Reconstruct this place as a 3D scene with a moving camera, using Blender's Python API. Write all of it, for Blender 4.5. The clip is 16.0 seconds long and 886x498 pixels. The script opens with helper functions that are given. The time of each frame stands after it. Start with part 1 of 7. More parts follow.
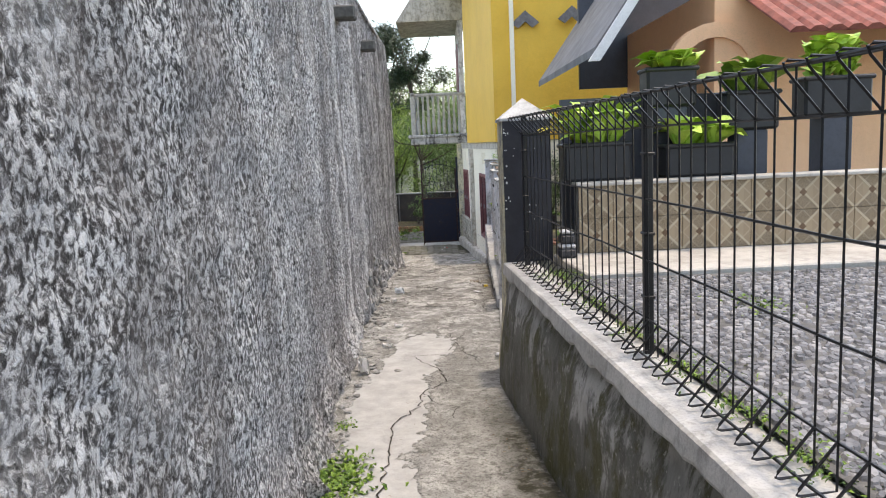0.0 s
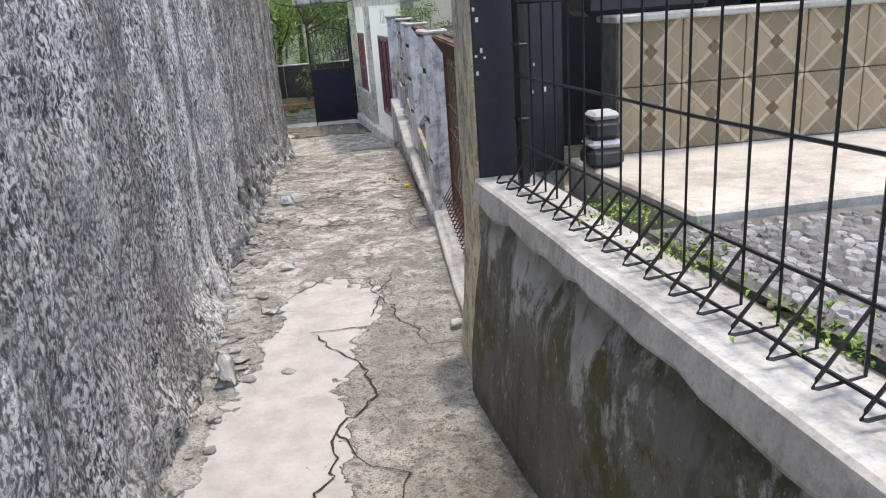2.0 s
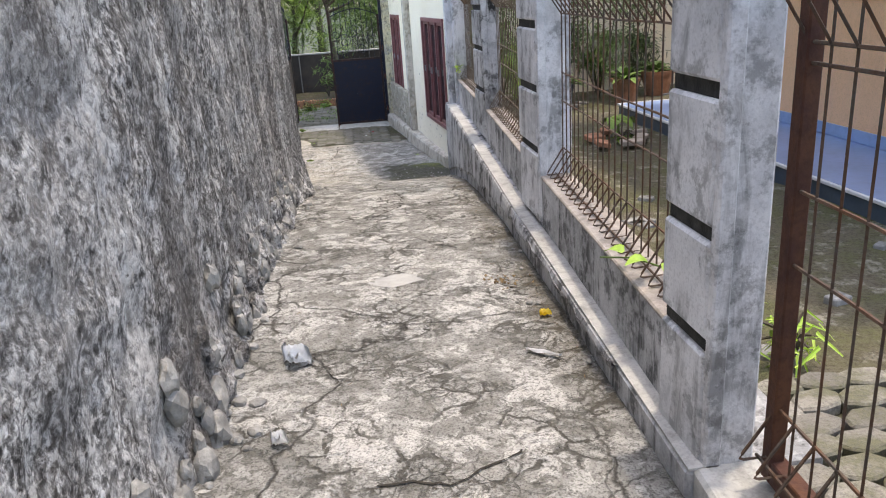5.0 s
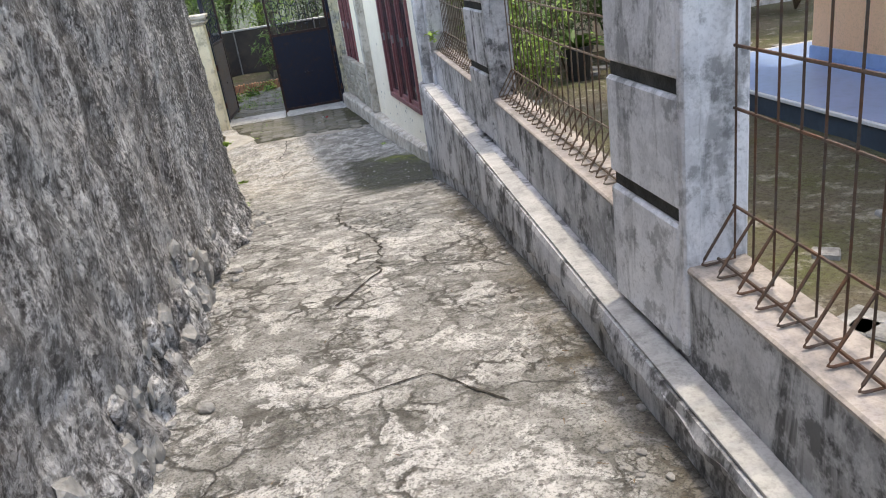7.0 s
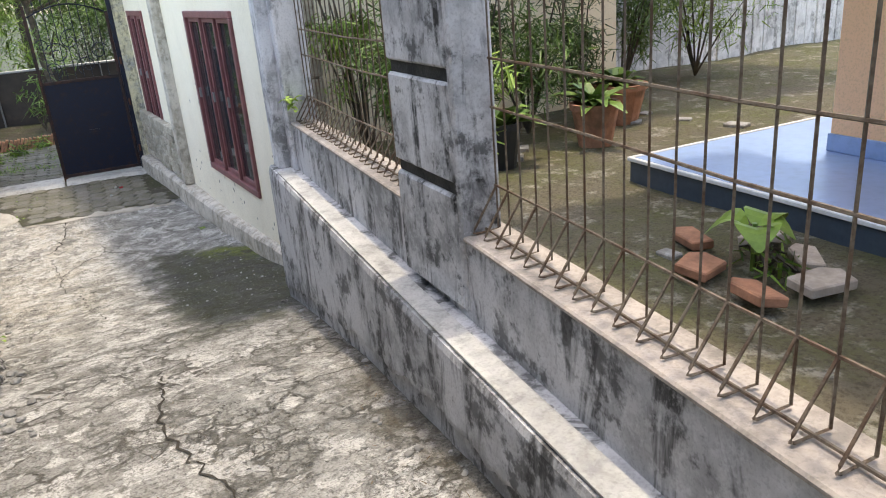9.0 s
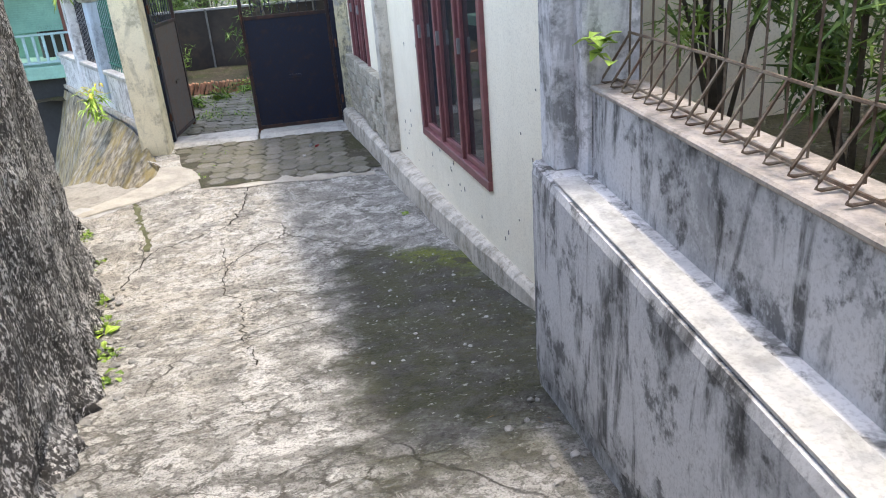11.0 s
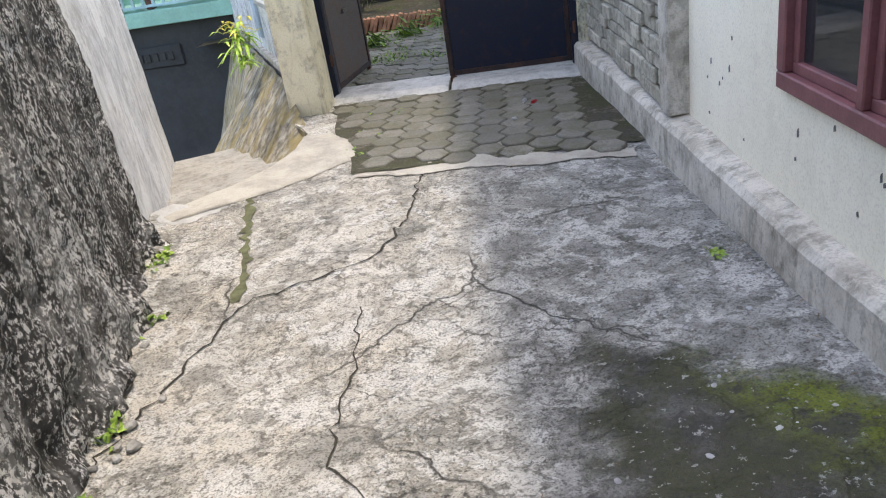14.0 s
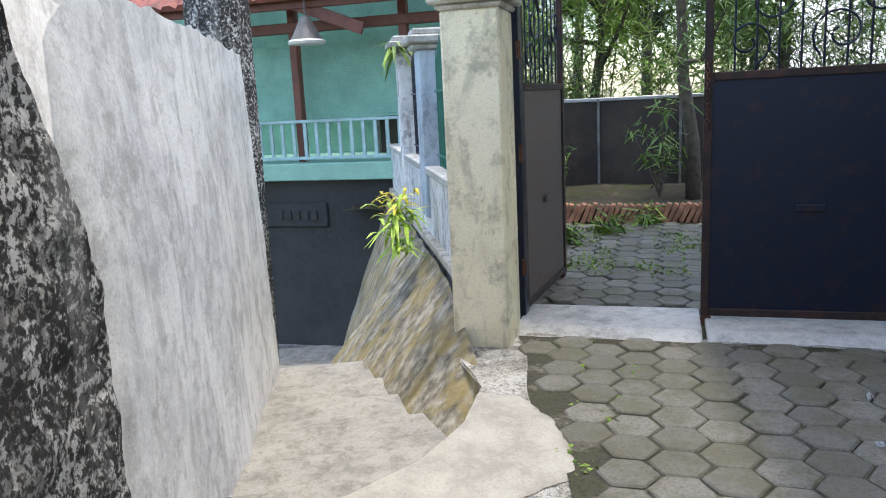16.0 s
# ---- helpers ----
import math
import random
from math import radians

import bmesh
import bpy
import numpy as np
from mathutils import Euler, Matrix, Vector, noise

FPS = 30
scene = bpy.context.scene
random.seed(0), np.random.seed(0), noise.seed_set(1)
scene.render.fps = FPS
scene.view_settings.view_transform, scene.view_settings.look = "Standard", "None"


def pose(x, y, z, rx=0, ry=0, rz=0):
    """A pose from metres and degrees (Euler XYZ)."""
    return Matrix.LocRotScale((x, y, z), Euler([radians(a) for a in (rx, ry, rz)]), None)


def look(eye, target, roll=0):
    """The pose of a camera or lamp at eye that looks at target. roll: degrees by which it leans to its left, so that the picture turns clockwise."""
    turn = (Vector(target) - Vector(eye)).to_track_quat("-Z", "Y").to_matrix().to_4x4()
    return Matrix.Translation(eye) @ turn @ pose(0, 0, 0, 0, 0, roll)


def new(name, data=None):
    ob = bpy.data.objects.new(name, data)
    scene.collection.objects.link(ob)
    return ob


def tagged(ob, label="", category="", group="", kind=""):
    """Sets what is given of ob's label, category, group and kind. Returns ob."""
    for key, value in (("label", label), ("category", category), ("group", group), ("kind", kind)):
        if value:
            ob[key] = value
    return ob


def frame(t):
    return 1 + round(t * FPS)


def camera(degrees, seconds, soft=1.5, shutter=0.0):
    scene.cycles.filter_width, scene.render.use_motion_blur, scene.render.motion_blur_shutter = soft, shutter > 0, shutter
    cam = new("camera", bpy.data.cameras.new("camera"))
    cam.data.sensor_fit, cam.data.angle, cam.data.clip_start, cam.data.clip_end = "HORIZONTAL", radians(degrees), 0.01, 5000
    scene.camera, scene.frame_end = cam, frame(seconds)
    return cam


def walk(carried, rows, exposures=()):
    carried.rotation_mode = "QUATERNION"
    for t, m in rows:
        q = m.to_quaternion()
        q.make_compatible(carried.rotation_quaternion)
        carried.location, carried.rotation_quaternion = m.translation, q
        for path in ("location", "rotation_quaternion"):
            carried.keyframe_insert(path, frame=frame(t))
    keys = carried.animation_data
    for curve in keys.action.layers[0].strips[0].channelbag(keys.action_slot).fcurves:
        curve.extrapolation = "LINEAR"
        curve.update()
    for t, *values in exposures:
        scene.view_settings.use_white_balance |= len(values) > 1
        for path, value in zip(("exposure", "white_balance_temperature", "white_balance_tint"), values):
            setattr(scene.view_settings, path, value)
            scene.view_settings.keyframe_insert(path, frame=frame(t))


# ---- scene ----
cam = camera(61.1, 16.0, soft=1.1)
PATH = [
    (0, (-0.009, 0.048, 1.644), (-0.009, 2.029, 1.365), -2.6),
    (0.5, (0.016, 0.745, 1.57), (0.084, 2.699, 1.147), -3.6),
    (1, (0.052, 1.414, 1.502), (0.184, 3.326, 0.932), -4.3),
    (1.5, (-0.005, 2.057, 1.457), (0.193, 3.941, 0.814), -5.2),
    (2, (-0.068, 2.733, 1.403), (0.174, 4.618, 0.782), -4.2),
    (2.5, (-0.199, 3.381, 1.353), (0.003, 5.243, 0.65), -6.6),
    (3, (-0.27, 4.028, 1.313), (-0.089, 5.881, 0.582), -6.1),
    (3.5, (-0.369, 4.656, 1.26), (-0.133, 6.498, 0.516), -5.5),
    (4, (-0.325, 5.321, 1.261), (-0.066, 7.231, 0.728), -5.6),
    (4.2, (-0.319, 5.604, 1.255), (-0.074, 7.505, 0.682), -5.2),
    (6.3, (-0.152, 8.12, 1.091), (0.037, 9.981, 0.383), -3.3),
    (6.5, (-0.156, 8.36, 1.085), (-0.01, 10.213, 0.348), -6.6),
    (7, (-0.132, 9.0, 1.063), (0.136, 10.836, 0.317), -8.5),
    (7.5, (-0.125, 9.633, 1.028), (0.381, 11.422, 0.291), -9.2),
    (8, (-0.133, 10.191, 1.077), (0.65, 11.873, 0.331), -6.8),
    (8.5, (-0.06, 10.702, 1.023), (0.829, 12.326, 0.267), -5.4),
    (9, (-0.098, 11.236, 1.006), (0.676, 12.946, 0.314), -4.8),
    (9.5, (-0.056, 11.884, 0.936), (0.407, 13.719, 0.288), -5.6),
    (10, (-0.022, 12.5, 0.842), (0.348, 14.339, 0.148), -6.4),
    (10.2, (0.043, 12.728, 0.798), (0.398, 14.567, 0.097), -5.9),
    (12.3, (0.235, 14.995, 0.43), (0.238, 16.808, -0.414), -8.9),
    (12.5, (0.245, 15.174, 0.38), (0.192, 16.99, -0.457), -9.9),
    (13, (0.247, 15.749, 0.193), (0.163, 17.553, -0.666), -10.0),
    (13.5, (0.242, 16.308, 0.102), (0.122, 18.123, -0.73), -8.4),
    (14, (0.097, 16.785, 0.01), (-0.173, 18.582, -0.827), -9.4),
    (14.5, (-0.076, 17.322, -0.101), (-0.407, 19.114, -0.924), -6.9),
    (15, (-0.331, 17.898, -0.123), (-0.823, 19.728, -0.763), -3.2),
    (15.5, (-0.562, 18.457, -0.139), (-1.115, 20.307, -0.662), -3.5),
    (16, (-0.82, 19.049, -0.113), (-1.381, 20.929, -0.503), -2.9),
]
walk(cam, [(t, look(eye, target, roll)) for t, eye, target, roll in PATH],
     exposures=[(0, 1.82, 8000, 11), (2, 1.97, 7600, 11), (3.5, 2.15, 7500, 11), (4.2, 2.12, 7700, 12), (6.5, 2.1, 7700, 9), (7.5, 2.2, 7500, 10), (9, 2.25, 7900, 9), (9.5, 2.3, 7300, 10), (10, 2.38, 7300, 10), (12.5, 2.42, 7500, 11), (13.5, 2.3, 7500, 11), (14.5, 2.18, 7200, 10), (16, 2.15, 6950, 8)])

# ---- world, sun, exposure ----
world = bpy.data.worlds.new("sky")
scene.world = world
world.use_nodes = True
wn = world.node_tree.nodes
sky = wn.new("ShaderNodeTexSky")
sky.sky_type, sky.sun_disc = "NISHITA", False
sky.sun_elevation, sky.sun_rotation = radians(83), radians(61)
sky.air_density, sky.dust_density, sky.ozone_density = 1.0, 1.6, 1.0
wn["Background"].inputs["Strength"].default_value = 0.15
world.node_tree.links.new(sky.outputs["Color"], wn["Background"].inputs["Color"])
sun_data = bpy.data.lights.new("sun", "SUN")
sun_data.energy, sun_data.angle, sun_data.color = 0.6, radians(1.6), (1.0, 0.95, 0.88)
sun_lamp = new("sun", sun_data)
sun_lamp.matrix_world = look((1.67, 15.6, 14), (0.2, 14.8, 0))

# ---- helpers of this scene ----
BASE = {}


class Nodes:
    """Short hand for a procedural material in world-size coordinates."""

    def __init__(self, name):
        self.mat = bpy.data.materials.new(name)
        self.mat.use_nodes = True
        self.tree = self.mat.node_tree
        self.bsdf = self.tree.nodes["Principled BSDF"]
        self.pos = self.tree.nodes.new("ShaderNodeNewGeometry").outputs["Position"]

    def put(self, socket, value):
        if isinstance(value, bpy.types.NodeSocket):
            self.tree.links.new(value, socket)
        elif isinstance(value, (tuple, list)) and len(value) == 3 and socket.type == "RGBA":
            socket.default_value = (*value, 1)
        else:
            socket.default_value = value

    def node(self, kind, **values):
        n = self.tree.nodes.new(kind)
        for key, value in values.items():
            self.put(n.inputs[key.replace("_", " ")], value)
        return n

    def stretch(self, x, y, z, shift=(0, 0, 0), turn=(0, 0, 0)):
        return self.node("ShaderNodeMapping", Vector=self.pos, Scale=(x, y, z), Location=shift, Rotation=turn).outputs[0]

    def noise(self, scale, detail=4.0, rough=0.55, at=None, warp=0.0):
        return self.node("ShaderNodeTexNoise", Vector=at or self.pos, Scale=scale, Detail=detail, Roughness=rough, Distortion=warp).outputs[0]

    def cells(self, scale, feature="F1", at=None, out=0, jitter=1.0):
        n = self.node("ShaderNodeTexVoronoi", Vector=at or self.pos, Scale=scale, Randomness=jitter)
        n.feature = feature
        return n.outputs[out]

    def ramp(self, fac, *stops):
        n = self.node("ShaderNodeValToRGB", Fac=fac)
        while len(n.color_ramp.elements) < len(stops):
            n.color_ramp.elements.new(0.5)
        for e, (p, c) in zip(n.color_ramp.elements, stops):
            e.position = p
            e.color = (c, c, c, 1) if isinstance(c, (int, float)) else (*c, 1)
        return n.outputs[0]

    def mix(self, fac, a, b, how="MIX"):
        n = self.tree.nodes.new("ShaderNodeMix")
        n.data_type, n.blend_type = "RGBA", how
        for i, v in ((0, fac), (6, a), (7, b)):
            self.put(n.inputs[i], v)
        return n.outputs[2]

    def do(self, how, a, b=0.0, clamp=False):
        n = self.tree.nodes.new("ShaderNodeMath")
        n.operation, n.use_clamp = how, clamp
        self.put(n.inputs[0], a), self.put(n.inputs[1], b)
        return n.outputs[0]

    def axis(self, k):
        return self.node("ShaderNodeSeparateXYZ", Vector=self.pos).outputs[k]

    def band(self, value, a, b):
        """0 below a, 1 above b."""
        n = self.node("ShaderNodeMapRange", Value=value)
        n.inputs[1].default_value, n.inputs[2].default_value = a, b
        return n.outputs[0]

    def any_one(self):
        return self.tree.nodes.new("ShaderNodeObjectInfo").outputs["Random"]

    def done(self, color, rough=0.8, height=None, depth=0.004, strength=1.0, metal=0.0, spec=0.5):
        self.put(self.bsdf.inputs["Base Color"], color)
        self.put(self.bsdf.inputs["Roughness"], rough)
        self.put(self.bsdf.inputs["Metallic"], metal)
        self.put(self.bsdf.inputs["Specular IOR Level"], spec)
        if height is not None:
            b = self.node("ShaderNodeBump", Height=height, Strength=strength, Distance=depth)
            self.put(self.bsdf.inputs["Normal"], b.outputs[0])
        return self.mat


def lerp(table, v):
    return float(np.interp(v, [a for a, _ in table], [b for _, b in table]))


def thing(name, at, label, category, group="", kind=""):
    ob = new(name)
    ob.location = at
    ob.empty_display_size = 0.1
    BASE[ob] = Vector(at)
    return tagged(ob, label, category, group, kind)


def part(name, bm, material, parent=None, label="", smooth=False):
    """Links a bmesh, built in world coordinates, as one mesh under a thing or a part."""
    base = BASE.get(parent, Vector((0, 0, 0)))
    if base.length:
        bmesh.ops.translate(bm, vec=-base, verts=bm.verts)
    me = bpy.data.meshes.new(name)
    bm.to_mesh(me)
    bm.free()
    if smooth:
        me.shade_smooth()
    me.materials.append(material)
    ob = new(name, me)
    if parent is not None:
        ob.parent = parent
    BASE[ob] = base
    if label:
        ob["label"] = label
    return ob


def solid(name, bm, material, label, category, group="", kind="", smooth=False):
    """A top-level thing of one mesh."""
    return tagged(part(name, bm, material, None, "", smooth), label, category, group, kind)


def piece(name, me, at, parent, turn=0.0, scale=1.0):
    ob = new(name, me)
    ob.parent = parent
    ob.location = Vector(at) - BASE.get(parent, Vector((0, 0, 0)))
    ob.rotation_euler = (0, 0, turn)
    ob.scale = (scale,) * 3
    return ob


def mesh_of(bm, name, material, smooth=False):
    me = bpy.data.meshes.new(name)
    bm.to_mesh(me)
    bm.free()
    if smooth:
        me.shade_smooth()
    me.materials.append(material)
    return me


def box(lo, hi, bevel=0.0, bm=None, m=None, segments=1):
    own = bmesh.new()
    v = [own.verts.new((x, y, z)) for z in (lo[2], hi[2]) for y in (lo[1], hi[1]) for x in (lo[0], hi[0])]
    for f in ((0, 2, 3, 1), (4, 5, 7, 6), (0, 1, 5, 4), (1, 3, 7, 5), (3, 2, 6, 7), (2, 0, 4, 6)):
        own.faces.new([v[i] for i in f])
    if bevel:
        bmesh.ops.bevel(own, geom=list(own.edges), offset=bevel, segments=segments, affect="EDGES", profile=0.6)
    if m is not None:
        own.transform(m)
    return join(bm, own)


def join(bm, own):
    if bm is None:
        return own
    at = {v: bm.verts.new(v.co) for v in own.verts}
    for f in own.faces:
        bm.faces.new([at[v] for v in f.verts])
    own.free()
    return bm


def prism(outline, lo, hi, axis="z", bevel=0.0, bm=None):
    """A polygon drawn out along an axis; the outline's two numbers are the other two axes in order."""
    own = bmesh.new()
    place = {"z": lambda a, b, c: (a, b, c), "y": lambda a, b, c: (a, c, b), "x": lambda a, b, c: (c, a, b)}[axis]
    rings = [[own.verts.new(place(a, b, c)) for a, b in outline] for c in (lo, hi)]
    own.faces.new(rings[0]), own.faces.new(rings[1][::-1])
    n = len(outline)
    for i in range(n):
        own.faces.new((rings[0][i], rings[1][i], rings[1][(i + 1) % n], rings[0][(i + 1) % n]))
    bmesh.ops.recalc_face_normals(own, faces=own.faces)
    if bevel:
        bmesh.ops.bevel(own, geom=list(own.edges), offset=bevel, segments=1, affect="EDGES")
    return join(bm, own)


def tube(points, r, sides=5, bm=None, closed=False):
    bm = bm or bmesh.new()
    pts = [Vector(p) for p in points]
    rings = []
    radii = r if isinstance(r, (list, tuple)) else [r] * len(pts)
    for i, p in enumerate(pts):
        a, b = pts[max(i - 1, 0)], pts[min(i + 1, len(pts) - 1)]
        if closed:
            a, b = pts[i - 1], pts[(i + 1) % len(pts)]
        d = (b - a).normalized() if (b - a).length > 1e-9 else Vector((0, 0, 1))
        s = d.cross(Vector((0.31, 0.17, 1) if abs(d.z) < 0.9 else (1, 0.2, 0))).normalized()
        u = s.cross(d)
        rings.append([bm.verts.new(p + (s * math.cos(k * math.tau / sides) + u * math.sin(k * math.tau / sides)) * radii[i]) for k in range(sides)])
    pairs = list(zip(rings, rings[1:])) + ([(rings[-1], rings[0])] if closed else [])
    for a, b in pairs:
        for k in range(sides):
            bm.faces.new((a[k], a[(k + 1) % sides], b[(k + 1) % sides], b[k]))
    if not closed:
        bm.faces.new(rings[0][::-1]), bm.faces.new(rings[-1])
    return bm


def lathe(profile, at, sides=16, bm=None):
    """A turned body: profile of (radius, height)."""
    bm = bm or bmesh.new()
    rings = [[bm.verts.new((at[0] + r * math.cos(k * math.tau / sides), at[1] + r * math.sin(k * math.tau / sides), at[2] + h)) for k in range(sides)] for r, h in profile]
    for a, b in zip(rings, rings[1:]):
        for k in range(sides):
            bm.faces.new((a[k], a[(k + 1) % sides], b[(k + 1) % sides], b[k]))
    bm.faces.new(rings[0][::-1]), bm.faces.new(rings[-1])
    return bm


def sheet(columns, rows, place, bm=None):
    """A grid of faces: place(u, v) for u, v from 0 to 1."""
    bm = bm or bmesh.new()
    v = [[bm.verts.new(place(i / columns, j / rows)) for i in range(columns + 1)] for j in range(rows + 1)]
    for j in range(rows):
        for i in range(columns):
            bm.faces.new((v[j][i], v[j][i + 1], v[j + 1][i + 1], v[j + 1][i]))
    return bm


def rough3(x, y, z, scale, amount):
    return noise.noise(Vector((x, y, z)) * scale) * amount


def along(a, b, s):
    return Vector(a).lerp(Vector(b), s)


def skewed(path, depth, z0, z1, bevel=0.0):
    """A wall over a path of (x, y), thick to its right by depth (seen along the path), from z0 to z1 (numbers or functions of y)."""
    bm = bmesh.new()
    low = z0 if callable(z0) else (lambda y: z0)
    high = z1 if callable(z1) else (lambda y: z1)
    rings = []
    for x, y in path:
        rings.append([bm.verts.new(p) for p in ((x, y, low(y)), (x + depth, y, low(y)), (x + depth, y, high(y)), (x, y, high(y)))])
    for a, b in zip(rings, rings[1:]):
        for k in range(4):
            bm.faces.new((a[k], a[(k + 1) % 4], b[(k + 1) % 4], b[k]))
    bm.faces.new(rings[0]), bm.faces.new(rings[-1][::-1])
    bmesh.ops.recalc_face_normals(bm, faces=bm.faces)
    if bevel:
        bmesh.ops.bevel(bm, geom=[e for e in bm.edges if e.calc_face_angle(0) > 1], offset=bevel, segments=1, affect="EDGES")
    return bm


def leaf_mesh(bm, at, way, length, width, droop=0.3, roll=0.0, steps=2):
    """One bent leaf: a strip with a fold along the middle."""
    d = Vector(way).normalized()
    s = d.cross(Vector((0, 0, 1)))
    s = s.normalized() if s.length > 1e-3 else Vector((1, 0, 0))
    s = Matrix.Rotation(roll, 3, d) @ s
    up = s.cross(d)
    last = None
    p = Vector(at)
    for k in range(steps + 1):
        f = k / steps
        w = width * 0.5 * (math.sin(math.pi * min(0.06 + f * 0.94, 0.985)) ** 0.7)
        c = p + d * length * f + Vector((0, 0, -droop * length * f * f))
        row = (bm.verts.new(c - s * w + up * w * 0.35), bm.verts.new(c), bm.verts.new(c + s * w + up * w * 0.35))
        if last:
            bm.faces.new((last[0], last[1], row[1], row[0])), bm.faces.new((last[1], last[2], row[2], row[1]))
        last = row


def foliage(rng, centres, count, size, spread, stretch=(1, 1, 1), steps=1):
    """Many small leaves round the given centres."""
    bm = bmesh.new()
    for _ in range(count):
        c = rng.choice(centres)
        v = Vector((rng.gauss(0, 1), rng.gauss(0, 1), rng.gauss(0, 1)))
        r = c[3] * rng.uniform(0.35, 1.0) * spread
        v = v.normalized() * r
        p = Vector((c[0] + v.x * stretch[0], c[1] + v.y * stretch[1], c[2] + v.z * stretch[2]))
        way = (rng.uniform(-1, 1), rng.uniform(-1, 1), rng.uniform(-0.7, 0.5))
        s = size * rng.uniform(0.6, 1.4)
        leaf_mesh(bm, p, way, s, s * 0.5, 0.25, rng.uniform(-1, 1), steps)
    return bm


# ---- plan ----
FLOOR = [(-9, .10), (0, -.02), (4.8, -.157), (6.4, -.18), (7.84, -.213), (9.07, -.235), (10.3, -.274), (11.5, -.336), (13.2, -.515), (14.45, -.70),
         (15.1, -.83), (16.5, -1.15), (17.4, -1.33), (18.5, -1.495), (19.3, -1.55), (20.0, -1.52), (21.3, -1.48), (23.2, -1.50), (40, -1.52)]
LEFT = [(-6, -.42), (-4.5, -.5), (0, -.63), (3, -.73), (5, -.84), (6.7, -.89), (10.6, -.90), (13.5, -.88), (15.1, -.86), (16.15, -.97), (17.3, -1.19),
        (17.95, -1.36), (19.03, -1.64), (20.3, -2.07), (20.6, -2.17)]
COPING = [(-6, 1.37), (1.82, .75), (5.55, .455)]
LEDGE = [(8.34, .575), (11.1, .685), (16.27, .938)]
UPPER = [(8.34, .635), (10.7, .765), (13.4, .94), (16.05, 1.07)]
HOUSE = [(16.69, 1.29), (23.63, .715)]
PLINTH = [(16.7, -1.14), (17.9, -1.205), (19.2, -1.255), (20.7, -1.255), (23.6, -1.28)]
PLINTH_OUT = [(16.7, .06), (18.0, .08), (19.5, .125), (20.7, .155), (22.0, .175), (23.2, .22)]


def smooth_lerp(table, v, w=0.5):
    return sum(lerp(table, v + w * k) for k in (-1, -0.5, 0, 0.5, 1)) / 5


def ground_z(x, y):
    z = smooth_lerp(FLOOR, y, 0.4)
    if y > 12:
        rise = lerp([(15.8, 0), (17.6, .02), (18.2, .05), (19.05, .11), (20, .05), (20.7, .01), (23, -.03)], y)
        z += rise * min(max((x - .1) / .85, 0), 1) - lerp([(16, 0), (18, .03), (21, 0)], y) * min(max(-x / 1.3, 0), 1)
    return z


def left_x(y):
    return smooth_lerp(LEFT, y, 0.35)


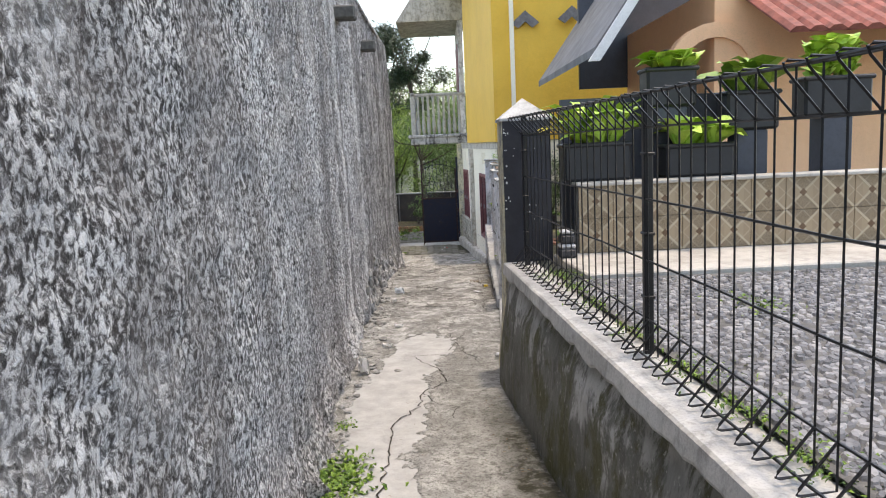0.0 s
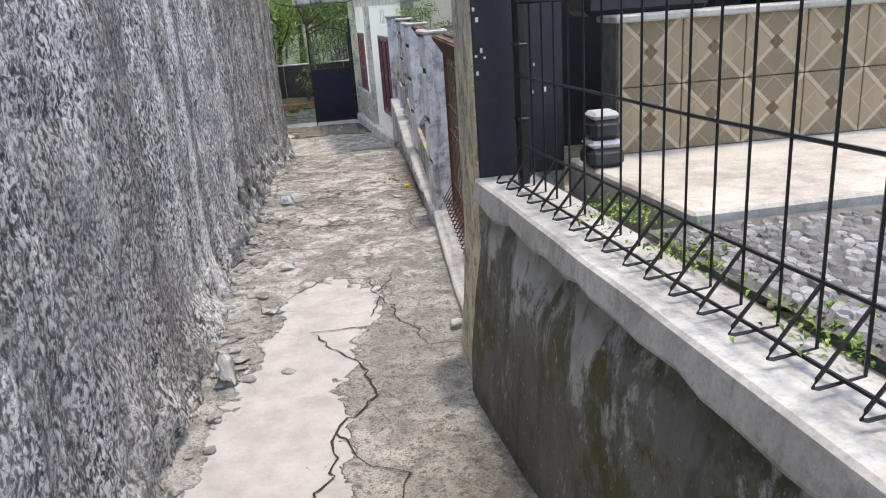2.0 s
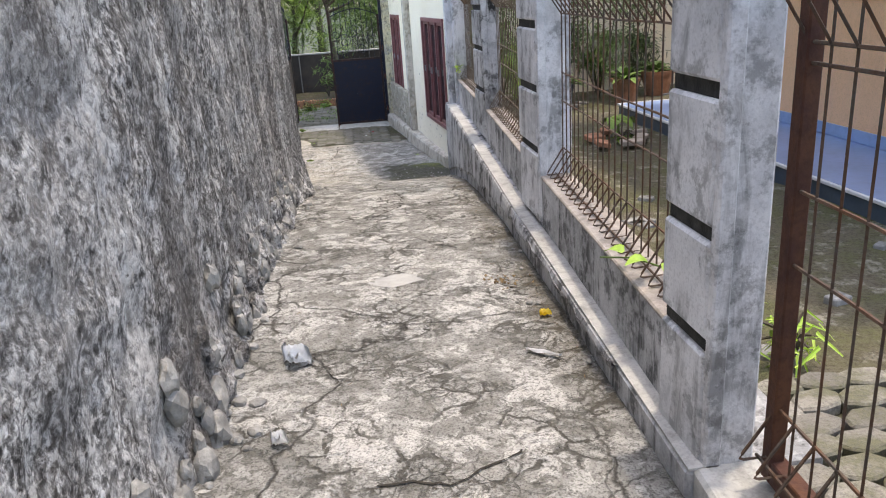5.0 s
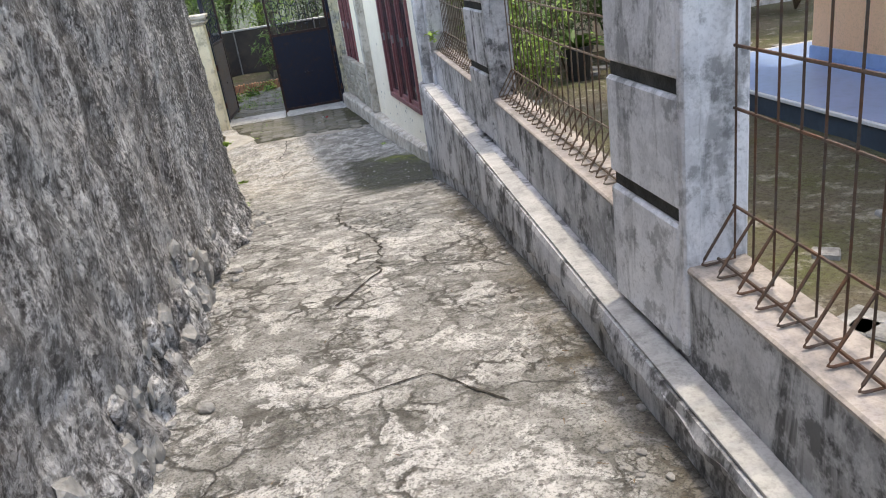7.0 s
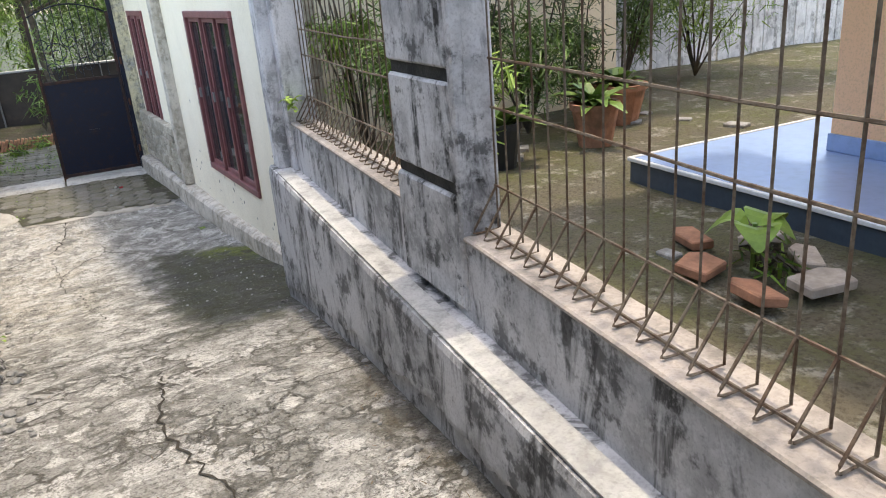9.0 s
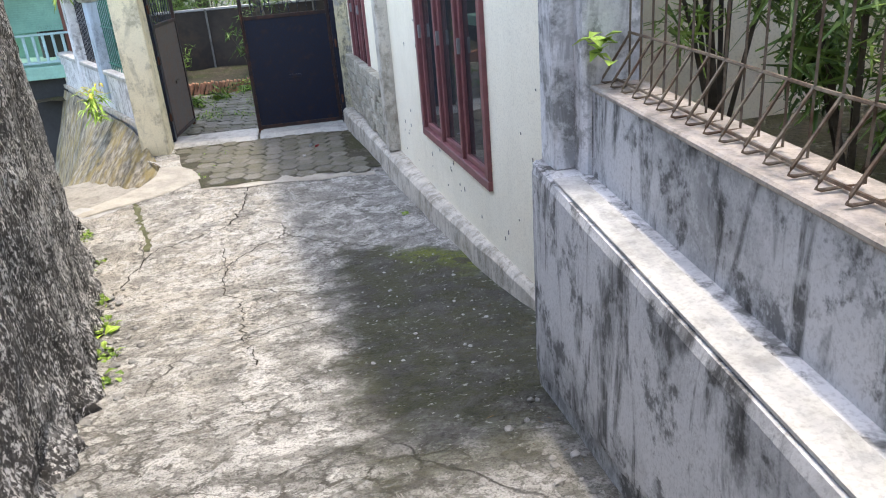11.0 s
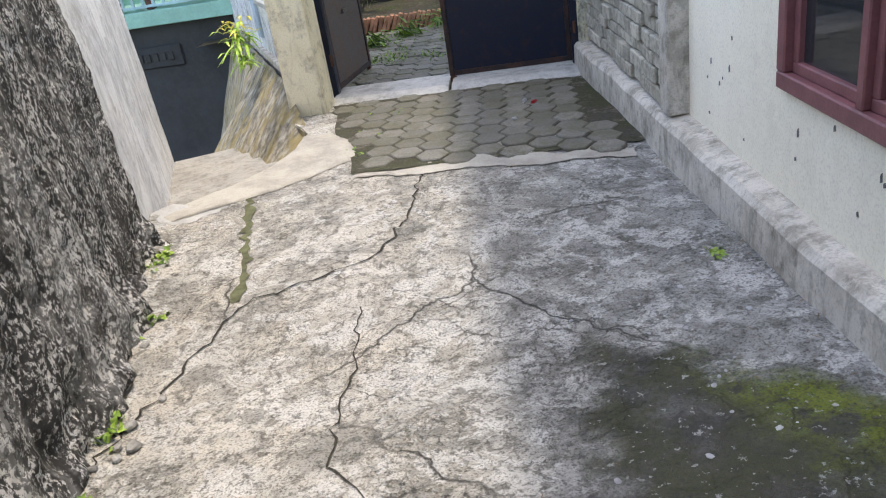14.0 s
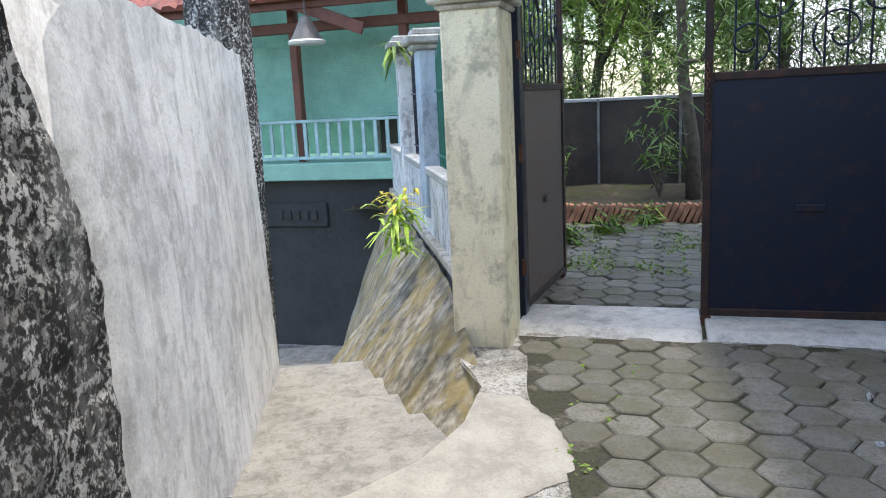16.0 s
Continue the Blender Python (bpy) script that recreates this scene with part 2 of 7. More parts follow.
# ---- materials ----
def make_roughcast():
    """Thrown cement: dark bed with pale crumbs, crossed by old lime run-downs; darker and coarser towards the end."""
    n = Nodes("roughcast")
    y = n.axis(1)
    coarse, late = n.band(y, 6.5, 10), n.band(y, 8.0, 16.5)
    grain = n.mix(coarse, n.noise(40, 6, 0.70, warp=0.5), n.noise(24, 7, 0.76, warp=0.6))
    lumps = n.cells(26, "F1")
    pits = n.noise(17, 5, 0.72, at=n.stretch(1, 1, 1, (5, 2, 8)))
    fine = n.noise(150, 3, 0.65)
    col = n.ramp(grain, (0.41, (0.042, 0.040, 0.039)), (0.465, (0.20, 0.195, 0.192)), (0.515, (0.52, 0.512, 0.505)), (0.56, (0.92, 0.91, 0.90)))
    tone = n.noise(1.5, 4, 0.6, at=n.stretch(1, 1, 0.5, (9, 4, 2)))
    col = n.mix(n.ramp(tone, (0.46, 0.0), (0.60, 0.50)), col, (0.165, 0.145, 0.135))
    pale = n.noise(2.0, 4, 0.6)
    col = n.mix(n.ramp(pale, (0.50, 0.0), (0.64, 0.28)), col, (0.58, 0.56, 0.545))
    flecks = n.noise(42, 6, 0.70, at=n.stretch(1, 1, 1, (1, 6, 3)), warp=0.3)
    spread = n.do("MULTIPLY", n.do("SUBTRACT", n.noise(2.6, 4, 0.6), 0.5), 0.35)
    dark = n.ramp(n.do("ADD", flecks, spread), (0.47, (0.060, 0.058, 0.058)), (0.515, (0.17, 0.167, 0.163)), (0.55, (0.80, 0.79, 0.78)))
    col = n.mix(late, col, dark)
    # lime run-downs
    wob = n.do("MULTIPLY", n.do("SUBTRACT", n.noise(2.2, 5, 0.6, at=n.stretch(1, 1, 0.35)), 0.5), 0.30)
    runs = None
    for at, half, power in ((6.62, .07, .75), (6.86, .045, .7), (7.12, .085, .9), (7.45, .04, .6), (8.6, .10, .55), (9.3, .06, .5), (11.3, .16, .5), (11.75, .06, .65), (12.3, .10, .45), (13.3, .08, .4), (3.4, .08, .22), (5.3, .12, .3)):
        d = n.do("ABSOLUTE", n.do("ADD", n.do("SUBTRACT", y, at), wob))
        m = n.do("MULTIPLY", n.band(d, half * 1.5, half * 0.5), power)
        runs = m if runs is None else n.do("MAXIMUM", runs, m)
    runs = n.do("MULTIPLY", runs, n.ramp(grain, (0.42, 0.15), (0.50, 1.0)))
    col = n.mix(runs, col, (0.86, 0.855, 0.84))
    streak = n.noise(1.0, 4, 0.6, at=n.stretch(4.0, 4.0, 0.14))
    col = n.mix(n.do("MULTIPLY", n.ramp(streak, (0.55, 0.0), (0.63, 0.32)), n.band(y, 5, 7)), col, (0.74, 0.73, 0.715))
    col = n.mix(n.do("MULTIPLY", n.ramp(streak, (0.38, 0.5), (0.46, 0.0)), n.band(y, 2, 4)), col, (0.10, 0.096, 0.092))
    col = n.mix(n.ramp(pits, (0.36, 0.8), (0.43, 0.0)), col, (0.040, 0.038, 0.036))
    holes = n.noise(11, 6, 0.74, at=n.stretch(1, 1, 0.8, (2, 9, 4)))
    col = n.mix(n.do("MULTIPLY", n.ramp(holes, (0.43, 0.6), (0.49, 0.0)), n.band(y, 7, 9)), col, (0.055, 0.052, 0.050))
    col = n.mix(n.ramp(lumps, (0.0, 0.25), (0.3, 0.0)), col, (0.62, 0.61, 0.60))
    h = n.do("ADD", n.do("MULTIPLY", grain, 1.1), n.do("MULTIPLY", fine, 0.25))
    h = n.do("ADD", n.do("SUBTRACT", h, n.do("MULTIPLY", lumps, 0.5)), n.do("MULTIPLY", pits, 0.5))
    return n.done(col, 0.92, h, 0.030, 1.0, spec=0.2)


def make_plaster(name, light, dark, scale=1.0, drip=0.6, gloss=0.75, stain=(0.05, 0.05, 0.045), cover=0.53):
    n = Nodes(name)
    patch = n.noise(1.8 * scale, 5, 0.6)
    drips = n.noise(1.0, 5, 0.65, at=n.stretch(6 * scale, 6 * scale, 1.3 * scale), warp=0.8)
    fine = n.noise(90, 3, 0.6)
    col = n.mix(n.ramp(patch, (0.40, 0.0), (0.58, 1.0)), dark, light)
    col = n.mix(n.do("MULTIPLY", n.ramp(drips, (0.50, 0.0), (0.60, 1.0)), drip), col, stain)
    blot = n.do("MULTIPLY", n.ramp(n.noise(4.5 * scale, 6, 0.72), (cover, 0.0), (cover + 0.06, 1.0)), min(drip * 1.3, 1.0))
    col = n.mix(n.do("MULTIPLY", blot, 0.75), col, stain)
    col = n.mix(n.ramp(n.noise(14, 5, 0.7), (0.42, 0.5), (0.52, 0.0)), col, light)
    col = n.mix(n.ramp(fine, (0.36, 0.25), (0.5, 0.0)), col, tuple(0.5 * c for c in dark))
    h = n.do("ADD", n.do("MULTIPLY", fine, 0.3), n.noise(12, 4, 0.6))
    return n.done(col, gloss, h, 0.006, 0.7, spec=0.3)


def make_damp_wall():
    """Grey render with ragged moss and black run-downs that end in tongues."""
    n = Nodes("damp_low_wall")
    base = n.mix(n.ramp(n.noise(2.5, 5, 0.6), (0.40, 0.0), (0.60, 1.0)), (0.17, 0.17, 0.158), (0.36, 0.358, 0.34))
    tongue = n.noise(1.0, 7, 0.74, at=n.stretch(4.4, 4.4, 2.4), warp=0.3)
    rise = n.do("ADD", n.do("MULTIPLY", n.axis(2), -0.34), tongue)
    col = n.mix(n.ramp(rise, (0.29, 0.0), (0.36, 0.78)), base, (0.048, 0.049, 0.038))
    moss = n.do("MULTIPLY", n.ramp(rise, (0.31, 0.0), (0.39, 1.0)), n.ramp(n.noise(3.4, 5, 0.7), (0.47, 0.0), (0.55, 0.9)))
    col = n.mix(moss, col, (0.055, 0.055, 0.014))
    runs = n.noise(1.0, 4, 0.6, at=n.stretch(11, 11, 1.1, (3, 1, 0)))
    col = n.mix(n.ramp(runs, (0.57, 0.0), (0.62, 0.45)), col, (0.035, 0.034, 0.028))
    col = n.mix(n.ramp(n.noise(34, 4, 0.7), (0.62, 0.0), (0.68, 0.5)), col, (0.42, 0.42, 0.39))
    return n.done(col, 0.65, n.noise(22, 5, 0.7), 0.010, 0.9, spec=0.35)


def make_path():
    n = Nodes("path_concrete")
    x, y = n.axis(0), n.axis(1)
    big = n.noise(0.9, 5, 0.62)
    mid = n.noise(5.5, 6, 0.65, warp=0.4)
    flat = n.stretch(1, 1, 0.3)
    fine = n.noise(120, 3, 0.65)
    grit = n.noise(46, 4, 0.7)
    wob0 = n.node("ShaderNodeTexNoise", Vector=n.stretch(1, 1, 0.3), Scale=7.0, Detail=5.0, Roughness=0.65)
    bent = n.node("ShaderNodeVectorMath")
    bent.operation = "MULTIPLY_ADD"
    n.put(bent.inputs[0], wob0.outputs[1]), n.put(bent.inputs[2], flat)
    bent.inputs[1].default_value = (0.16, 0.16, 0.0)
    bent = bent.outputs[0]
    base = n.ramp(mid, (0.36, (0.215, 0.214, 0.200)), (0.48, (0.325, 0.323, 0.305)), (0.60, (0.45, 0.446, 0.425)))
    base = n.mix(n.ramp(big, (0.40, 0.5), (0.56, 0.0)), base, (0.215, 0.212, 0.196))
    plate = n.cells(7.5, "DISTANCE_TO_EDGE", at=bent)
    plate_tone = n.cells(7.5, "F1", at=bent, out=1)
    chip = n.cells(19, "DISTANCE_TO_EDGE", at=bent)
    chip_tone = n.cells(19, "F1", at=bent, out=1)
    zone = n.noise(1.5, 4, 0.6, at=n.stretch(1, 1, 1, (3, 7, 0)))
    later = n.band(y, 6.6, 8.6)
    kept = n.do("MULTIPLY", n.ramp(zone, (0.40, 0.25), (0.52, 1.0)), later)
    skin = n.mix(n.ramp(plate_tone, (0.2, 0.0), (0.9, 1.0)), (0.27, 0.267, 0.25), (0.64, 0.632, 0.605))
    skin = n.mix(n.do("MULTIPLY", n.ramp(chip_tone, (0.55, 0.0), (0.75, 0.7)), n.ramp(zone, (0.46, 1.0), (0.58, 0.2))), skin, (0.22, 0.216, 0.20))
    base = n.mix(n.do("MULTIPLY", kept, 0.8), base, skin)
    gaps = n.do("MAXIMUM", n.ramp(plate, (0.03, 1.0), (0.09, 0.0)), n.do("MULTIPLY", n.ramp(chip, (0.02, 0.8), (0.10, 0.0)), n.ramp(zone, (0.48, 1.0), (0.56, 0.25))))
    gaps = n.do("MULTIPLY", gaps, n.do("MULTIPLY", later, n.ramp(n.noise(2.9, 4, 0.6), (0.43, 0.15), (0.56, 1.0))))
    base = n.mix(n.do("MULTIPLY", gaps, n.do("SUBTRACT", 1.0, n.do("MULTIPLY", n.band(y, 16, 19), 0.45))), base, (0.085, 0.081, 0.070))
    cream = n.do("MULTIPLY", n.band(y, 15.5, 18), n.band(x, 0.3, -0.5))
    base = n.mix(n.do("MULTIPLY", cream, n.ramp(n.noise(3.1, 5, 0.7), (0.38, 0.15), (0.60, 0.7))), base, (0.56, 0.52, 0.45))
    flake = n.noise(4.6, 6, 0.66, at=n.stretch(1, 1, 1, (1, 8, 3)), warp=0.6)
    base = n.mix(n.do("MULTIPLY", n.ramp(flake, (0.55, 0.0), (0.565, 0.75)), n.band(y, 6.0, 7.5)), base, (0.56, 0.553, 0.53))
    base = n.mix(n.do("MULTIPLY", n.ramp(flake, (0.42, 0.55), (0.45, 0.0)), n.band(y, 3.0, 6.0)), base, (0.19, 0.187, 0.17))
    # later cement patches, smooth and pale
    edge = n.do("ADD", n.do("MULTIPLY", n.do("SUBTRACT", n.noise(3.2, 5, 0.65), 0.5), 0.9), n.do("MULTIPLY", n.do("SUBTRACT", n.noise(11, 4, 0.65), 0.5), 0.9))
    smooth = None
    for cx, cy, rx, ry in ((-.42, 5.15, .29, 1.2), (-.20, 6.72, .29, .50), (-.34, 6.1, .24, .5), (-.40, 3.5, .22, .9), (-.12, 10.5, .14, .12), (-2.1, 21.05, .30, .30)):
        dx = n.do("DIVIDE", n.do("SUBTRACT", x, cx), rx)
        dy = n.do("DIVIDE", n.do("SUBTRACT", y, cy), ry)
        d = n.do("ADD", n.do("SQRT", n.do("ADD", n.do("MULTIPLY", dx, dx), n.do("MULTIPLY", dy, dy))), edge)
        m = n.band(d, 1.02, 0.97)
        smooth = m if smooth is None else n.do("MAXIMUM", smooth, m)
    base = n.mix(smooth, base, n.mix(n.ramp(n.noise(7, 4, 0.6), (0.35, 0.0), (0.65, 1.0)), (0.33, 0.33, 0.32), (0.43, 0.43, 0.418)))
    # cracks
    warped = n.node("ShaderNodeVectorMath", **{})
    warped.operation = "ADD"
    wob = n.node("ShaderNodeTexNoise", Vector=n.pos, Scale=5.0, Detail=5.0)
    sc = n.node("ShaderNodeVectorMath")
    sc.operation = "SCALE"
    n.put(sc.inputs[0], wob.outputs[1])
    sc.inputs["Scale"].default_value = 0.22
    n.put(warped.inputs[0], n.pos), n.put(warped.inputs[1], sc.outputs[0])
    crack = n.cells(0.85, "DISTANCE_TO_EDGE", at=warped.outputs[0])
    crack2 = n.cells(4.2, "DISTANCE_TO_EDGE", at=warped.outputs[0])
    lines = n.do("MAXIMUM", n.ramp(crack, (0.002, 1.0), (0.007, 0.0)), n.do("MULTIPLY", n.ramp(crack2, (0.006, 0.7), (0.020, 0.0)), n.ramp(n.noise(1.1, 2), (0.54, 0.0), (0.60, 1.0))))
    lines = n.do("MULTIPLY", lines, n.ramp(n.noise(0.75, 2, at=n.stretch(1, 1, 1, (2, 5, 0))), (0.46, 0.0), (0.56, 1.0)))
    lines = n.do("MULTIPLY", lines, n.do("SUBTRACT", 1.0, n.do("MULTIPLY", smooth, 0.85)))
    base = n.mix(n.do("MULTIPLY", lines, 0.9), base, (0.035, 0.032, 0.028))
    crumble = n.noise(15, 6, 0.75, warp=0.5)
    base = n.mix(n.do("MULTIPLY", n.ramp(crumble, (0.40, 0.7), (0.46, 0.0)), n.do("SUBTRACT", 1.0, n.do("MULTIPLY", smooth, 0.9))), base, (0.11, 0.105, 0.092))
    # moss and damp beside the low wall and below the house
    side = n.do("ADD", n.do("ADD", n.do("MULTIPLY", y, 0.079), x), n.do("MULTIPLY", n.do("SUBTRACT", mid, 0.5), 0.5))
    moss1 = n.do("MULTIPLY", n.band(side, 0.56, 0.70), n.band(y, 5.6, 4.4))
    base = n.mix(n.do("MULTIPLY", moss1, n.ramp(n.noise(11, 5, 0.7), (0.40, 0.45), (0.55, 1.0))), base, (0.034, 0.032, 0.017))
    reach = n.do("ADD", n.do("ADD", y, n.do("MULTIPLY", n.do("MAXIMUM", n.do("SUBTRACT", x, 0.22), 0.0), 0.85)), n.do("MULTIPLY", n.do("SUBTRACT", n.noise(4.0, 5, 0.65), 0.5), 0.8))
    wet_y = n.do("MULTIPLY", n.band(y, 15.0, 16.2), n.band(reach, 19.30, 19.10))
    wet_x = n.band(n.do("ADD", x, n.do("MULTIPLY", n.do("SUBTRACT", n.noise(2.0, 5, 0.65), 0.5), 1.1)), 0.02, 0.22)
    wet = n.do("MULTIPLY", wet_y, wet_x)
    moist = n.do("MULTIPLY", wet, n.ramp(n.noise(6, 5, 0.7), (0.42, 1.0), (0.62, 0.80)))
    base = n.mix(moist, base, (0.052, 0.050, 0.042))
    base = n.mix(n.do("MULTIPLY", wet, n.ramp(n.noise(5, 5, 0.7), (0.42, 0.0), (0.56, 0.7))), base, (0.052, 0.058, 0.018))
    mossy = n.do("MULTIPLY", n.do("MULTIPLY", wet, n.band(x, 0.45, 0.75)), n.do("MULTIPLY", n.ramp(n.noise(7, 5, 0.7), (0.40, 0.0), (0.50, 0.95)), n.band(reach, 18.75, 19.0)))
    base = n.mix(mossy, base, (0.15, 0.18, 0.02))
    crumbs = n.noise(26, 4, 0.7, at=n.stretch(1, 1, 1, (4, 4, 0)))
    base = n.mix(n.do("MULTIPLY", wet, n.ramp(crumbs, (0.62, 0.0), (0.64, 0.8))), base, (0.40, 0.40, 0.38))
    rim = n.do("MULTIPLY", n.band(y, 8.5, 9.5), n.band(y, 16, 14))
    rim = n.do("MULTIPLY", rim, n.band(n.do("ADD", n.do("SUBTRACT", x, n.do("MULTIPLY", y, 0.045)), n.do("MULTIPLY", n.do("SUBTRACT", mid, 0.5), 0.7)), -0.02, 0.18))
    base = n.mix(n.do("MULTIPLY", rim, 0.75), base, (0.085, 0.070, 0.045))
    keep = n.do("SUBTRACT", 1.0, n.do("MULTIPLY", smooth, 0.88))
    base = n.mix(n.do("MULTIPLY", keep, n.ramp(fine, (0.36, 0.6), (0.5, 0.0))), base, (0.04, 0.039, 0.034))
    base = n.mix(n.do("MULTIPLY", keep, n.ramp(grit, (0.38, 0.6), (0.45, 0.0))), base, (0.04, 0.039, 0.034))
    h = n.do("MULTIPLY", n.do("SUBTRACT", n.do("ADD", n.do("ADD", n.do("MULTIPLY", mid, 0.9), n.do("MULTIPLY", crumble, 1.2)), n.do("MULTIPLY", grit, 0.5)), n.do("MULTIPLY", gaps, 0.7)), keep)
    h = n.do("SUBTRACT", h, n.do("MULTIPLY", lines, 0.8))
    px, py = n.do("DIVIDE", n.do("SUBTRACT", x, 0.32), 0.34), n.do("DIVIDE", n.do("SUBTRACT", y, 13.9), 0.8)
    film = n.do("ADD", n.do("SQRT", n.do("ADD", n.do("MULTIPLY", px, px), n.do("MULTIPLY", py, py))), edge)
    shine = n.do("MULTIPLY", n.band(film, 1.1, 0.7), n.ramp(crumble, (0.42, 1.0), (0.60, 0.3)))
    gloss = n.do("SUBTRACT", n.do("SUBTRACT", 0.85, n.do("MULTIPLY", moist, 0.2)), n.do("MULTIPLY", shine, 0.6))
    return n.done(base, gloss, h, 0.016, 1.0, spec=0.35)


def make_plain(name, color, gloss=0.5, vary=0.15, scale=8.0, metal=0.0, bump=0.002, spec=0.4, dirt=None):
    n = Nodes(name)
    a = tuple(c * (1 - vary) for c in color)
    b = tuple(min(c * (1 + vary), 1) for c in color)
    col = n.mix(n.ramp(n.noise(scale, 5, 0.6), (0.35, 0.0), (0.65, 1.0)), a, b)
    col = n.mix(n.ramp(n.noise(scale * 9, 3, 0.6), (0.3, 0.3), (0.55, 0.0)), col, tuple(c * 0.6 for c in color))
    if dirt:
        col = n.mix(n.ramp(n.noise(2.4, 5, 0.7), (0.52, 0.0), (0.68, 0.7)), col, dirt)
    return n.done(col, gloss, n.noise(scale * 6, 4, 0.6), bump, 0.6, metal, spec)


def make_leaf(name, dark, light, gloss=0.45):
    n = Nodes(name)
    isle = n.tree.nodes.new("ShaderNodeNewGeometry").outputs["Random Per Island"]
    col = n.mix(n.ramp(isle, (0.1, 0.0), (0.9, 1.0)), dark, light)
    col = n.mix(n.ramp(n.noise(30, 3), (0.4, 0.3), (0.6, 0.0)), col, tuple(c * 0.6 for c in dark))
    n.put(n.bsdf.inputs["Transmission Weight"], 0.0)
    n.put(n.bsdf.inputs["Subsurface Weight"], 0.0)
    return n.done(col, gloss, spec=0.35)


def make_rust(name, steel, rust, share=0.5, gloss=0.65):
    n = Nodes(name)
    m = n.ramp(n.noise(9, 6, 0.7), (share - 0.12, 1.0), (share + 0.12, 0.0))
    col = n.mix(m, steel, rust)
    col = n.mix(n.ramp(n.noise(60, 3, 0.6), (0.35, 0.5), (0.55, 0.0)), col, tuple(c * 0.45 for c in rust))
    return n.done(col, gloss, n.noise(70, 4, 0.6), 0.002, 0.8, 0.25, 0.4)


def make_moss_ground(name, earth, moss, share=0.5, pale=(0.24, 0.22, 0.18)):
    n = Nodes(name)
    col = n.mix(n.ramp(n.noise(2.6, 6, 0.7), (share - 0.1, 0.0), (share + 0.14, 1.0)), earth, moss)
    col = n.mix(n.ramp(n.noise(7, 5, 0.7), (0.55, 0.0), (0.66, 0.8)), col, pale)
    col = n.mix(n.ramp(n.noise(48, 4, 0.7), (0.36, 0.7), (0.52, 0.0)), col, tuple(c * 0.4 for c in earth))
    return n.done(col, 0.85, n.noise(24, 6, 0.7), 0.02, 1.0, spec=0.25)


def make_diamond_tile():
    """Beige wall tile: crossed pale bands with a brown lozenge on each crossing."""
    n = Nodes("diamond_tile")
    co = n.tree.nodes.new("ShaderNodeTexCoord").outputs["Object"]
    xyz = n.node("ShaderNodeSeparateXYZ", Vector=co)
    u, v = n.do("DIVIDE", xyz.outputs[0], 0.125), n.do("DIVIDE", xyz.outputs[2], 0.125)
    au, av = n.do("ABSOLUTE", u), n.do("ABSOLUTE", v)
    ring = n.do("ABSOLUTE", n.do("SUBTRACT", n.do("ADD", au, av), 0.98))
    cross = n.do("ABSOLUTE", n.do("SUBTRACT", au, av))
    lattice = n.ramp(cross, (0.07, 1.0), (0.10, 0.0))
    speck = n.ramp(n.noise(260, 3, 0.7), (0.48, 0.0), (0.52, 1.0))
    field = n.mix(n.ramp(au, (0.55, 0.0), (0.56, 1.0)), (0.33, 0.255, 0.165), (0.30, 0.225, 0.145))
    pebbled = n.do("MULTIPLY", speck, n.ramp(n.do("SUBTRACT", av, au), (0.10, 0.0), (0.12, 1.0)))
    field = n.mix(n.do("MULTIPLY", pebbled, 0.7), field, (0.12, 0.085, 0.05))
    col = n.mix(lattice, field, (0.44, 0.36, 0.25))
    col = n.mix(n.ramp(n.do("ADD", au, av), (0.22, 1.0), (0.24, 0.0)), col, (0.135, 0.075, 0.04))
    col = n.mix(n.ramp(ring, (0.03, 0.5), (0.05, 0.0)), col, (0.46, 0.38, 0.27))
    col = n.mix(n.ramp(n.any_one(), (0.0, 0.0), (1.0, 0.2)), col, (0.22, 0.17, 0.11))
    return n.done(col, 0.35, n.do("ADD", lattice, n.do("MULTIPLY", pebbled, 0.5)), 0.003, 0.8)


def make_paver(name, tone=(0.20, 0.195, 0.175), moss=(0.075, 0.085, 0.035)):
    n = Nodes(name)
    r = n.any_one()
    col = n.mix(n.ramp(r, (0.0, 0.0), (1.0, 1.0)), tuple(c * 0.72 for c in tone), tuple(c * 1.25 for c in tone))
    col = n.mix(n.ramp(n.noise(4.2, 6, 0.75), (0.44, 0.0), (0.58, 0.8)), col, moss)
    col = n.mix(n.ramp(n.noise(70, 4, 0.7), (0.36, 0.6), (0.54, 0.0)), col, tuple(c * 0.4 for c in tone))
    return n.done(col, 0.7, n.noise(50, 5, 0.7), 0.006, 1.0, spec=0.4)


def make_stone_wall():
    n = Nodes("stone_cladding")
    r = n.any_one()
    col = n.mix(r, (0.36, 0.33, 0.27), (0.56, 0.52, 0.43))
    col = n.mix(n.ramp(n.noise(18, 5, 0.7), (0.45, 0.0), (0.62, 0.6)), col, (0.15, 0.14, 0.115))
    return n.done(col, 0.85, n.noise(40, 5, 0.7), 0.01, 1.0, spec=0.2)


def make_glass():
    n = Nodes("window_glass")
    n.put(n.bsdf.inputs["Transmission Weight"], 0.3)
    n.put(n.bsdf.inputs["IOR"], 1.45)
    return n.done((0.035, 0.04, 0.045), 0.03, spec=0.6)


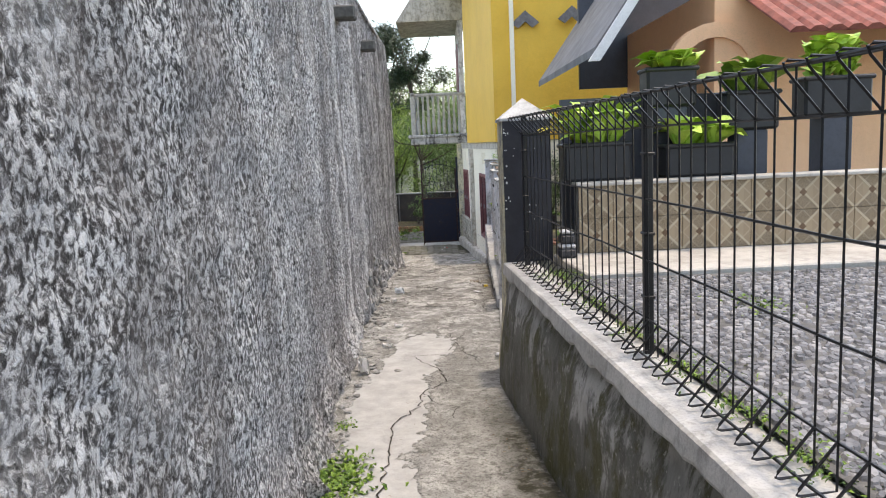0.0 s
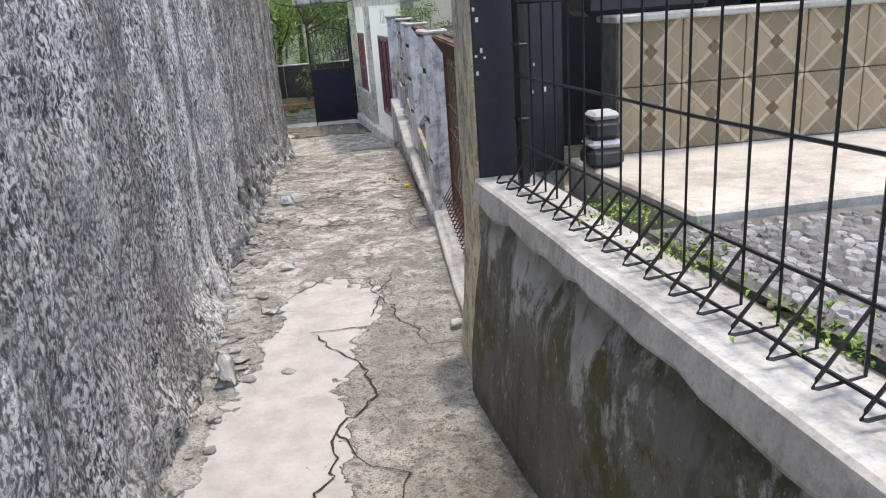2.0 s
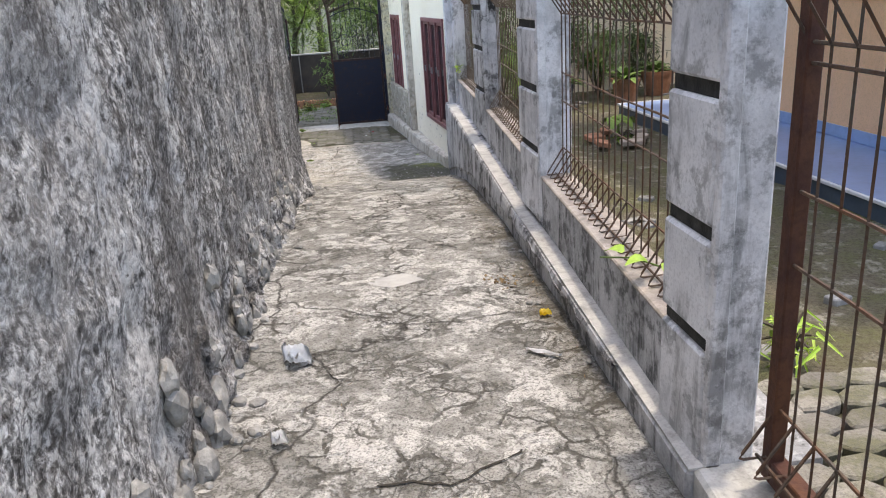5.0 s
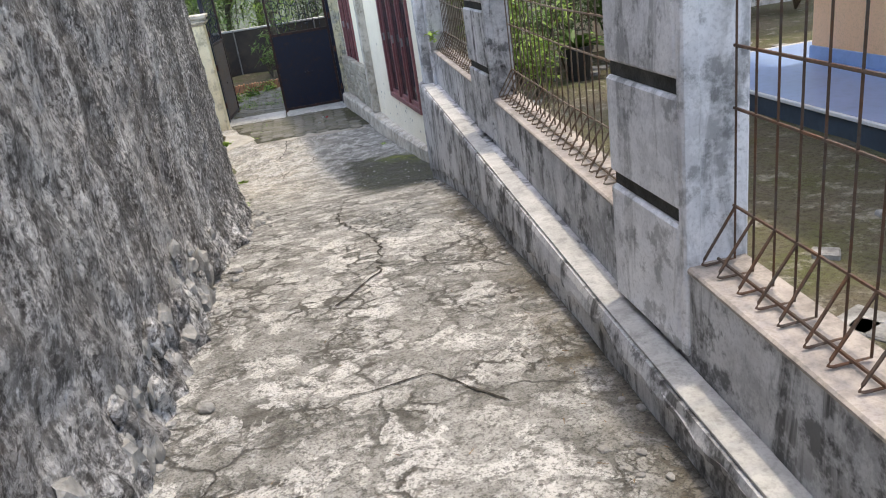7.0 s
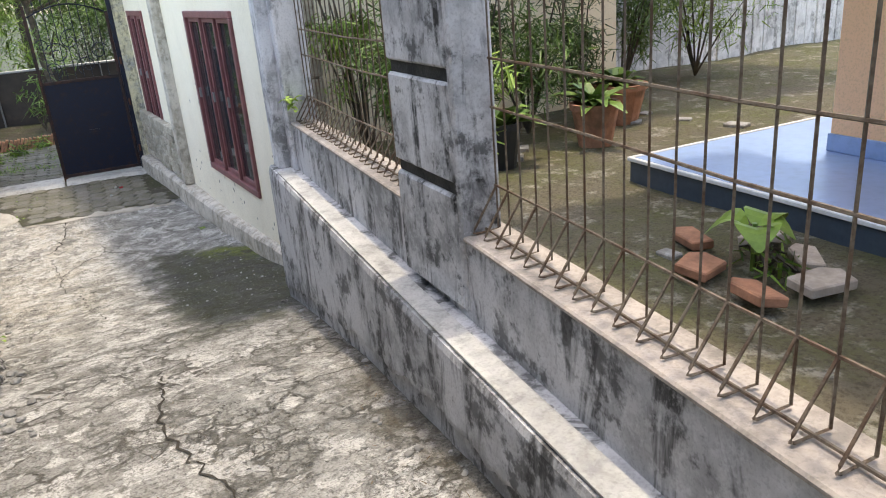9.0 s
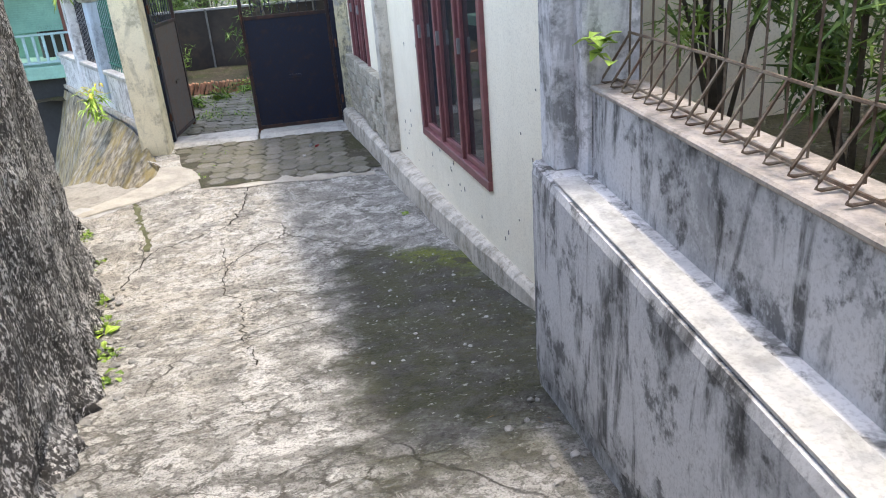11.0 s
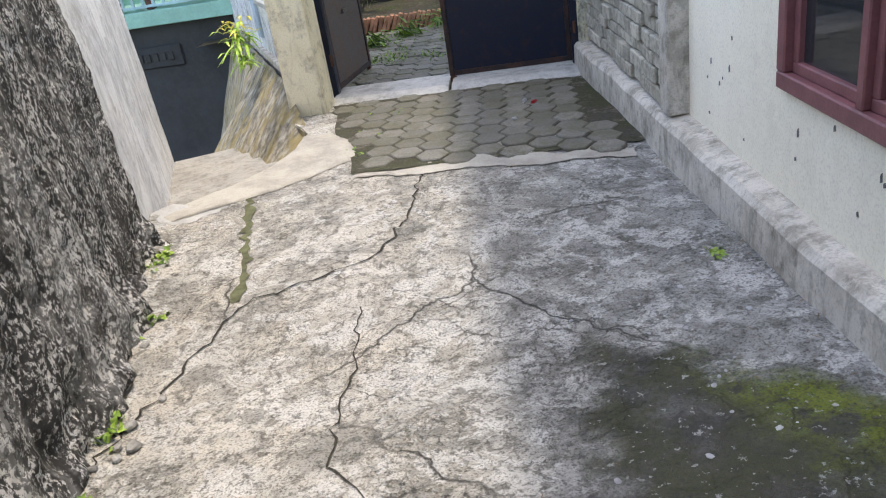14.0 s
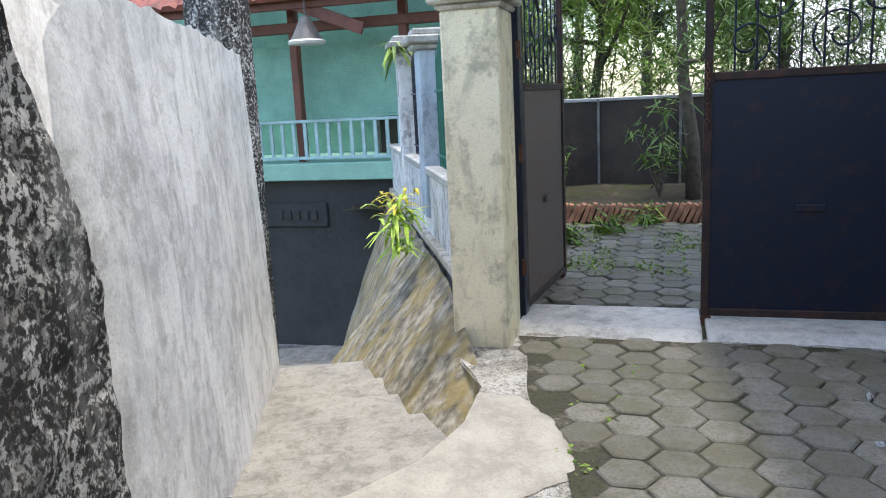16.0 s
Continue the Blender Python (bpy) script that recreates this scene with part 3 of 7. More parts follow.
def make_slab_drips():
    """Plaster with long run-down streaks of dirt and yellow algae."""
    n = Nodes("streaked_plaster")
    a = n.noise(1.0, 5, 0.65, at=n.stretch(13, 13, 0.5))
    b = n.noise(1.0, 4, 0.6, at=n.stretch(7, 7, 0.3, (4, 1, 0)))
    col = n.ramp(a, (0.30, (0.05, 0.048, 0.042)), (0.48, (0.20, 0.18, 0.14)), (0.66, (0.42, 0.39, 0.32)))
    col = n.mix(n.ramp(b, (0.48, 0.0), (0.62, 0.7)), col, (0.27, 0.21, 0.075))
    return n.done(col, 0.8, n.noise(26, 5, 0.7), 0.01, 0.9, spec=0.3)


ROUGHCAST = make_roughcast()
PATH_MAT = make_path()
GREY_PLASTER = make_plaster("grey_plaster", (0.56, 0.562, 0.57), (0.26, 0.262, 0.265), 1.0, 0.85, 0.75, (0.035, 0.035, 0.034))
PALE_PLASTER = make_plaster("weathered_white_plaster", (0.80, 0.80, 0.81), (0.55, 0.553, 0.565), 1.2, 0.5)
COPING_MAT = make_plaster("coping_cement", (0.50, 0.497, 0.475), (0.36, 0.356, 0.34), 2.0, 0.22)
LOBE_MAT = make_plaster("trowelled_cement_skin", (0.40, 0.38, 0.335), (0.29, 0.273, 0.24), 2.2, 0.12, 0.85, (0.24, 0.22, 0.18))
STAINED_PLASTER = make_plaster("black_stained_plaster", (0.66, 0.665, 0.67), (0.30, 0.302, 0.305), 1.2, 1.0, 0.75, (0.030, 0.030, 0.029), 0.535)
STEP_MAT = make_plaster("worn_step_cement", (0.33, 0.315, 0.285), (0.23, 0.22, 0.20), 2.6, 0.35, 0.85, (0.12, 0.11, 0.09))
SILL_MAT = make_plaster("pinkish_sill_cement", (0.44, 0.39, 0.345), (0.27, 0.24, 0.215), 2.5, 0.25)
DAMP_PLASTER = make_damp_wall()
WHITE_WALL = make_plaster("whitewashed_cement", (0.90, 0.90, 0.91), (0.66, 0.665, 0.68), 1.3, 0.4, 0.8, (0.32, 0.31, 0.30))
CREAM = make_plaster("cream_paint", (0.90, 0.84, 0.69), (0.86, 0.795, 0.64), 0.5, 0.06, 0.7, (0.42, 0.37, 0.27))
CREAM_DIRTY = make_plaster("stained_cream_pillar", (0.80, 0.72, 0.52), (0.66, 0.58, 0.39), 1.2, 0.35, 0.75, (0.13, 0.11, 0.07))
YELLOW = make_plaster("yellow_paint", (0.82, 0.50, 0.075), (0.76, 0.45, 0.06), 0.5, 0.08, 0.6, (0.5, 0.30, 0.06))
ORANGE = make_plaster("apricot_paint", (0.92, 0.55, 0.32), (0.88, 0.52, 0.29), 0.5, 0.06, 0.6, (0.55, 0.32, 0.2))
PLINTH_MAT = make_plaster("stained_plinth", (0.60, 0.56, 0.49), (0.38, 0.345, 0.29), 2.2, 0.4, 0.8, (0.11, 0.10, 0.07))
DARK_PLASTER = make_plaster("dark_basement_wall", (0.043, 0.045, 0.050), (0.029, 0.030, 0.034), 0.8, 0.3, 0.6, (0.03, 0.03, 0.03))
OLD_YELLOW = make_plaster("patchy_yellowed_pillar", (0.60, 0.54, 0.36), (0.33, 0.325, 0.30), 2.6, 0.7, 0.8, (0.10, 0.095, 0.08))
# mould colour that also carries the painted shade of the pillar grooves
GROOVE_SHADE_MOULD = make_plain("groove_shade_and_mould", (0.035, 0.034, 0.031), 0.85, 0.5, 14, bump=0.006, dirt=(0.11, 0.108, 0.10))
BLACK_PAINT = make_plain("black_pillar_paint", (0.020, 0.020, 0.027), 0.45, 0.3, 5, dirt=(0.045, 0.045, 0.05))
BLACK_WIRE = make_plain("black_coated_wire", (0.012, 0.012, 0.013), 0.4, 0.3, 20, 0.0, 0.0)
RUST_WIRE = make_rust("rusty_wire", (0.095, 0.082, 0.07), (0.14, 0.070, 0.040), 0.50)
PALE_WIRE = make_rust("weathered_wire", (0.20, 0.165, 0.125), (0.11, 0.060, 0.035), 0.46)
RUST_RED = make_rust("rusty_red_frame", (0.075, 0.032, 0.026), (0.13, 0.055, 0.03), 0.5)
BROWN_POST = make_rust("brown_gate_post", (0.085, 0.062, 0.045), (0.12, 0.06, 0.03), 0.45)
GATE_BLACK = make_rust("black_gate_sheet", (0.008, 0.014, 0.034), (0.040, 0.022, 0.014), 0.34, 0.36)
GATE_FRAME = make_rust("dark_gate_frame", (0.022, 0.017, 0.017), (0.085, 0.036, 0.026), 0.42)
GATE_BROWN = make_rust("brownish_gate_sheet", (0.105, 0.085, 0.078), (0.13, 0.07, 0.045), 0.42, 0.6)
WINE_WOOD = make_plain("wine_red_window_paint", (0.21, 0.082, 0.085), 0.45, 0.15, 10)
GLASS = make_glass()
# near-black colour stands in for the lack of light indoors
ROOM_GLOOM = make_plain("painted_room_gloom", (0.035, 0.037, 0.042), 0.8)
CURTAIN = make_plain("pale_curtain", (0.35, 0.33, 0.30), 0.9)
TILE = make_diamond_tile()
JOINT = make_moss_ground("gritty_joint", (0.070, 0.064, 0.050), (0.055, 0.060, 0.026), 0.5, (0.22, 0.20, 0.16))
PAVER = make_paver("hex_paver", (0.175, 0.168, 0.145), (0.105, 0.10, 0.06))
COBBLE = make_paver("yard_cobble", (0.23, 0.215, 0.185), (0.10, 0.10, 0.045))
STONE = make_stone_wall()
PEBBLE = make_plain("grey_pebble", (0.23, 0.23, 0.235), 0.6, 0.5, 14)
MORTAR = make_plain("dark_mortar", (0.115, 0.112, 0.105), 0.9, 0.3, 20)
STRIP = make_plaster("pale_walkway", (0.48, 0.455, 0.41), (0.36, 0.335, 0.30), 1.5, 0.15)
BLUE = make_plain("blue_terrace_tile", (0.27, 0.38, 0.60), 0.3, 0.08, 2)
BLUE_DARK = make_plain("dark_blue_riser", (0.055, 0.075, 0.10), 0.4, 0.2, 4)
WHITE_TRIM = make_plain("white_trim", (0.72, 0.72, 0.70), 0.5, 0.06, 5)
SLATE = make_plain("slate_grey_paint", (0.055, 0.062, 0.078), 0.5, 0.12, 4)
YARD = make_moss_ground("mossy_yard", (0.13, 0.112, 0.078), (0.10, 0.105, 0.042), 0.5, (0.32, 0.30, 0.25))
SOIL = make_moss_ground("leafy_soil", (0.060, 0.050, 0.035), (0.055, 0.075, 0.02), 0.55, (0.14, 0.12, 0.08))
FAR_GROUND = make_moss_ground("far_ground", (0.07, 0.065, 0.045), (0.05, 0.08, 0.025), 0.5)
STREAKED = make_slab_drips()
BRICK = make_plain("terracotta_brick", (0.36, 0.175, 0.105), 0.85, 0.35, 9, dirt=(0.10, 0.07, 0.04))
ROOF_RED = make_plain("red_roof_tile", (0.27, 0.085, 0.062), 0.7, 0.3, 6, dirt=(0.10, 0.055, 0.045))
ROOF_GREY = make_plain("grey_roof_sheet", (0.12, 0.12, 0.125), 0.6, 0.3, 3)
MINT = make_plain("mint_paint", (0.26, 0.49, 0.41), 0.5, 0.1, 3)
BLIND = make_plain("mint_blind_slat", (0.235, 0.47, 0.38), 0.6, 0.15, 3)
PALE_BLUE = make_plain("pale_blue_rail", (0.36, 0.52, 0.55), 0.5, 0.15, 6)
BLUE_PILLAR = make_plaster("pale_blue_pillar", (0.46, 0.55, 0.64), (0.38, 0.45, 0.52), 1.0, 0.3)
RED_WOOD = make_plain("red_brown_timber", (0.17, 0.062, 0.045), 0.55, 0.2, 7)
DARK_FENCE = make_plain("dark_brown_fence_sheet", (0.040, 0.030, 0.025), 0.6, 0.35, 2, dirt=(0.075, 0.045, 0.03))
GREEN_IRON = make_plain("green_iron", (0.02, 0.15, 0.115), 0.5, 0.2, 8)
BARK = make_plain("bark", (0.085, 0.07, 0.052), 0.9, 0.35, 14, bump=0.012)
LEAF_DEEP = make_leaf("deep_green_leaf", (0.035, 0.065, 0.018), (0.11, 0.18, 0.045))
LEAF_LIGHT = make_leaf("light_green_leaf", (0.10, 0.19, 0.025), (0.34, 0.48, 0.085))
LEAF_DARK = make_leaf("dark_conifer_leaf", (0.012, 0.026, 0.012), (0.045, 0.075, 0.03))
LEAF_MID = make_leaf("mid_green_leaf", (0.06, 0.12, 0.022), (0.18, 0.29, 0.065))
LEAF_LIME = make_leaf("lime_leaf", (0.24, 0.42, 0.035), (0.55, 0.72, 0.14))
LEAF_YELLOW = make_leaf("yellowing_leaf", (0.40, 0.36, 0.03), (0.70, 0.60, 0.06))
LEAF_DRY = make_leaf("dry_leaf", (0.11, 0.065, 0.03), (0.26, 0.18, 0.09), 0.8)
GRASS = make_leaf("grass_blade", (0.06, 0.13, 0.015), (0.22, 0.34, 0.05))
POT_BLACK = make_plain("black_plastic_pot", (0.022, 0.023, 0.026), 0.45, 0.2, 6)
LITTER_WHITE = make_plain("white_litter", (0.75, 0.76, 0.78), 0.5, 0.08, 8)
LITTER_RED = make_plain("red_litter", (0.55, 0.04, 0.06), 0.5, 0.2, 8)
LITTER_YELLOW = make_plain("yellow_litter", (0.75, 0.58, 0.06), 0.5, 0.2, 8)
LITTER_BLUE = make_plain("pale_blue_litter", (0.74, 0.79, 0.86), 0.4, 0.1, 8)
PINK_SLAB = make_plain("pinkish_broken_tile", (0.44, 0.37, 0.31), 0.8, 0.2, 9, dirt=(0.20, 0.17, 0.12))
RUBBLE = make_plain("grey_rubble", (0.27, 0.265, 0.25), 0.9, 0.4, 14, bump=0.008)
STEEL = make_plain("grey_steel", (0.35, 0.36, 0.37), 0.4, 0.1, 8, 0.6)
ROCK_BLACK = make_plain("black_decor_block", (0.03, 0.03, 0.033), 0.5, 0.3, 6)
ROCK_PALE = make_plain("pale_block_top", (0.42, 0.42, 0.43), 0.7, 0.2, 6)
SMOKE = make_plain("tarnished_vent", (0.16, 0.15, 0.145), 0.6, 0.3, 10)

# ---- large structure ----
rng = random.Random(7)


def right_x(y):
    if y < 5.6:
        return lerp(COPING, y) - 0.02
    if y < 8.34:
        return 0.80
    if y < 16.27:
        return lerp(LEDGE, y) + 0.08
    return lerp(HOUSE, y) - 0.02


STAIR_EDGE = [(20.3, -2.09), (20.5, -2.15), (20.85, -2.26), (21.0, -2.12), (21.3, -1.88), (21.6, -1.71), (21.95, -1.63), (22.4, -1.66), (22.75, -1.86), (23.3, -1.97)]


def floor_left(y):
    return left_x(y) - 0.06 if y < 20.3 else lerp(STAIR_EDGE, y)


def floor_z(x, y):
    return ground_z(x, y) + rough3(x, y, 0, 1.7, 0.012) + rough3(x, y, 3, 6.5, 0.006) + rough3(x, y, 5, 17, 0.003)


def build_floor():
    def place(u, v):
        y = -5.5 + v * 28.8
        a, b = floor_left(y), right_x(y)
        x = a + (b - a) * u
        z = floor_z(x, y)
        if 8 < y < 21:
            z += 0.05 * max(0, 0.12 - (x - a)) / 0.12
        return x, y, z
    bm = sheet(46, 480, place)
    tagged(part("path_floor", bm, PATH_MAT, None, "worn cracked concrete path with pale patches and moss", True), category="path", kind="structure")
    # the broken edge of the path above the stairs
    edge = bmesh.new()
    rows = []
    for k in range(61):
        y = 20.2 + k * 0.052
        x = floor_left(y) + 0.01
        z = ground_z(x, y)
        rows.append([edge.verts.new((x - 0.10 * f + rough3(x, y, f * 3, 5, 0.02), y, z + 0.006 - f * 1.2)) for f in (0, 0.12, 0.4, 0.7, 1.0)])
    for a, b in zip(rows, rows[1:]):
        for k in range(4):
            edge.faces.new((a[k], a[k + 1], b[k + 1], b[k]))
    tagged(part("path_edge", edge, STREAKED, None, "streaked broken concrete edge above the stairs", True), category="edge", kind="structure")


def build_ground():
    bm = bmesh.new()
    v = [bm.verts.new(p) for p in ((-400, -300, -3.6), (400, -300, -3.6), (400, 500, -3.6), (-400, 500, -3.6))]
    bm.faces.new(v)
    tagged(part("ground", bm, FAR_GROUND, None, "dark overgrown ground far around"), category="ground", kind="structure")


def build_left_wall():
    def top(y):
        # unseen top drops beyond y 14.3 to let more sky light onto the house
        return lerp([(14.3, 3.45), (16.3, 1.5), (18.5, .75), (20.5, .6)], y)

    def end_y(z):
        return lerp([(-2, 20.47), (-.5, 20.53), (-.2, 20.44), (.15, 20.29), (.7, 20.1)], z)

    def place(u, v):
        y = -5.5 + u * 25.9
        z = -2.0 + v * (top(y) + 2.0)
        y = -5.5 + u * (end_y(z) + 5.5)
        x = left_x(y)
        g = ground_z(x, y)
        lift = max(z - g, 0)
        x += rough3(x, y, z, 0.7, 0.035) + rough3(x, y, z, 4.5, 0.020) + rough3(x, y, z, 13, 0.012) + rough3(x, y, z, 30, 0.006)
        x += 0.11 * math.exp(-lift / 0.18) * (0.55 + rough3(x, y, z, 3, 0.8) + rough3(x, y, z, 9, 0.9))
        x -= 0.012 * lift
        return x, y, z
    bm = sheet(560, 116, place)
    ys = (-5.5, 0, 4, 8, 12, 14.3, 15, 16.3, 17, 18, 18.5, 19.5, 20.2)
    join(bm, skewed([(left_x(y) - 0.42, y) for y in ys], 0.30, -3.4, top))
    join(bm, skewed([(left_x(y) - 0.14, y) for y in ys[:-1] + (19.9,)], 0.10, lambda y: top(y) - 0.06, lambda y: top(y) + 0.004))
    tagged(part("wall_left", bm, ROUGHCAST, None, "tall grey roughcast wall with white flecks and pale drips", True), category="wall", kind="structure")
    for y, z in ((7.4, 2.86), (9.7, 2.84)):
        x = left_x(y) - 0.05
        solid("beam_end", box((x - 0.05, y, z), (x + 0.20, y + 0.22, z + 0.12), 0.015), MORTAR, "dark concrete beam end jutting from the tall wall", "beam end", "beam ends in the wall")


def build_white_wall():
    path = [(-2.06, 20.28), (-2.72, 21.9), (-3.40, 23.46)]

    def place(u, v):
        y0 = 20.02 + u * 3.44
        top = 0.225 + 0.03 * math.sin(u * 3) + rough3(y0, 0, 0, 2.5, 0.03) + rough3(y0, 4, 0, 9, 0.03) + (0.5 * (0.12 - u) / 0.12 if u < 0.12 else 0)
        z = -3.4 + v * (top + 3.4)
        y = y0 + (lerp([(-2, .05), (-.5, .08), (-.2, .02), (.15, -.08), (.8, -.2)], z)) * (1 - u) ** 2
        x = lerp([(20.02, -2.16), (20.4, -2.21), (20.6, -2.205), (21.9, -2.72), (23.46, -3.40)], y0) - 0.03 * (z + 1.4)
        x += rough3(x, y, z * 0.5, 1.6, 0.02) + rough3(x, y, z, 6, 0.006)
        return x + 0.02, y, z
    bm = sheet(60, 60, place)
    join(bm, skewed([(x - 0.30, y) for x, y in path], 0.24, -3.4, 0.19, 0.02))
    tagged(part("wall_white", bm, WHITE_WALL, None, "whitewashed cement wall with run-down dirt beside the stairs", True), category="wall", kind="structure")


def build_stairs():
    stairs = thing("stairs", (-2.5, 22, -1.7), "pale worn concrete stairs going down beside the whitewashed wall", "stairs", kind="structure")
    m = Matrix.Translation((-2.05, 20.75, 0)) @ Matrix.Rotation(math.atan2(0.40, 0.917), 4, "Z")
    edges = [(-0.35, -1.57), (0.45, -1.66), (0.85, -1.71), (1.25, -1.75), (1.70, -1.79), (2.10, -1.83), (2.50, -1.87), (2.80, -1.90), (3.05, -2.08), (3.40, -2.25), (3.75, -2.43), (4.05, -2.62), (4.35, -2.81), (4.65, -3.0), (4.95, -3.19), (7.5, -3.38)]
    for (a, z), (b, _) in zip(edges, edges[1:] + [(9, 0)]):
        part("step", box((-0.75, a, -3.6), (1.5 if a > 0.9 else 1.1 if a > 0.4 else 0.6, b + 0.02, z), 0.012, m=m), STEP_MAT, stairs)


def build_low_wall():
    ys = [-5.5 + 0.085 * k for k in range(131)]
    ys[-1] = 5.55

    def low_edge(y):
        """The ragged under edge of the coping, where mortar has broken away."""
        return .648 + rough3(0, y, 2, 1.3, .03) + rough3(0, y, 5, 5, .034) + rough3(0, y, 8, 15, .018)
    bm = bmesh.new()
    rings = []
    for y in ys:
        c = lerp(COPING, y)
        row = []
        for z, o in ((ground_z(0, y) - .25, -.085), (.0, -.068), (.12, -.058), (.25, -.046), (.36, -.030), (.46, -.014), (.56, .010), (.62, .026), (.70, .030)):
            row.append(bm.verts.new((c + o + rough3(0, y, z * 2, 1.6, .022) + rough3(0, y, z, 6, .010) + rough3(0, y, z, 19, .004), y, z)))
        row += [bm.verts.new((c + .28, y, .70)), bm.verts.new((c + .29, y, -.3))]
        rings.append(row)
    for a, b in zip(rings, rings[1:]):
        for k in range(len(a) - 1):
            bm.faces.new((a[k], a[k + 1], b[k + 1], b[k]))
    bm.faces.new(rings[0][::-1]), bm.faces.new(rings[-1])
    tagged(part("wall_low", bm, DAMP_PLASTER, None, "low damp retaining wall with dark moss and peeling render"), category="low wall", kind="structure")
    cop = bmesh.new()
    rings = []
    for y in ys:
        c, z = lerp(COPING, y), low_edge(y)
        w = rough3(3, y, 0, 3, .006)
        rings.append([cop.verts.new(q) for q in ((c + .03, y, z + .004), (c - .020 + w, y, z), (c - .024 + w, y, z + .012), (c - .016 + w, y, .738), (c - .006 + w, y, .747 + w * .4), (c + .21, y, .747), (c + .21, y, .68))])
    for a, b in zip(rings, rings[1:]):
        for k in range(7):
            cop.faces.new((a[k], a[(k + 1) % 7], b[(k + 1) % 7], b[k]))
    cop.faces.new(rings[0]), cop.faces.new(rings[-1][::-1])
    bmesh.ops.recalc_face_normals(cop, faces=cop.faces)
    tagged(part("trim_coping", cop, COPING_MAT, None, "pale cement coping with a broken under edge on the low wall"), category="coping", kind="structure")


def build_lower_walls():
    ys = [8.34, 9.5, 11.1, 12.5, 14, 15.4, 16.27]
    bm = skewed([(lerp(LEDGE, y), y) for y in ys], 0.42, lambda y: ground_z(0.8, y) - 0.35, -0.13, 0.012)
    tagged(part("wall_ledge", bm, GREY_PLASTER, None, "grey rendered base wall with a pale ledge"), category="wall", kind="structure")
    coat = bmesh.new()
    rings = []
    for k in range(131):
        y = 9.0 + k * .0555
        x = lerp(LEDGE, y)
        low = ground_z(.8, y) + .10 + rough3(0, y, 0, .9, .05) + rough3(0, y, 3, 4, .07) + rough3(0, y, 6, 13, .03)
        out = .016 + rough3(2, y, 0, 2, .004)
        rings.append([coat.verts.new(q) for q in ((x + .01, y, low + .006), (x - out, y, low), (x - out - .002, y, low + .02), (x - out + .004, y, -.16), (x - .004, y, -.134), (x + .01, y, -.134))])
    for a, b in zip(rings, rings[1:]):
        for k in range(5):
            coat.faces.new((a[k], a[k + 1], b[k + 1], b[k]))
    coat.faces.new(rings[0]), coat.faces.new(rings[-1][::-1])
    bmesh.ops.recalc_face_normals(coat, faces=coat.faces)
    tagged(part("trim_render_coat", coat, GREY_PLASTER, None, "streaked grey render coat with a broken lower edge"), category="render coat", kind="structure")
    bm = skewed([(lerp(LEDGE, y) + 0.004, y) for y in ys[:-1] + [15.98]], 0.09, -0.128, -0.120)
    tagged(part("trim_ledge", bm, COPING_MAT, None, "worn pale ledge top"), category="ledge", kind="structure")
    ys = [8.64, 10.7, 13.4, 16.02]
    bm = skewed([(lerp(UPPER, y) + 0.004, y) for y in ys], 0.17, -0.3, 0.160, 0.004)
    tagged(part("wall_parapet", bm, GREY_PLASTER, None, "grey rendered parapet below the mesh panels"), category="wall", kind="structure")
    bm = skewed([(lerp(UPPER, y) - 0.002, y) for y in ys], 0.182, 0.156, 0.176, 0.006)
    tagged(part("trim_sill", bm, SILL_MAT, None, "pinkish cement sill under the mesh panels"), category="sill", kind="structure")


def fence_pillar(y0, y1, x, depth, grooves, low, high, label, render=None):
    render = render or PALE_PLASTER
    p = thing("fence_pillar", (x + 0.1, (y0 + y1) / 2, low), label, "pillar", "pillars of the grey fence")
    part("shaft", box((x + 0.026, y0 + 0.012, low), (x + depth, y1 - 0.006, high), 0.01), render, p)
    for z in grooves:
        # black strip paints the groove's shade along with its mould
        part("groove", box((x + .012, y0 + .034, z - .024), (x + .034, y1 - .002, z + .024), .004), GROOVE_SHADE_MOULD, p, "recessed joint coloured black for its shade and mould")
    part("corner_strip", box((x, y0, low + 0.02), (x + 0.05, y0 + 0.035, high - 0.004), 0.006), render, p)
    cuts = [low] + [z for z in grooves] + [high - 0.03]
    for a, b in zip(cuts, cuts[1:]):
        part("block", box((x - 0.004, y0 + 0.03, a + 0.022), (x + 0.04, y1, b - 0.022), 0.009), render, p)
    part("cap", box((x - 0.02, y0 - 0.02, high - 0.03), (x + depth + 0.02, y1 + 0.02, high), 0.01), COPING_MAT, p, "pale cement cap")


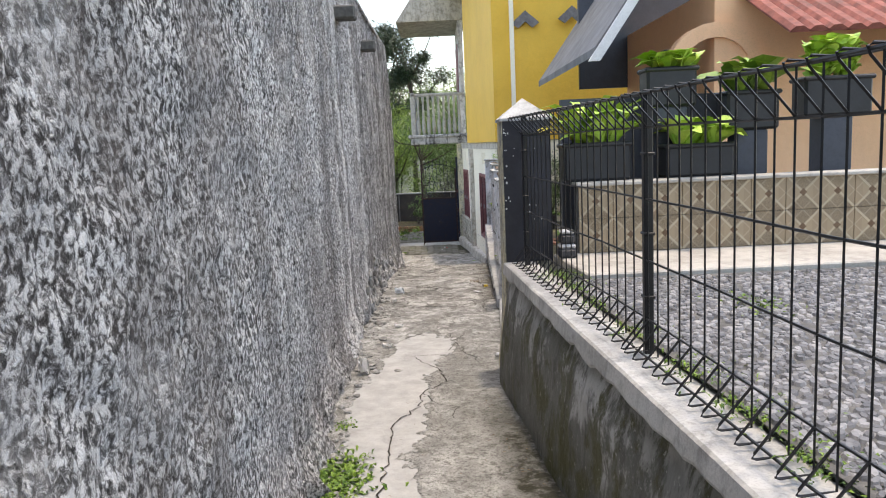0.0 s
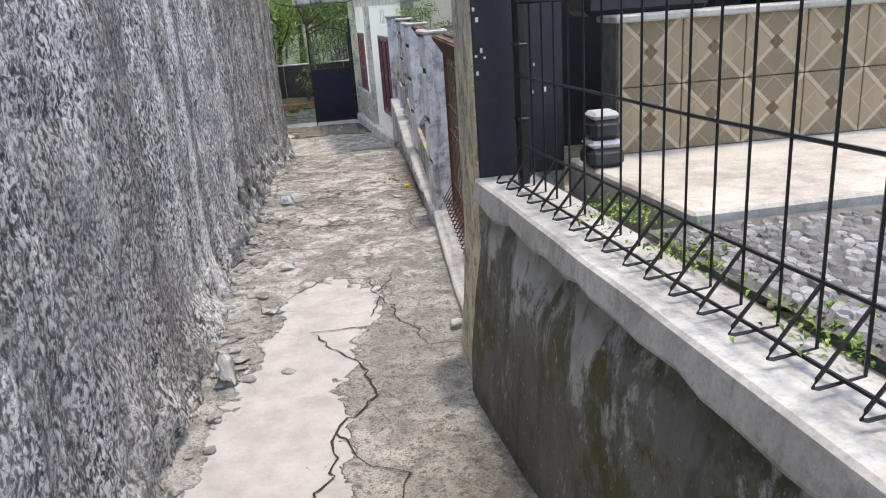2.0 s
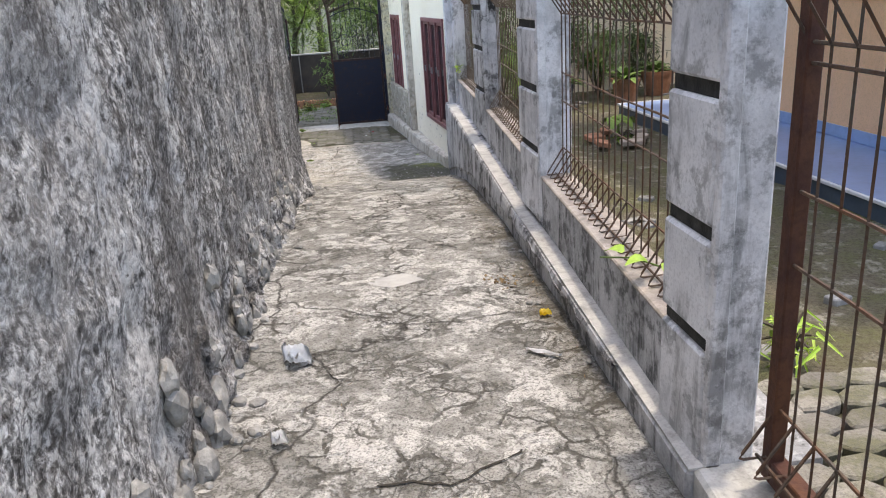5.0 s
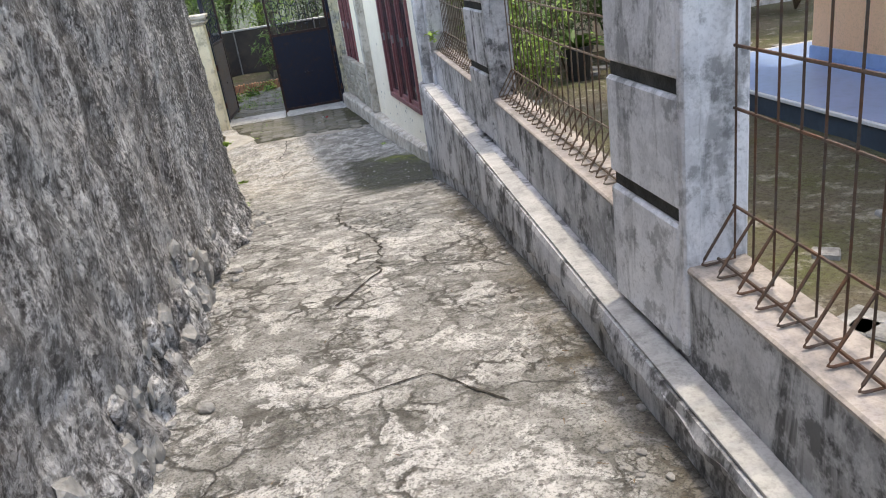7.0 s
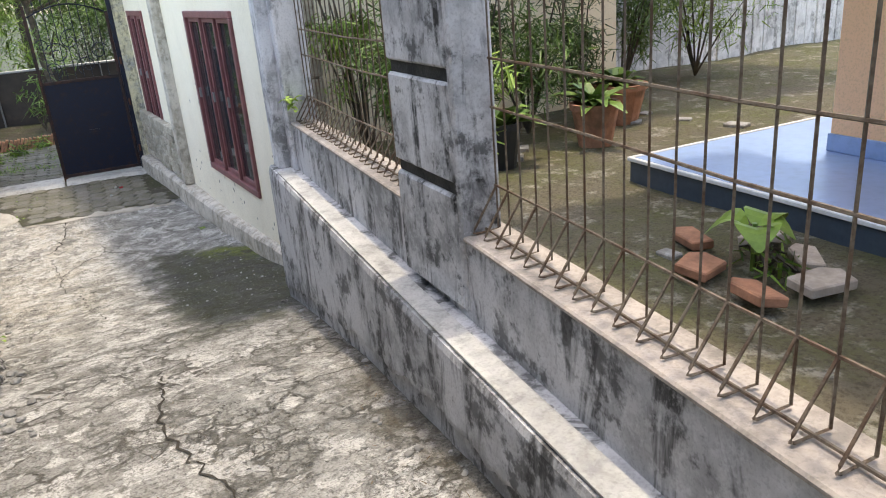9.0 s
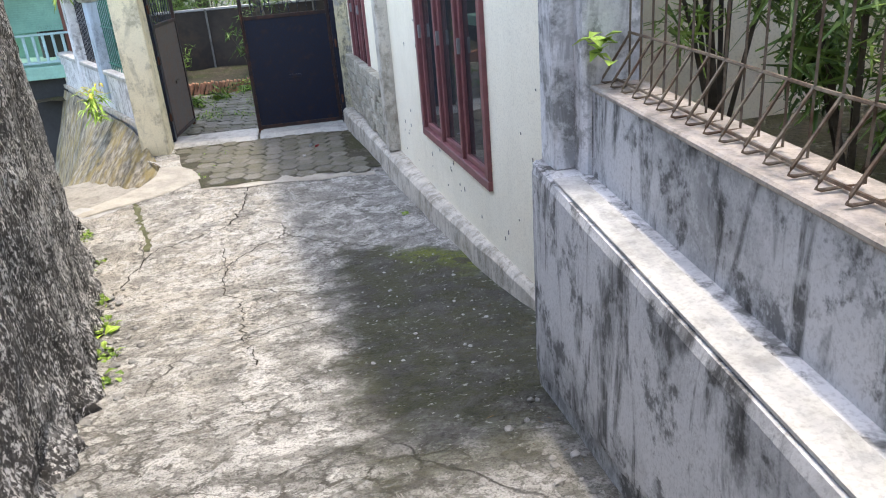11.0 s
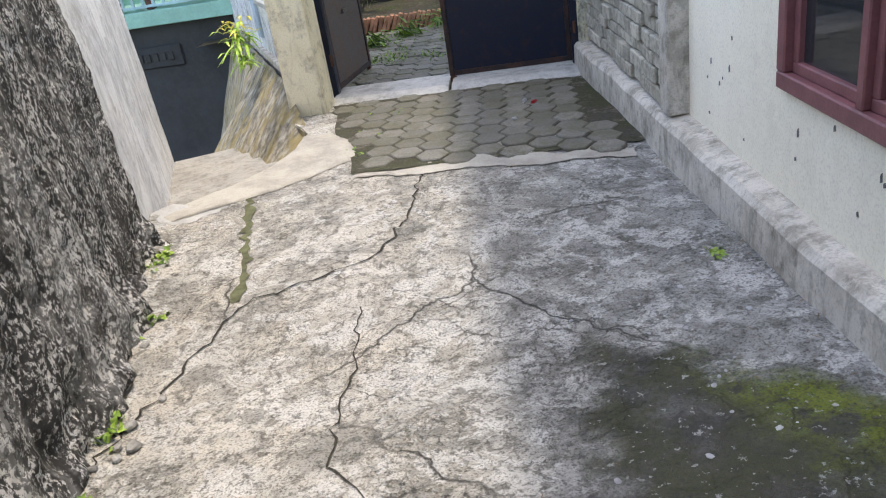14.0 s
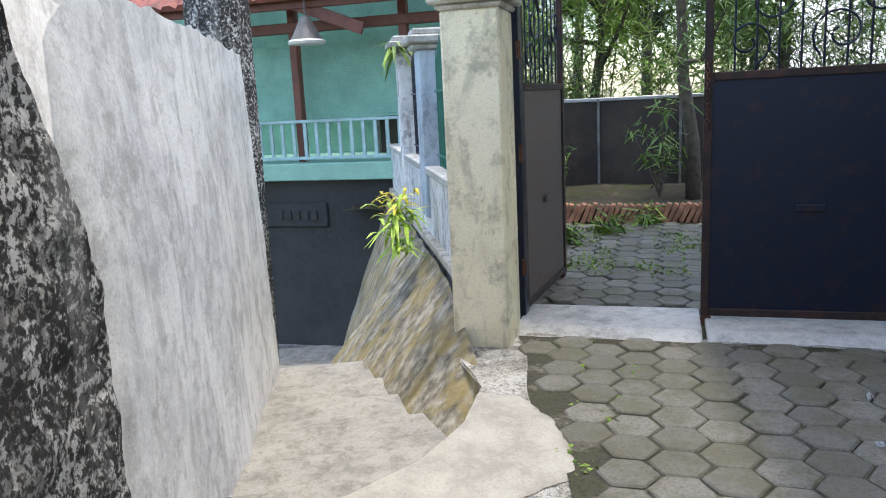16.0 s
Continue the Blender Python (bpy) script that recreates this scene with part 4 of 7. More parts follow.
def build_pillars():
    fence_pillar(8.34, 8.66, .625, .155, (.235, .555, .925), -.32, 1.225, "weathered grey plaster pillar with grooves beside the rusty gate")
    fence_pillar(10.70, 11.17, .757, .195, (.31, .655, 1.0), -.12, 1.235, "weathered pale grey fence pillar with recessed grooves")
    fence_pillar(13.345, 13.87, .932, .16, (.33, .70, 1.05), -.12, 1.245, "black-stained grey fence pillar with recessed grooves", STAINED_PLASTER)
    p = thing("fence_pillar", (1.1, 16.15, -.13), "pale grey plaster end pillar beside the cream house", "pillar", "pillars of the grey fence")
    part("shaft", box((.972, 16.10, -.14), (1.22, 16.26, 1.24), 0.012), PALE_PLASTER, p)
    part("buttress", box((1.045, 16.0, -.14), (1.25, 16.12, 1.22), 0.012), PALE_PLASTER, p)
    part("cap", box((.95, 15.98, 1.232), (1.28, 16.28, 1.262), 0.01), COPING_MAT, p, "pale cement cap")
    # pillar between the black fence and the rusty gate
    e = thing("gate_pillar", (.62, 5.74, -.2), "pillar with a flaking black front and a yellowed stained side", "pillar")
    bm = bmesh.new()
    rings = []
    for z, o in ((-.35, .05), (-.1, .045), (.15, .02), (.45, .004), (1.78, 0)):
        rings.append([bm.verts.new(q) for q in ((.452 - o, 5.556, z), (.80, 5.556, z), (.80, 5.93, z), (.452 - o, 5.93 + o, z))])
    for a, b in zip(rings, rings[1:]):
        for k in range(4):
            bm.faces.new((a[k], a[(k + 1) % 4], b[(k + 1) % 4], b[k]))
    bm.faces.new(rings[-1])
    part("shaft", bm, OLD_YELLOW, e)
    part("painted_front", box((.458, 5.548, .747), (.80, 5.559, 1.78), 0.003), BLACK_PAINT, e, "flaking black paint layer")
    for k in range(26):
        w = rng.uniform(.004, .012)
        x, z = rng.choice((rng.uniform(.462, .50), rng.uniform(.47, .76))), rng.uniform(.78, 1.74)
        part("paint_chip", box((x, 5.5455, z), (x + w, 5.549, z + w * rng.uniform(.8, 2.2))), WHITE_TRIM, e)
    cap = bmesh.new()
    base = [cap.verts.new(q) for q in ((.44, 5.535, 1.78), (.82, 5.535, 1.78), (.82, 5.95, 1.78), (.44, 5.95, 1.78))]
    mid = [cap.verts.new((q.co.x, q.co.y, 1.80)) for q in base]
    tip = cap.verts.new((.63, 5.74, 1.95))
    cap.faces.new(base[::-1])
    for k in range(4):
        cap.faces.new((base[k], base[(k + 1) % 4], mid[(k + 1) % 4], mid[k])), cap.faces.new((mid[k], mid[(k + 1) % 4], tip))
    part("cap", cap, COPING_MAT, e, "pale pointed cement cap")


def mesh_panel(parent, a, b, z0, z1, step, r, material, out=0.10, tri=0.13, rails=(0.34, 0.62)):
    """Welded mesh with a rolled three-cornered edge at foot and top; a, b: its ends in the plan; the rolls face to -x."""
    h = z1 - z0
    wire = tube([(0, 0, tri), (-out * 0.92, 0, 0.018), (-out * 0.98, 0, 0.004), (-out * 0.86, 0, 0), (0, 0, 0.004), (0, 0, h - 0.004), (-out * 0.86, 0, h), (-out * 0.98, 0, h - 0.006), (-out * 0.92, 0, h - 0.022), (0, 0, h - tri)], r, 4)
    me = mesh_of(wire, "wire", material)
    d = Vector((b[0] - a[0], b[1] - a[1]))
    n = max(2, int(d.length / step))
    turn = math.atan2(-d.x, d.y)
    for k in range(n + 1):
        f = (k + 0.3 * rng.uniform(-0.2, 0.2)) / n
        ob = piece("wire", me, (a[0] + d.x * f, a[1] + d.y * f, z0), parent, turn + rng.uniform(-0.05, 0.05))
    side = Vector((-d.y, d.x)).normalized()
    for o, z in ((0.0, tri), (out * 0.45, 0.006), (0.0, h - tri), (out * 0.92, h - 0.01), (0.0, h)) + tuple((0.0, h * q) for q in rails):
        p = [(a[0] + side.x * o + d.x * f, a[1] + side.y * o + d.y * f, z0 + z + 0.004 * math.sin(f * 9)) for f in (-0.004, 0.25, 0.5, 0.75, 1.004)]
        part("rail", tube(p, r * 1.15, 5), material, parent)


def build_fences():
    posts = [5.40, 3.06, 0.55, -2.0]
    inset = {5.40: .13, 3.06: .17, 0.55: .17, -2.0: .17}
    for near, far in zip(posts[1:], posts):
        a, b = (lerp(COPING, near) + inset[near] - .01, near + .03), (lerp(COPING, far) + inset[far] - .01, far - .03)
        p = thing("mesh_fence", (*a, .76), "black coated welded mesh panel with rolled edges on the low wall", "fence panel", "black fence panels")
        mesh_panel(p, a, b, .765, 1.80, .105, .0042, BLACK_WIRE, .105, .13, (.36, .60))
    for y in posts:
        x = lerp(COPING, y) + inset[y]
        p = thing("fence_post", (x, y, .74), "black square steel post of the mesh fence", "fence post", "black fence posts")
        part("post", box((x - .019, y - .019, .70), (x + .019, y + .019, 1.80), .004), BLACK_WIRE, p)
        part("cap", box((x - .022, y - .022, 1.80), (x + .022, y + .022, 1.812), .003), BLACK_WIRE, p)
        for z in (.98, 1.24, 1.56):
            part("clamp", box((x - .023, y - .030, z), (x + .023, y + .030, z + .012), .003), BLACK_WIRE, p)
    for y0, y1, mat in ((8.68, 10.68, RUST_WIRE), (11.19, 13.33, PALE_WIRE), (13.89, 15.98, PALE_WIRE)):
        a, b = (lerp(UPPER, y0) + .125, y0), (lerp(UPPER, y1) + .125, y1)
        p = thing("mesh_fence", (*a, .18), "rusty welded mesh panel with rolled edges between grey pillars", "fence panel", "rusty fence panels")
        mesh_panel(p, a, b, .182, 1.20, .088, .0040, mat, .095, .15, (.40, .55))
    # rusty gate of two leaves
    for y0, y1, x0, x1, name in ((5.99, 7.13, .628, .692, "fixed"), (7.20, 8.23, .697, .757, "latched")):
        g = thing("mesh_gate_leaf", (x0, y0, -.08), "rusty brown mesh gate leaf with a " + ("plain frame" if name == "fixed" else "hanging latch ring"), "gate", "rusty gate leaves")
        mesh_panel(g, (x0, y0), (x1, y1), -.03, 1.19, .088, .0045, RUST_WIRE, .09, .15, (.45, .60, .84))
        part("bottom_rail", skewed([(x0 - .012, y0), (x1 - .012, y1)], .05, -.105, -.035, .004), RUST_RED, g, "dark red rusty channel")
        part("top_rail", tube([(x0, y0, 1.195), (x1, y1, 1.195)], .011, 6), RUST_RED, g)
        for x, y in ((x0, y0), (x1, y1)):
            part("stile", box((x - .016, y - .022, -.10), (x + .026, y + .022, 1.19), .004), RUST_RED if y > 8 or y < 6.2 else BROWN_POST, g)
        if name == "latched":
            ring = [(x0 - .03 + 0, y0 + .01 + .05 * math.cos(t), .92 + .06 * math.sin(t)) for t in (k * math.tau / 12 for k in range(12))]
            part("latch_ring", tube(ring, .007, 5, closed=True), BROWN_POST, g)
            ring = [(x0 - .03, y0 - .04 + .035 * math.cos(t), .62 + .04 * math.sin(t)) for t in (k * math.tau / 12 for k in range(12))]
            part("latch_ring", tube(ring, .007, 5, closed=True), BROWN_POST, g)
            part("bolt", tube([(x0 - .03, y0 - .02, .655), (x0 - .03, y0 + .20, .66), (x0 - .03, y0 + .21, .64)], .008, 6), BROWN_POST, g)
    sill = prism([(.47, 6.0), (.485, 6.66), (.598, 8.36), (.82, 8.36), (.72, 6.6), (.70, 5.9), (.47, 5.9)], -.45, -.125, "z", .012)
    tagged(part("gate_sill", sill, COPING_MAT, None, "pale cement strip under the rusty gate"), category="sill", kind="structure")


def build_courts():
    # pebble court behind the black fence
    def court(u, v):
        y = -5.5 + v * 10.1
        a = lerp(COPING, y) + .205
        x = a + (9 - a) * u
        return x, y, .775 + rough3(x, y, 0, 1.5, .01)
    tagged(part("pavement_court", sheet(40, 50, court), MORTAR, None, "dark mortar bed of the pebble court", True), category="court", kind="structure")
    me = bmesh.new()
    r2 = random.Random(3)
    for _ in range(9000):
        y = r2.uniform(1.0, 4.55)
        x = lerp(COPING, y) + .24 + r2.random() ** 1.4 * 3.4
        w, l, h, t = r2.uniform(.013, .026), r2.uniform(.022, .045), r2.uniform(.008, .017), r2.uniform(-.5, .5) + 1.2
        z = .772 + rough3(x, y, 0, 1.5, .01)
        c, s = math.cos(t), math.sin(t)
        lo = [me.verts.new((x + (a * l) * c - (b * w) * s, y + (a * l) * s + (b * w) * c, z)) for a, b in ((1, 0), (.5, .85), (-.5, .9), (-1, 0), (-.5, -.9), (.5, -.85))]
        hi = [me.verts.new((x + (v.co.x - x) * .6, y + (v.co.y - y) * .6, z + h)) for v in lo]
        me.faces.new(hi)
        for k in range(6):
            me.faces.new((lo[k], lo[(k + 1) % 6], hi[(k + 1) % 6], hi[k]))
    solid("pebbles", me, make_pebbles(), "grey flat pebbles set in the court", "pebbles", kind="stuff", smooth=False)
    tagged(part("pavement_strip", prism([(.88, 4.62), (9, 4.75), (9, 5.5), (.80, 5.5)], .5, .802, "z", .01), STRIP, None, "pale cement walkway below the tiled wall"), category="walkway", kind="structure")
    wall = tagged(part("wall_tiled", box((.98, 5.47, .7), (6.0, 5.62, 1.29), 0), MORTAR, None, "low wall clad with beige lozenge tiles"), category="tiled wall", kind="structure")
    BASE[wall] = Vector((0, 0, 0))
    tile = mesh_of(box((-.1235, -.006, -.1235), (.1235, .006, .1235), .003), "tile", TILE)
    for i in range(16):
        for j in range(2):
            piece("tile", tile, (1.11 + .25 * i, 5.464, .928 + .25 * j), wall)
    tagged(part("trim_tiled_wall", box((.97, 5.44, 1.288), (6.0, 5.66, 1.315), .006), STRIP, None, "pale cement top of the tiled wall"), category="coping", kind="structure")
    # yard behind the grey fence
    def yard(u, v):
        y = 5.62 + v * 19
        a = .80 if y < 8.5 else lerp(UPPER, min(y, 16.05)) + .12
        if y > 16.75:
            a = 4.1
        x = a + (12 - a) * u
        return x, y, -.20 + rough3(x, y, 0, 1.3, .03) + rough3(x, y, 0, 5, .012)
    tagged(part("ground_yard", sheet(70, 100, yard), YARD, None, "damp mossy earth yard with scattered stones", True), category="yard", kind="structure")
    # cobbled entry behind the rusty gate
    r3 = random.Random(11)
    bed = thing("cobbled_entry", (1.6, 7.6, -.2), "worn grey cobble paving behind the rusty gate", "paving", kind="structure")
    shapes = []
    for k in range(5):
        pts = [(.10 * (.85 + .3 * r3.random()) * math.cos(t), .065 * (.85 + .3 * r3.random()) * math.sin(t)) for t in (j * math.tau / 7 for j in range(7))]
        shapes.append(mesh_of(prism(pts, -.04, .012, "z", .008), "cobble", COBBLE))
    for i in range(12):
        for j in range(25):
            x, y = .92 + .17 * i + (.08 if j % 2 else 0), 6.0 + .115 * j
            piece("cobble", r3.choice(shapes), (x + r3.uniform(-.012, .012), y + r3.uniform(-.01, .01), -.168 + r3.uniform(-.006, .006)), bed, r3.uniform(-.25, .25))


def make_pebbles():
    n = Nodes("court_pebble")
    isle = n.tree.nodes.new("ShaderNodeNewGeometry").outputs["Random Per Island"]
    col = n.ramp(isle, (0.0, (0.075, 0.075, 0.08)), (0.5, (0.16, 0.16, 0.165)), (1.0, (0.33, 0.325, 0.32)))
    col = n.mix(n.ramp(n.noise(60, 4), (0.4, 0.4), (0.6, 0.0)), col, (0.12, 0.12, 0.12))
    return n.done(col, 0.6, n.noise(90, 3), 0.003, 0.6)


# the cream house: u along its wall from the near corner, o outwards, z up
HD = Vector((.715 - 1.29, 23.63 - 16.69)).normalized()
HM = Matrix(((HD.x, -HD.y, 0, 1.29), (HD.y, HD.x, 0, 16.69), (0, 0, 1, 0), (0, 0, 0, 1)))


def wall_with_holes(length, z0, z1, holes, thick, m):
    us = sorted({0, length, *[h[0] for h in holes], *[h[1] for h in holes]})
    zs = sorted({z0, z1, *[h[2] for h in holes], *[h[3] for h in holes]})
    bm = bmesh.new()
    for u0, u1 in zip(us, us[1:]):
        for a, b in zip(zs, zs[1:]):
            if not any(h[0] <= u0 and u1 <= h[1] and h[2] <= a and b <= h[3] for h in holes):
                box((u0, -thick, a), (u1, 0, b), 0, bm)
    bmesh.ops.remove_doubles(bm, verts=bm.verts, dist=1e-5)
    seen = {}
    for f in bm.faces:
        seen.setdefault(tuple(round(c, 4) for c in f.calc_center_median()), []).append(f)
    bmesh.ops.delete(bm, geom=[f for fs in seen.values() if len(fs) > 1 for f in fs], context="FACES")
    bm.transform(m)
    return bm


def window(name, u0, u1, z0, z1, panes, label):
    w = thing(name, HM @ Vector((u0, 0, z0)), label, "window", kind="structure")
    f = .065
    for lo, hi, nm in (((u0, -.10, z0), (u1, .028, z0 + f), "sill_rail"), ((u0, -.10, z1 - f), (u1, .028, z1), "head_rail"), ((u0, -.10, z0 + f), (u0 + f, .028, z1 - f), "jamb"), ((u1 - f, -.10, z0 + f), (u1, .028, z1 - f), "jamb")):
        part(nm, box(lo, hi, .006, m=HM), WINE_WOOD, w)
    span = (u1 - u0 - 2 * f) / panes
    for k in range(panes):
        a = u0 + f + span * k
        if k:
            part("mullion", box((a - .022, -.09, z0 + f), (a + .022, .02, z1 - f), .005, m=HM), WINE_WOOD, w)
        b = a + span
        a2, b2 = a + (.022 if k else 0), b - (.022 if k < panes - 1 else 0)
        s = .042
        sash = part("sash", box((a2, -.05, z0 + f), (b2, -.005, z0 + f + s), .004, m=HM), WINE_WOOD, w)
        for lo, hi in (((a2, -.05, z1 - f - s), (b2, -.005, z1 - f)), ((a2, -.05, z0 + f + s), (a2 + s, -.005, z1 - f - s)), ((b2 - s, -.05, z0 + f + s), (b2, -.005, z1 - f - s))):
            part("rail", box(lo, hi, .004, m=HM), WINE_WOOD, sash)
        pane = part("pane", box((a2 + s, -.034, z0 + f + s), (b2 - s, -.028, z1 - f - s), 0, m=HM), GLASS, w, "dark window glass")
        pane.visible_shadow = False
        part("handle", box((b2 - .028, -.005, (z0 + z1) / 2 - .05), (b2 - .014, .018, (z0 + z1) / 2 + .05), .003, m=HM), STEEL, w)


def chip(u, z, w, h):
    """A flaked spot in the wall's paint."""
    bm = prism([(u - w, z), (u + w * .6, z - h * .2), (u + w, z + h * .6), (u - w * .2, z + h)], -.004, .0035, "y")
    bm.transform(HM)
    return bm


def build_house():
    length = 6.965
    holes = [(1.30, 3.02, -.815, .835), (W0A, W0B, -.865, .835)]
    for u in (2.0, 2.22, 2.44, W0A + .45, W0A + .67):
        holes.append((u, u + .10, 1.08, 1.36))
    bm = wall_with_holes(length, -1.9, 1.60, holes, .15, HM)
    tagged(part("wall_house", bm, CREAM, None, "cream painted house wall with chips and stains"), category="house wall", kind="structure")
    window("window_1", 1.30, 3.02, -.815, .835, 3, "wine-red wooden three-sash window in the cream wall")
    window("window_2", W0A, W0B, -.865, .835, 2 if W0B - W0A < 1.3 else 3, "wine-red wooden window beside the pilaster")
    # added backing; its dark colour paints the room's gloom
    tagged(part("room_shell", box((-.1, -2.6, -1.3), (6.9, -2.5, 1.55), 0, m=HM), ROOM_GLOOM, None, "near-black backing standing in for the unlit room behind the windows"), category="room", kind="structure")
    chips = random.Random(15)
    wall = bpy.data.objects["wall_house"]
    for k in range(42):
        u, z = chips.uniform(.15, 4.0), chips.choice((chips.uniform(-1.15, -.84), chips.uniform(-1.1, .3)))
        if 1.25 < u < 3.07 and z > -.84:
            continue
        w, h = chips.uniform(.003, .007), chips.uniform(.008, .032)
        part("paint_chip", chip(u, z, w, h), SMOKE, wall)
    # near end of the house
    tagged(part("wall_house_end", box((1.27, 16.70, -1.9), (4.2, 16.84, 1.60), 0), CREAM, None, "pale end wall of the house"), category="house wall", kind="structure")
    # plinth with a sloping top
    for k, (u0, u1) in enumerate(((-.02, 4.02), (4.02, 6.95))):
        bm = bmesh.new()
        rows = []
        for j in range(41):
            u = u0 + (u1 - u0) * j / 40
            y = 16.69 + u * HD.y
            top = lerp(PLINTH, y) + rough3(u, 0, 0, 3, .012)
            out = lerp(PLINTH_OUT, y) + rough3(u, 5, 0, 2.5, .008)
            rows.append([bm.verts.new(HM @ Vector(q)) for q in ((u, out, ground_z(1, y) - .3), (u, out - .015, top - .03), (u, out - .04, top), (u, -.02, top + .02))])
        for a, b in zip(rows, rows[1:]):
            for i in range(3):
                bm.faces.new((a[i], b[i], b[i + 1], a[i + 1]))
        bm.faces.new(rows[0]), bm.faces.new(rows[-1][::-1])
        tagged(part("trim_plinth", bm, PLINTH_MAT, None, "stained cement plinth at the foot of the house"), category="plinth", kind="structure")
    # pilaster
    p = thing("pilaster", HM @ Vector((PIL, 0, -1.3)), "grey-beige plaster pilaster on the cream wall", "pilaster", kind="structure")
    part("shaft", box((PIL, -.01, -1.24), (PIL + .17, .115, 1.46), .01, m=HM), PLINTH_MAT, p)
    # stone cladding below the second window
    s = thing("stone_cladding", HM @ Vector((PIL + .2, 0, -1.2)), "pale split stone cladding below the window", "cladding", kind="structure")
    z = -1.24
    r4 = random.Random(5)
    while z < -.62:
        h = r4.uniform(.07, .11)
        u = PIL + .19
        while u < 6.85:
            w = min(r4.uniform(.12, .28), 6.86 - u)
            if w > .03:
                part("stone", box((u + .004, .0, z + .004), (u + w - .004, r4.uniform(.075, .105), z + h - .004), .008, m=HM), STONE, s)
            u += w
        z += h
    # quoin stones at the near corner
    q = thing("stone_quoin", HM @ Vector((0, 0, -1.0)), "rough beige stone quoin at the house corner", "quoin", kind="structure")
    z = -1.0
    while z < 1.5:
        h = r4.uniform(.15, .22)
        part("stone", box((-.07, -.22, z + .004), (.005, .012, z + h - .004), .012, m=HM), STONE, q)
        z += h
    # upper storey
    up = [tuple((HM @ Vector(v)).xy) for v in ((-.12, .06, 0), (4.95, .06, 0), (4.95, -4, 0), (-.12, -4, 0))]
    tagged(part("wall_upper", prism(up, 1.62, 6.3, "z"), YELLOW, None, "bright yellow painted upper storey"), category="house wall", kind="structure")
    so = [tuple((HM @ Vector(v)).xy) for v in ((-.02, .02, 0), (7.8, .02, 0), (7.8, -3.2, 0), (-.02, -3.2, 0))]
    tagged(part("ceiling_slab", prism(so, 1.46, 1.63, "z"), PLINTH_MAT, None, "brown-grey slab edge under the yellow storey"), category="slab", kind="structure")
    x0, y0 = up[0]
    t = thing("corner_strip", (x0, y0, 1.6), "cream vertical strip on the yellow wall corner", "trim", kind="structure")
    part("strip", box((x0 + .38, y0 - .05, 1.60), (x0 + .47, y0 + .05, 6.3), .004), CREAM, t)
    for cx, cz in ((x0 + .72, 4.10), (x0 + 1.72, 4.16)):
        v = thing("roof_vent", (cx, y0, cz), "grey chevron shaped vent on the yellow wall", "vent", "chevron vents")
        for sgn in (-1, 1):
            part("blade", prism([(cx, cz + .26), (cx + sgn * .30, cz), (cx + sgn * .15, cz - .10), (cx, cz + .03)], y0 - .03, y0 + .02, "y"), SMOKE, v)
    # unseen eaves, added and slanted so their shadow edge falls along the path
    roof = thing("shade_roof", (2.0, 20, 6.2), "unseen grey eaves added over the yellow house to set its shadow edge", "roof", kind="structure")
    eaves = prism([(1.116, 6.25), (7.5, 8.2), (7.5, 8.35), (1.116, 6.40)], 16.2, 24.2, "y")
    for v in eaves.verts:
        v.co.x -= .124 * (v.co.y - 16.2)
    part("eaves", eaves, ROOF_GREY, roof)
    # balcony
    b = thing("balcony", (.0, 25, 1.65), "grey concrete balcony with pale balusters on the yellow house", "balcony", kind="structure")
    part("slab", box((-.86, 23.75, 1.62), (.93, 26.9, 1.88), .03), GREY_PLASTER, b)
    part("moulding", box((-.93, 23.70, 1.82), (.93, 26.95, 1.93), .03), GREY_PLASTER, b)
    part("top_rail", box((-.82, 23.77, 3.10), (-.68, 26.8, 3.19), .02), COPING_MAT, b)
    part("top_rail", box((-.68, 23.77, 3.10), (.83, 23.90, 3.19), .02), COPING_MAT, b)
    me = mesh_of(lathe([(.03, 0), (.055, .12), (.06, .3), (.035, .58), (.03, .95), (.05, 1.15), (.05, 1.19)], (0, 0, 0), 8), "baluster", COPING_MAT, True)
    for k in range(10):
        piece("baluster", me, (-.75 + .16 * k, 23.83, 1.92), b)
    for k in range(1, 18):
        piece("baluster", me, (-.75, 23.83 + .17 * k, 1.92), b)
    part("column", box((-.82, 23.77, 1.91), (-.68, 23.90, 3.22), .01), COPING_MAT, b)
    part("rear_wall", box((.73, 23.81, 1.91), (.88, 26.9, 5.35), 0), PALE_PLASTER, b, "pale wall with window slits")
    for k in range(3):
        part("shutter", box((.70, 24.2 + .75 * k, 2.4), (.74, 24.57 + .75 * k, 4.7), .01), WINE_WOOD, b)
    part("awning", prism([(-1.15, 5.36), (.99, 5.36), (.99, 6.7), (-.2, 6.7)], 23.75, 27.2, "y"), PLINTH_MAT, b, "beige underside of the eaves")


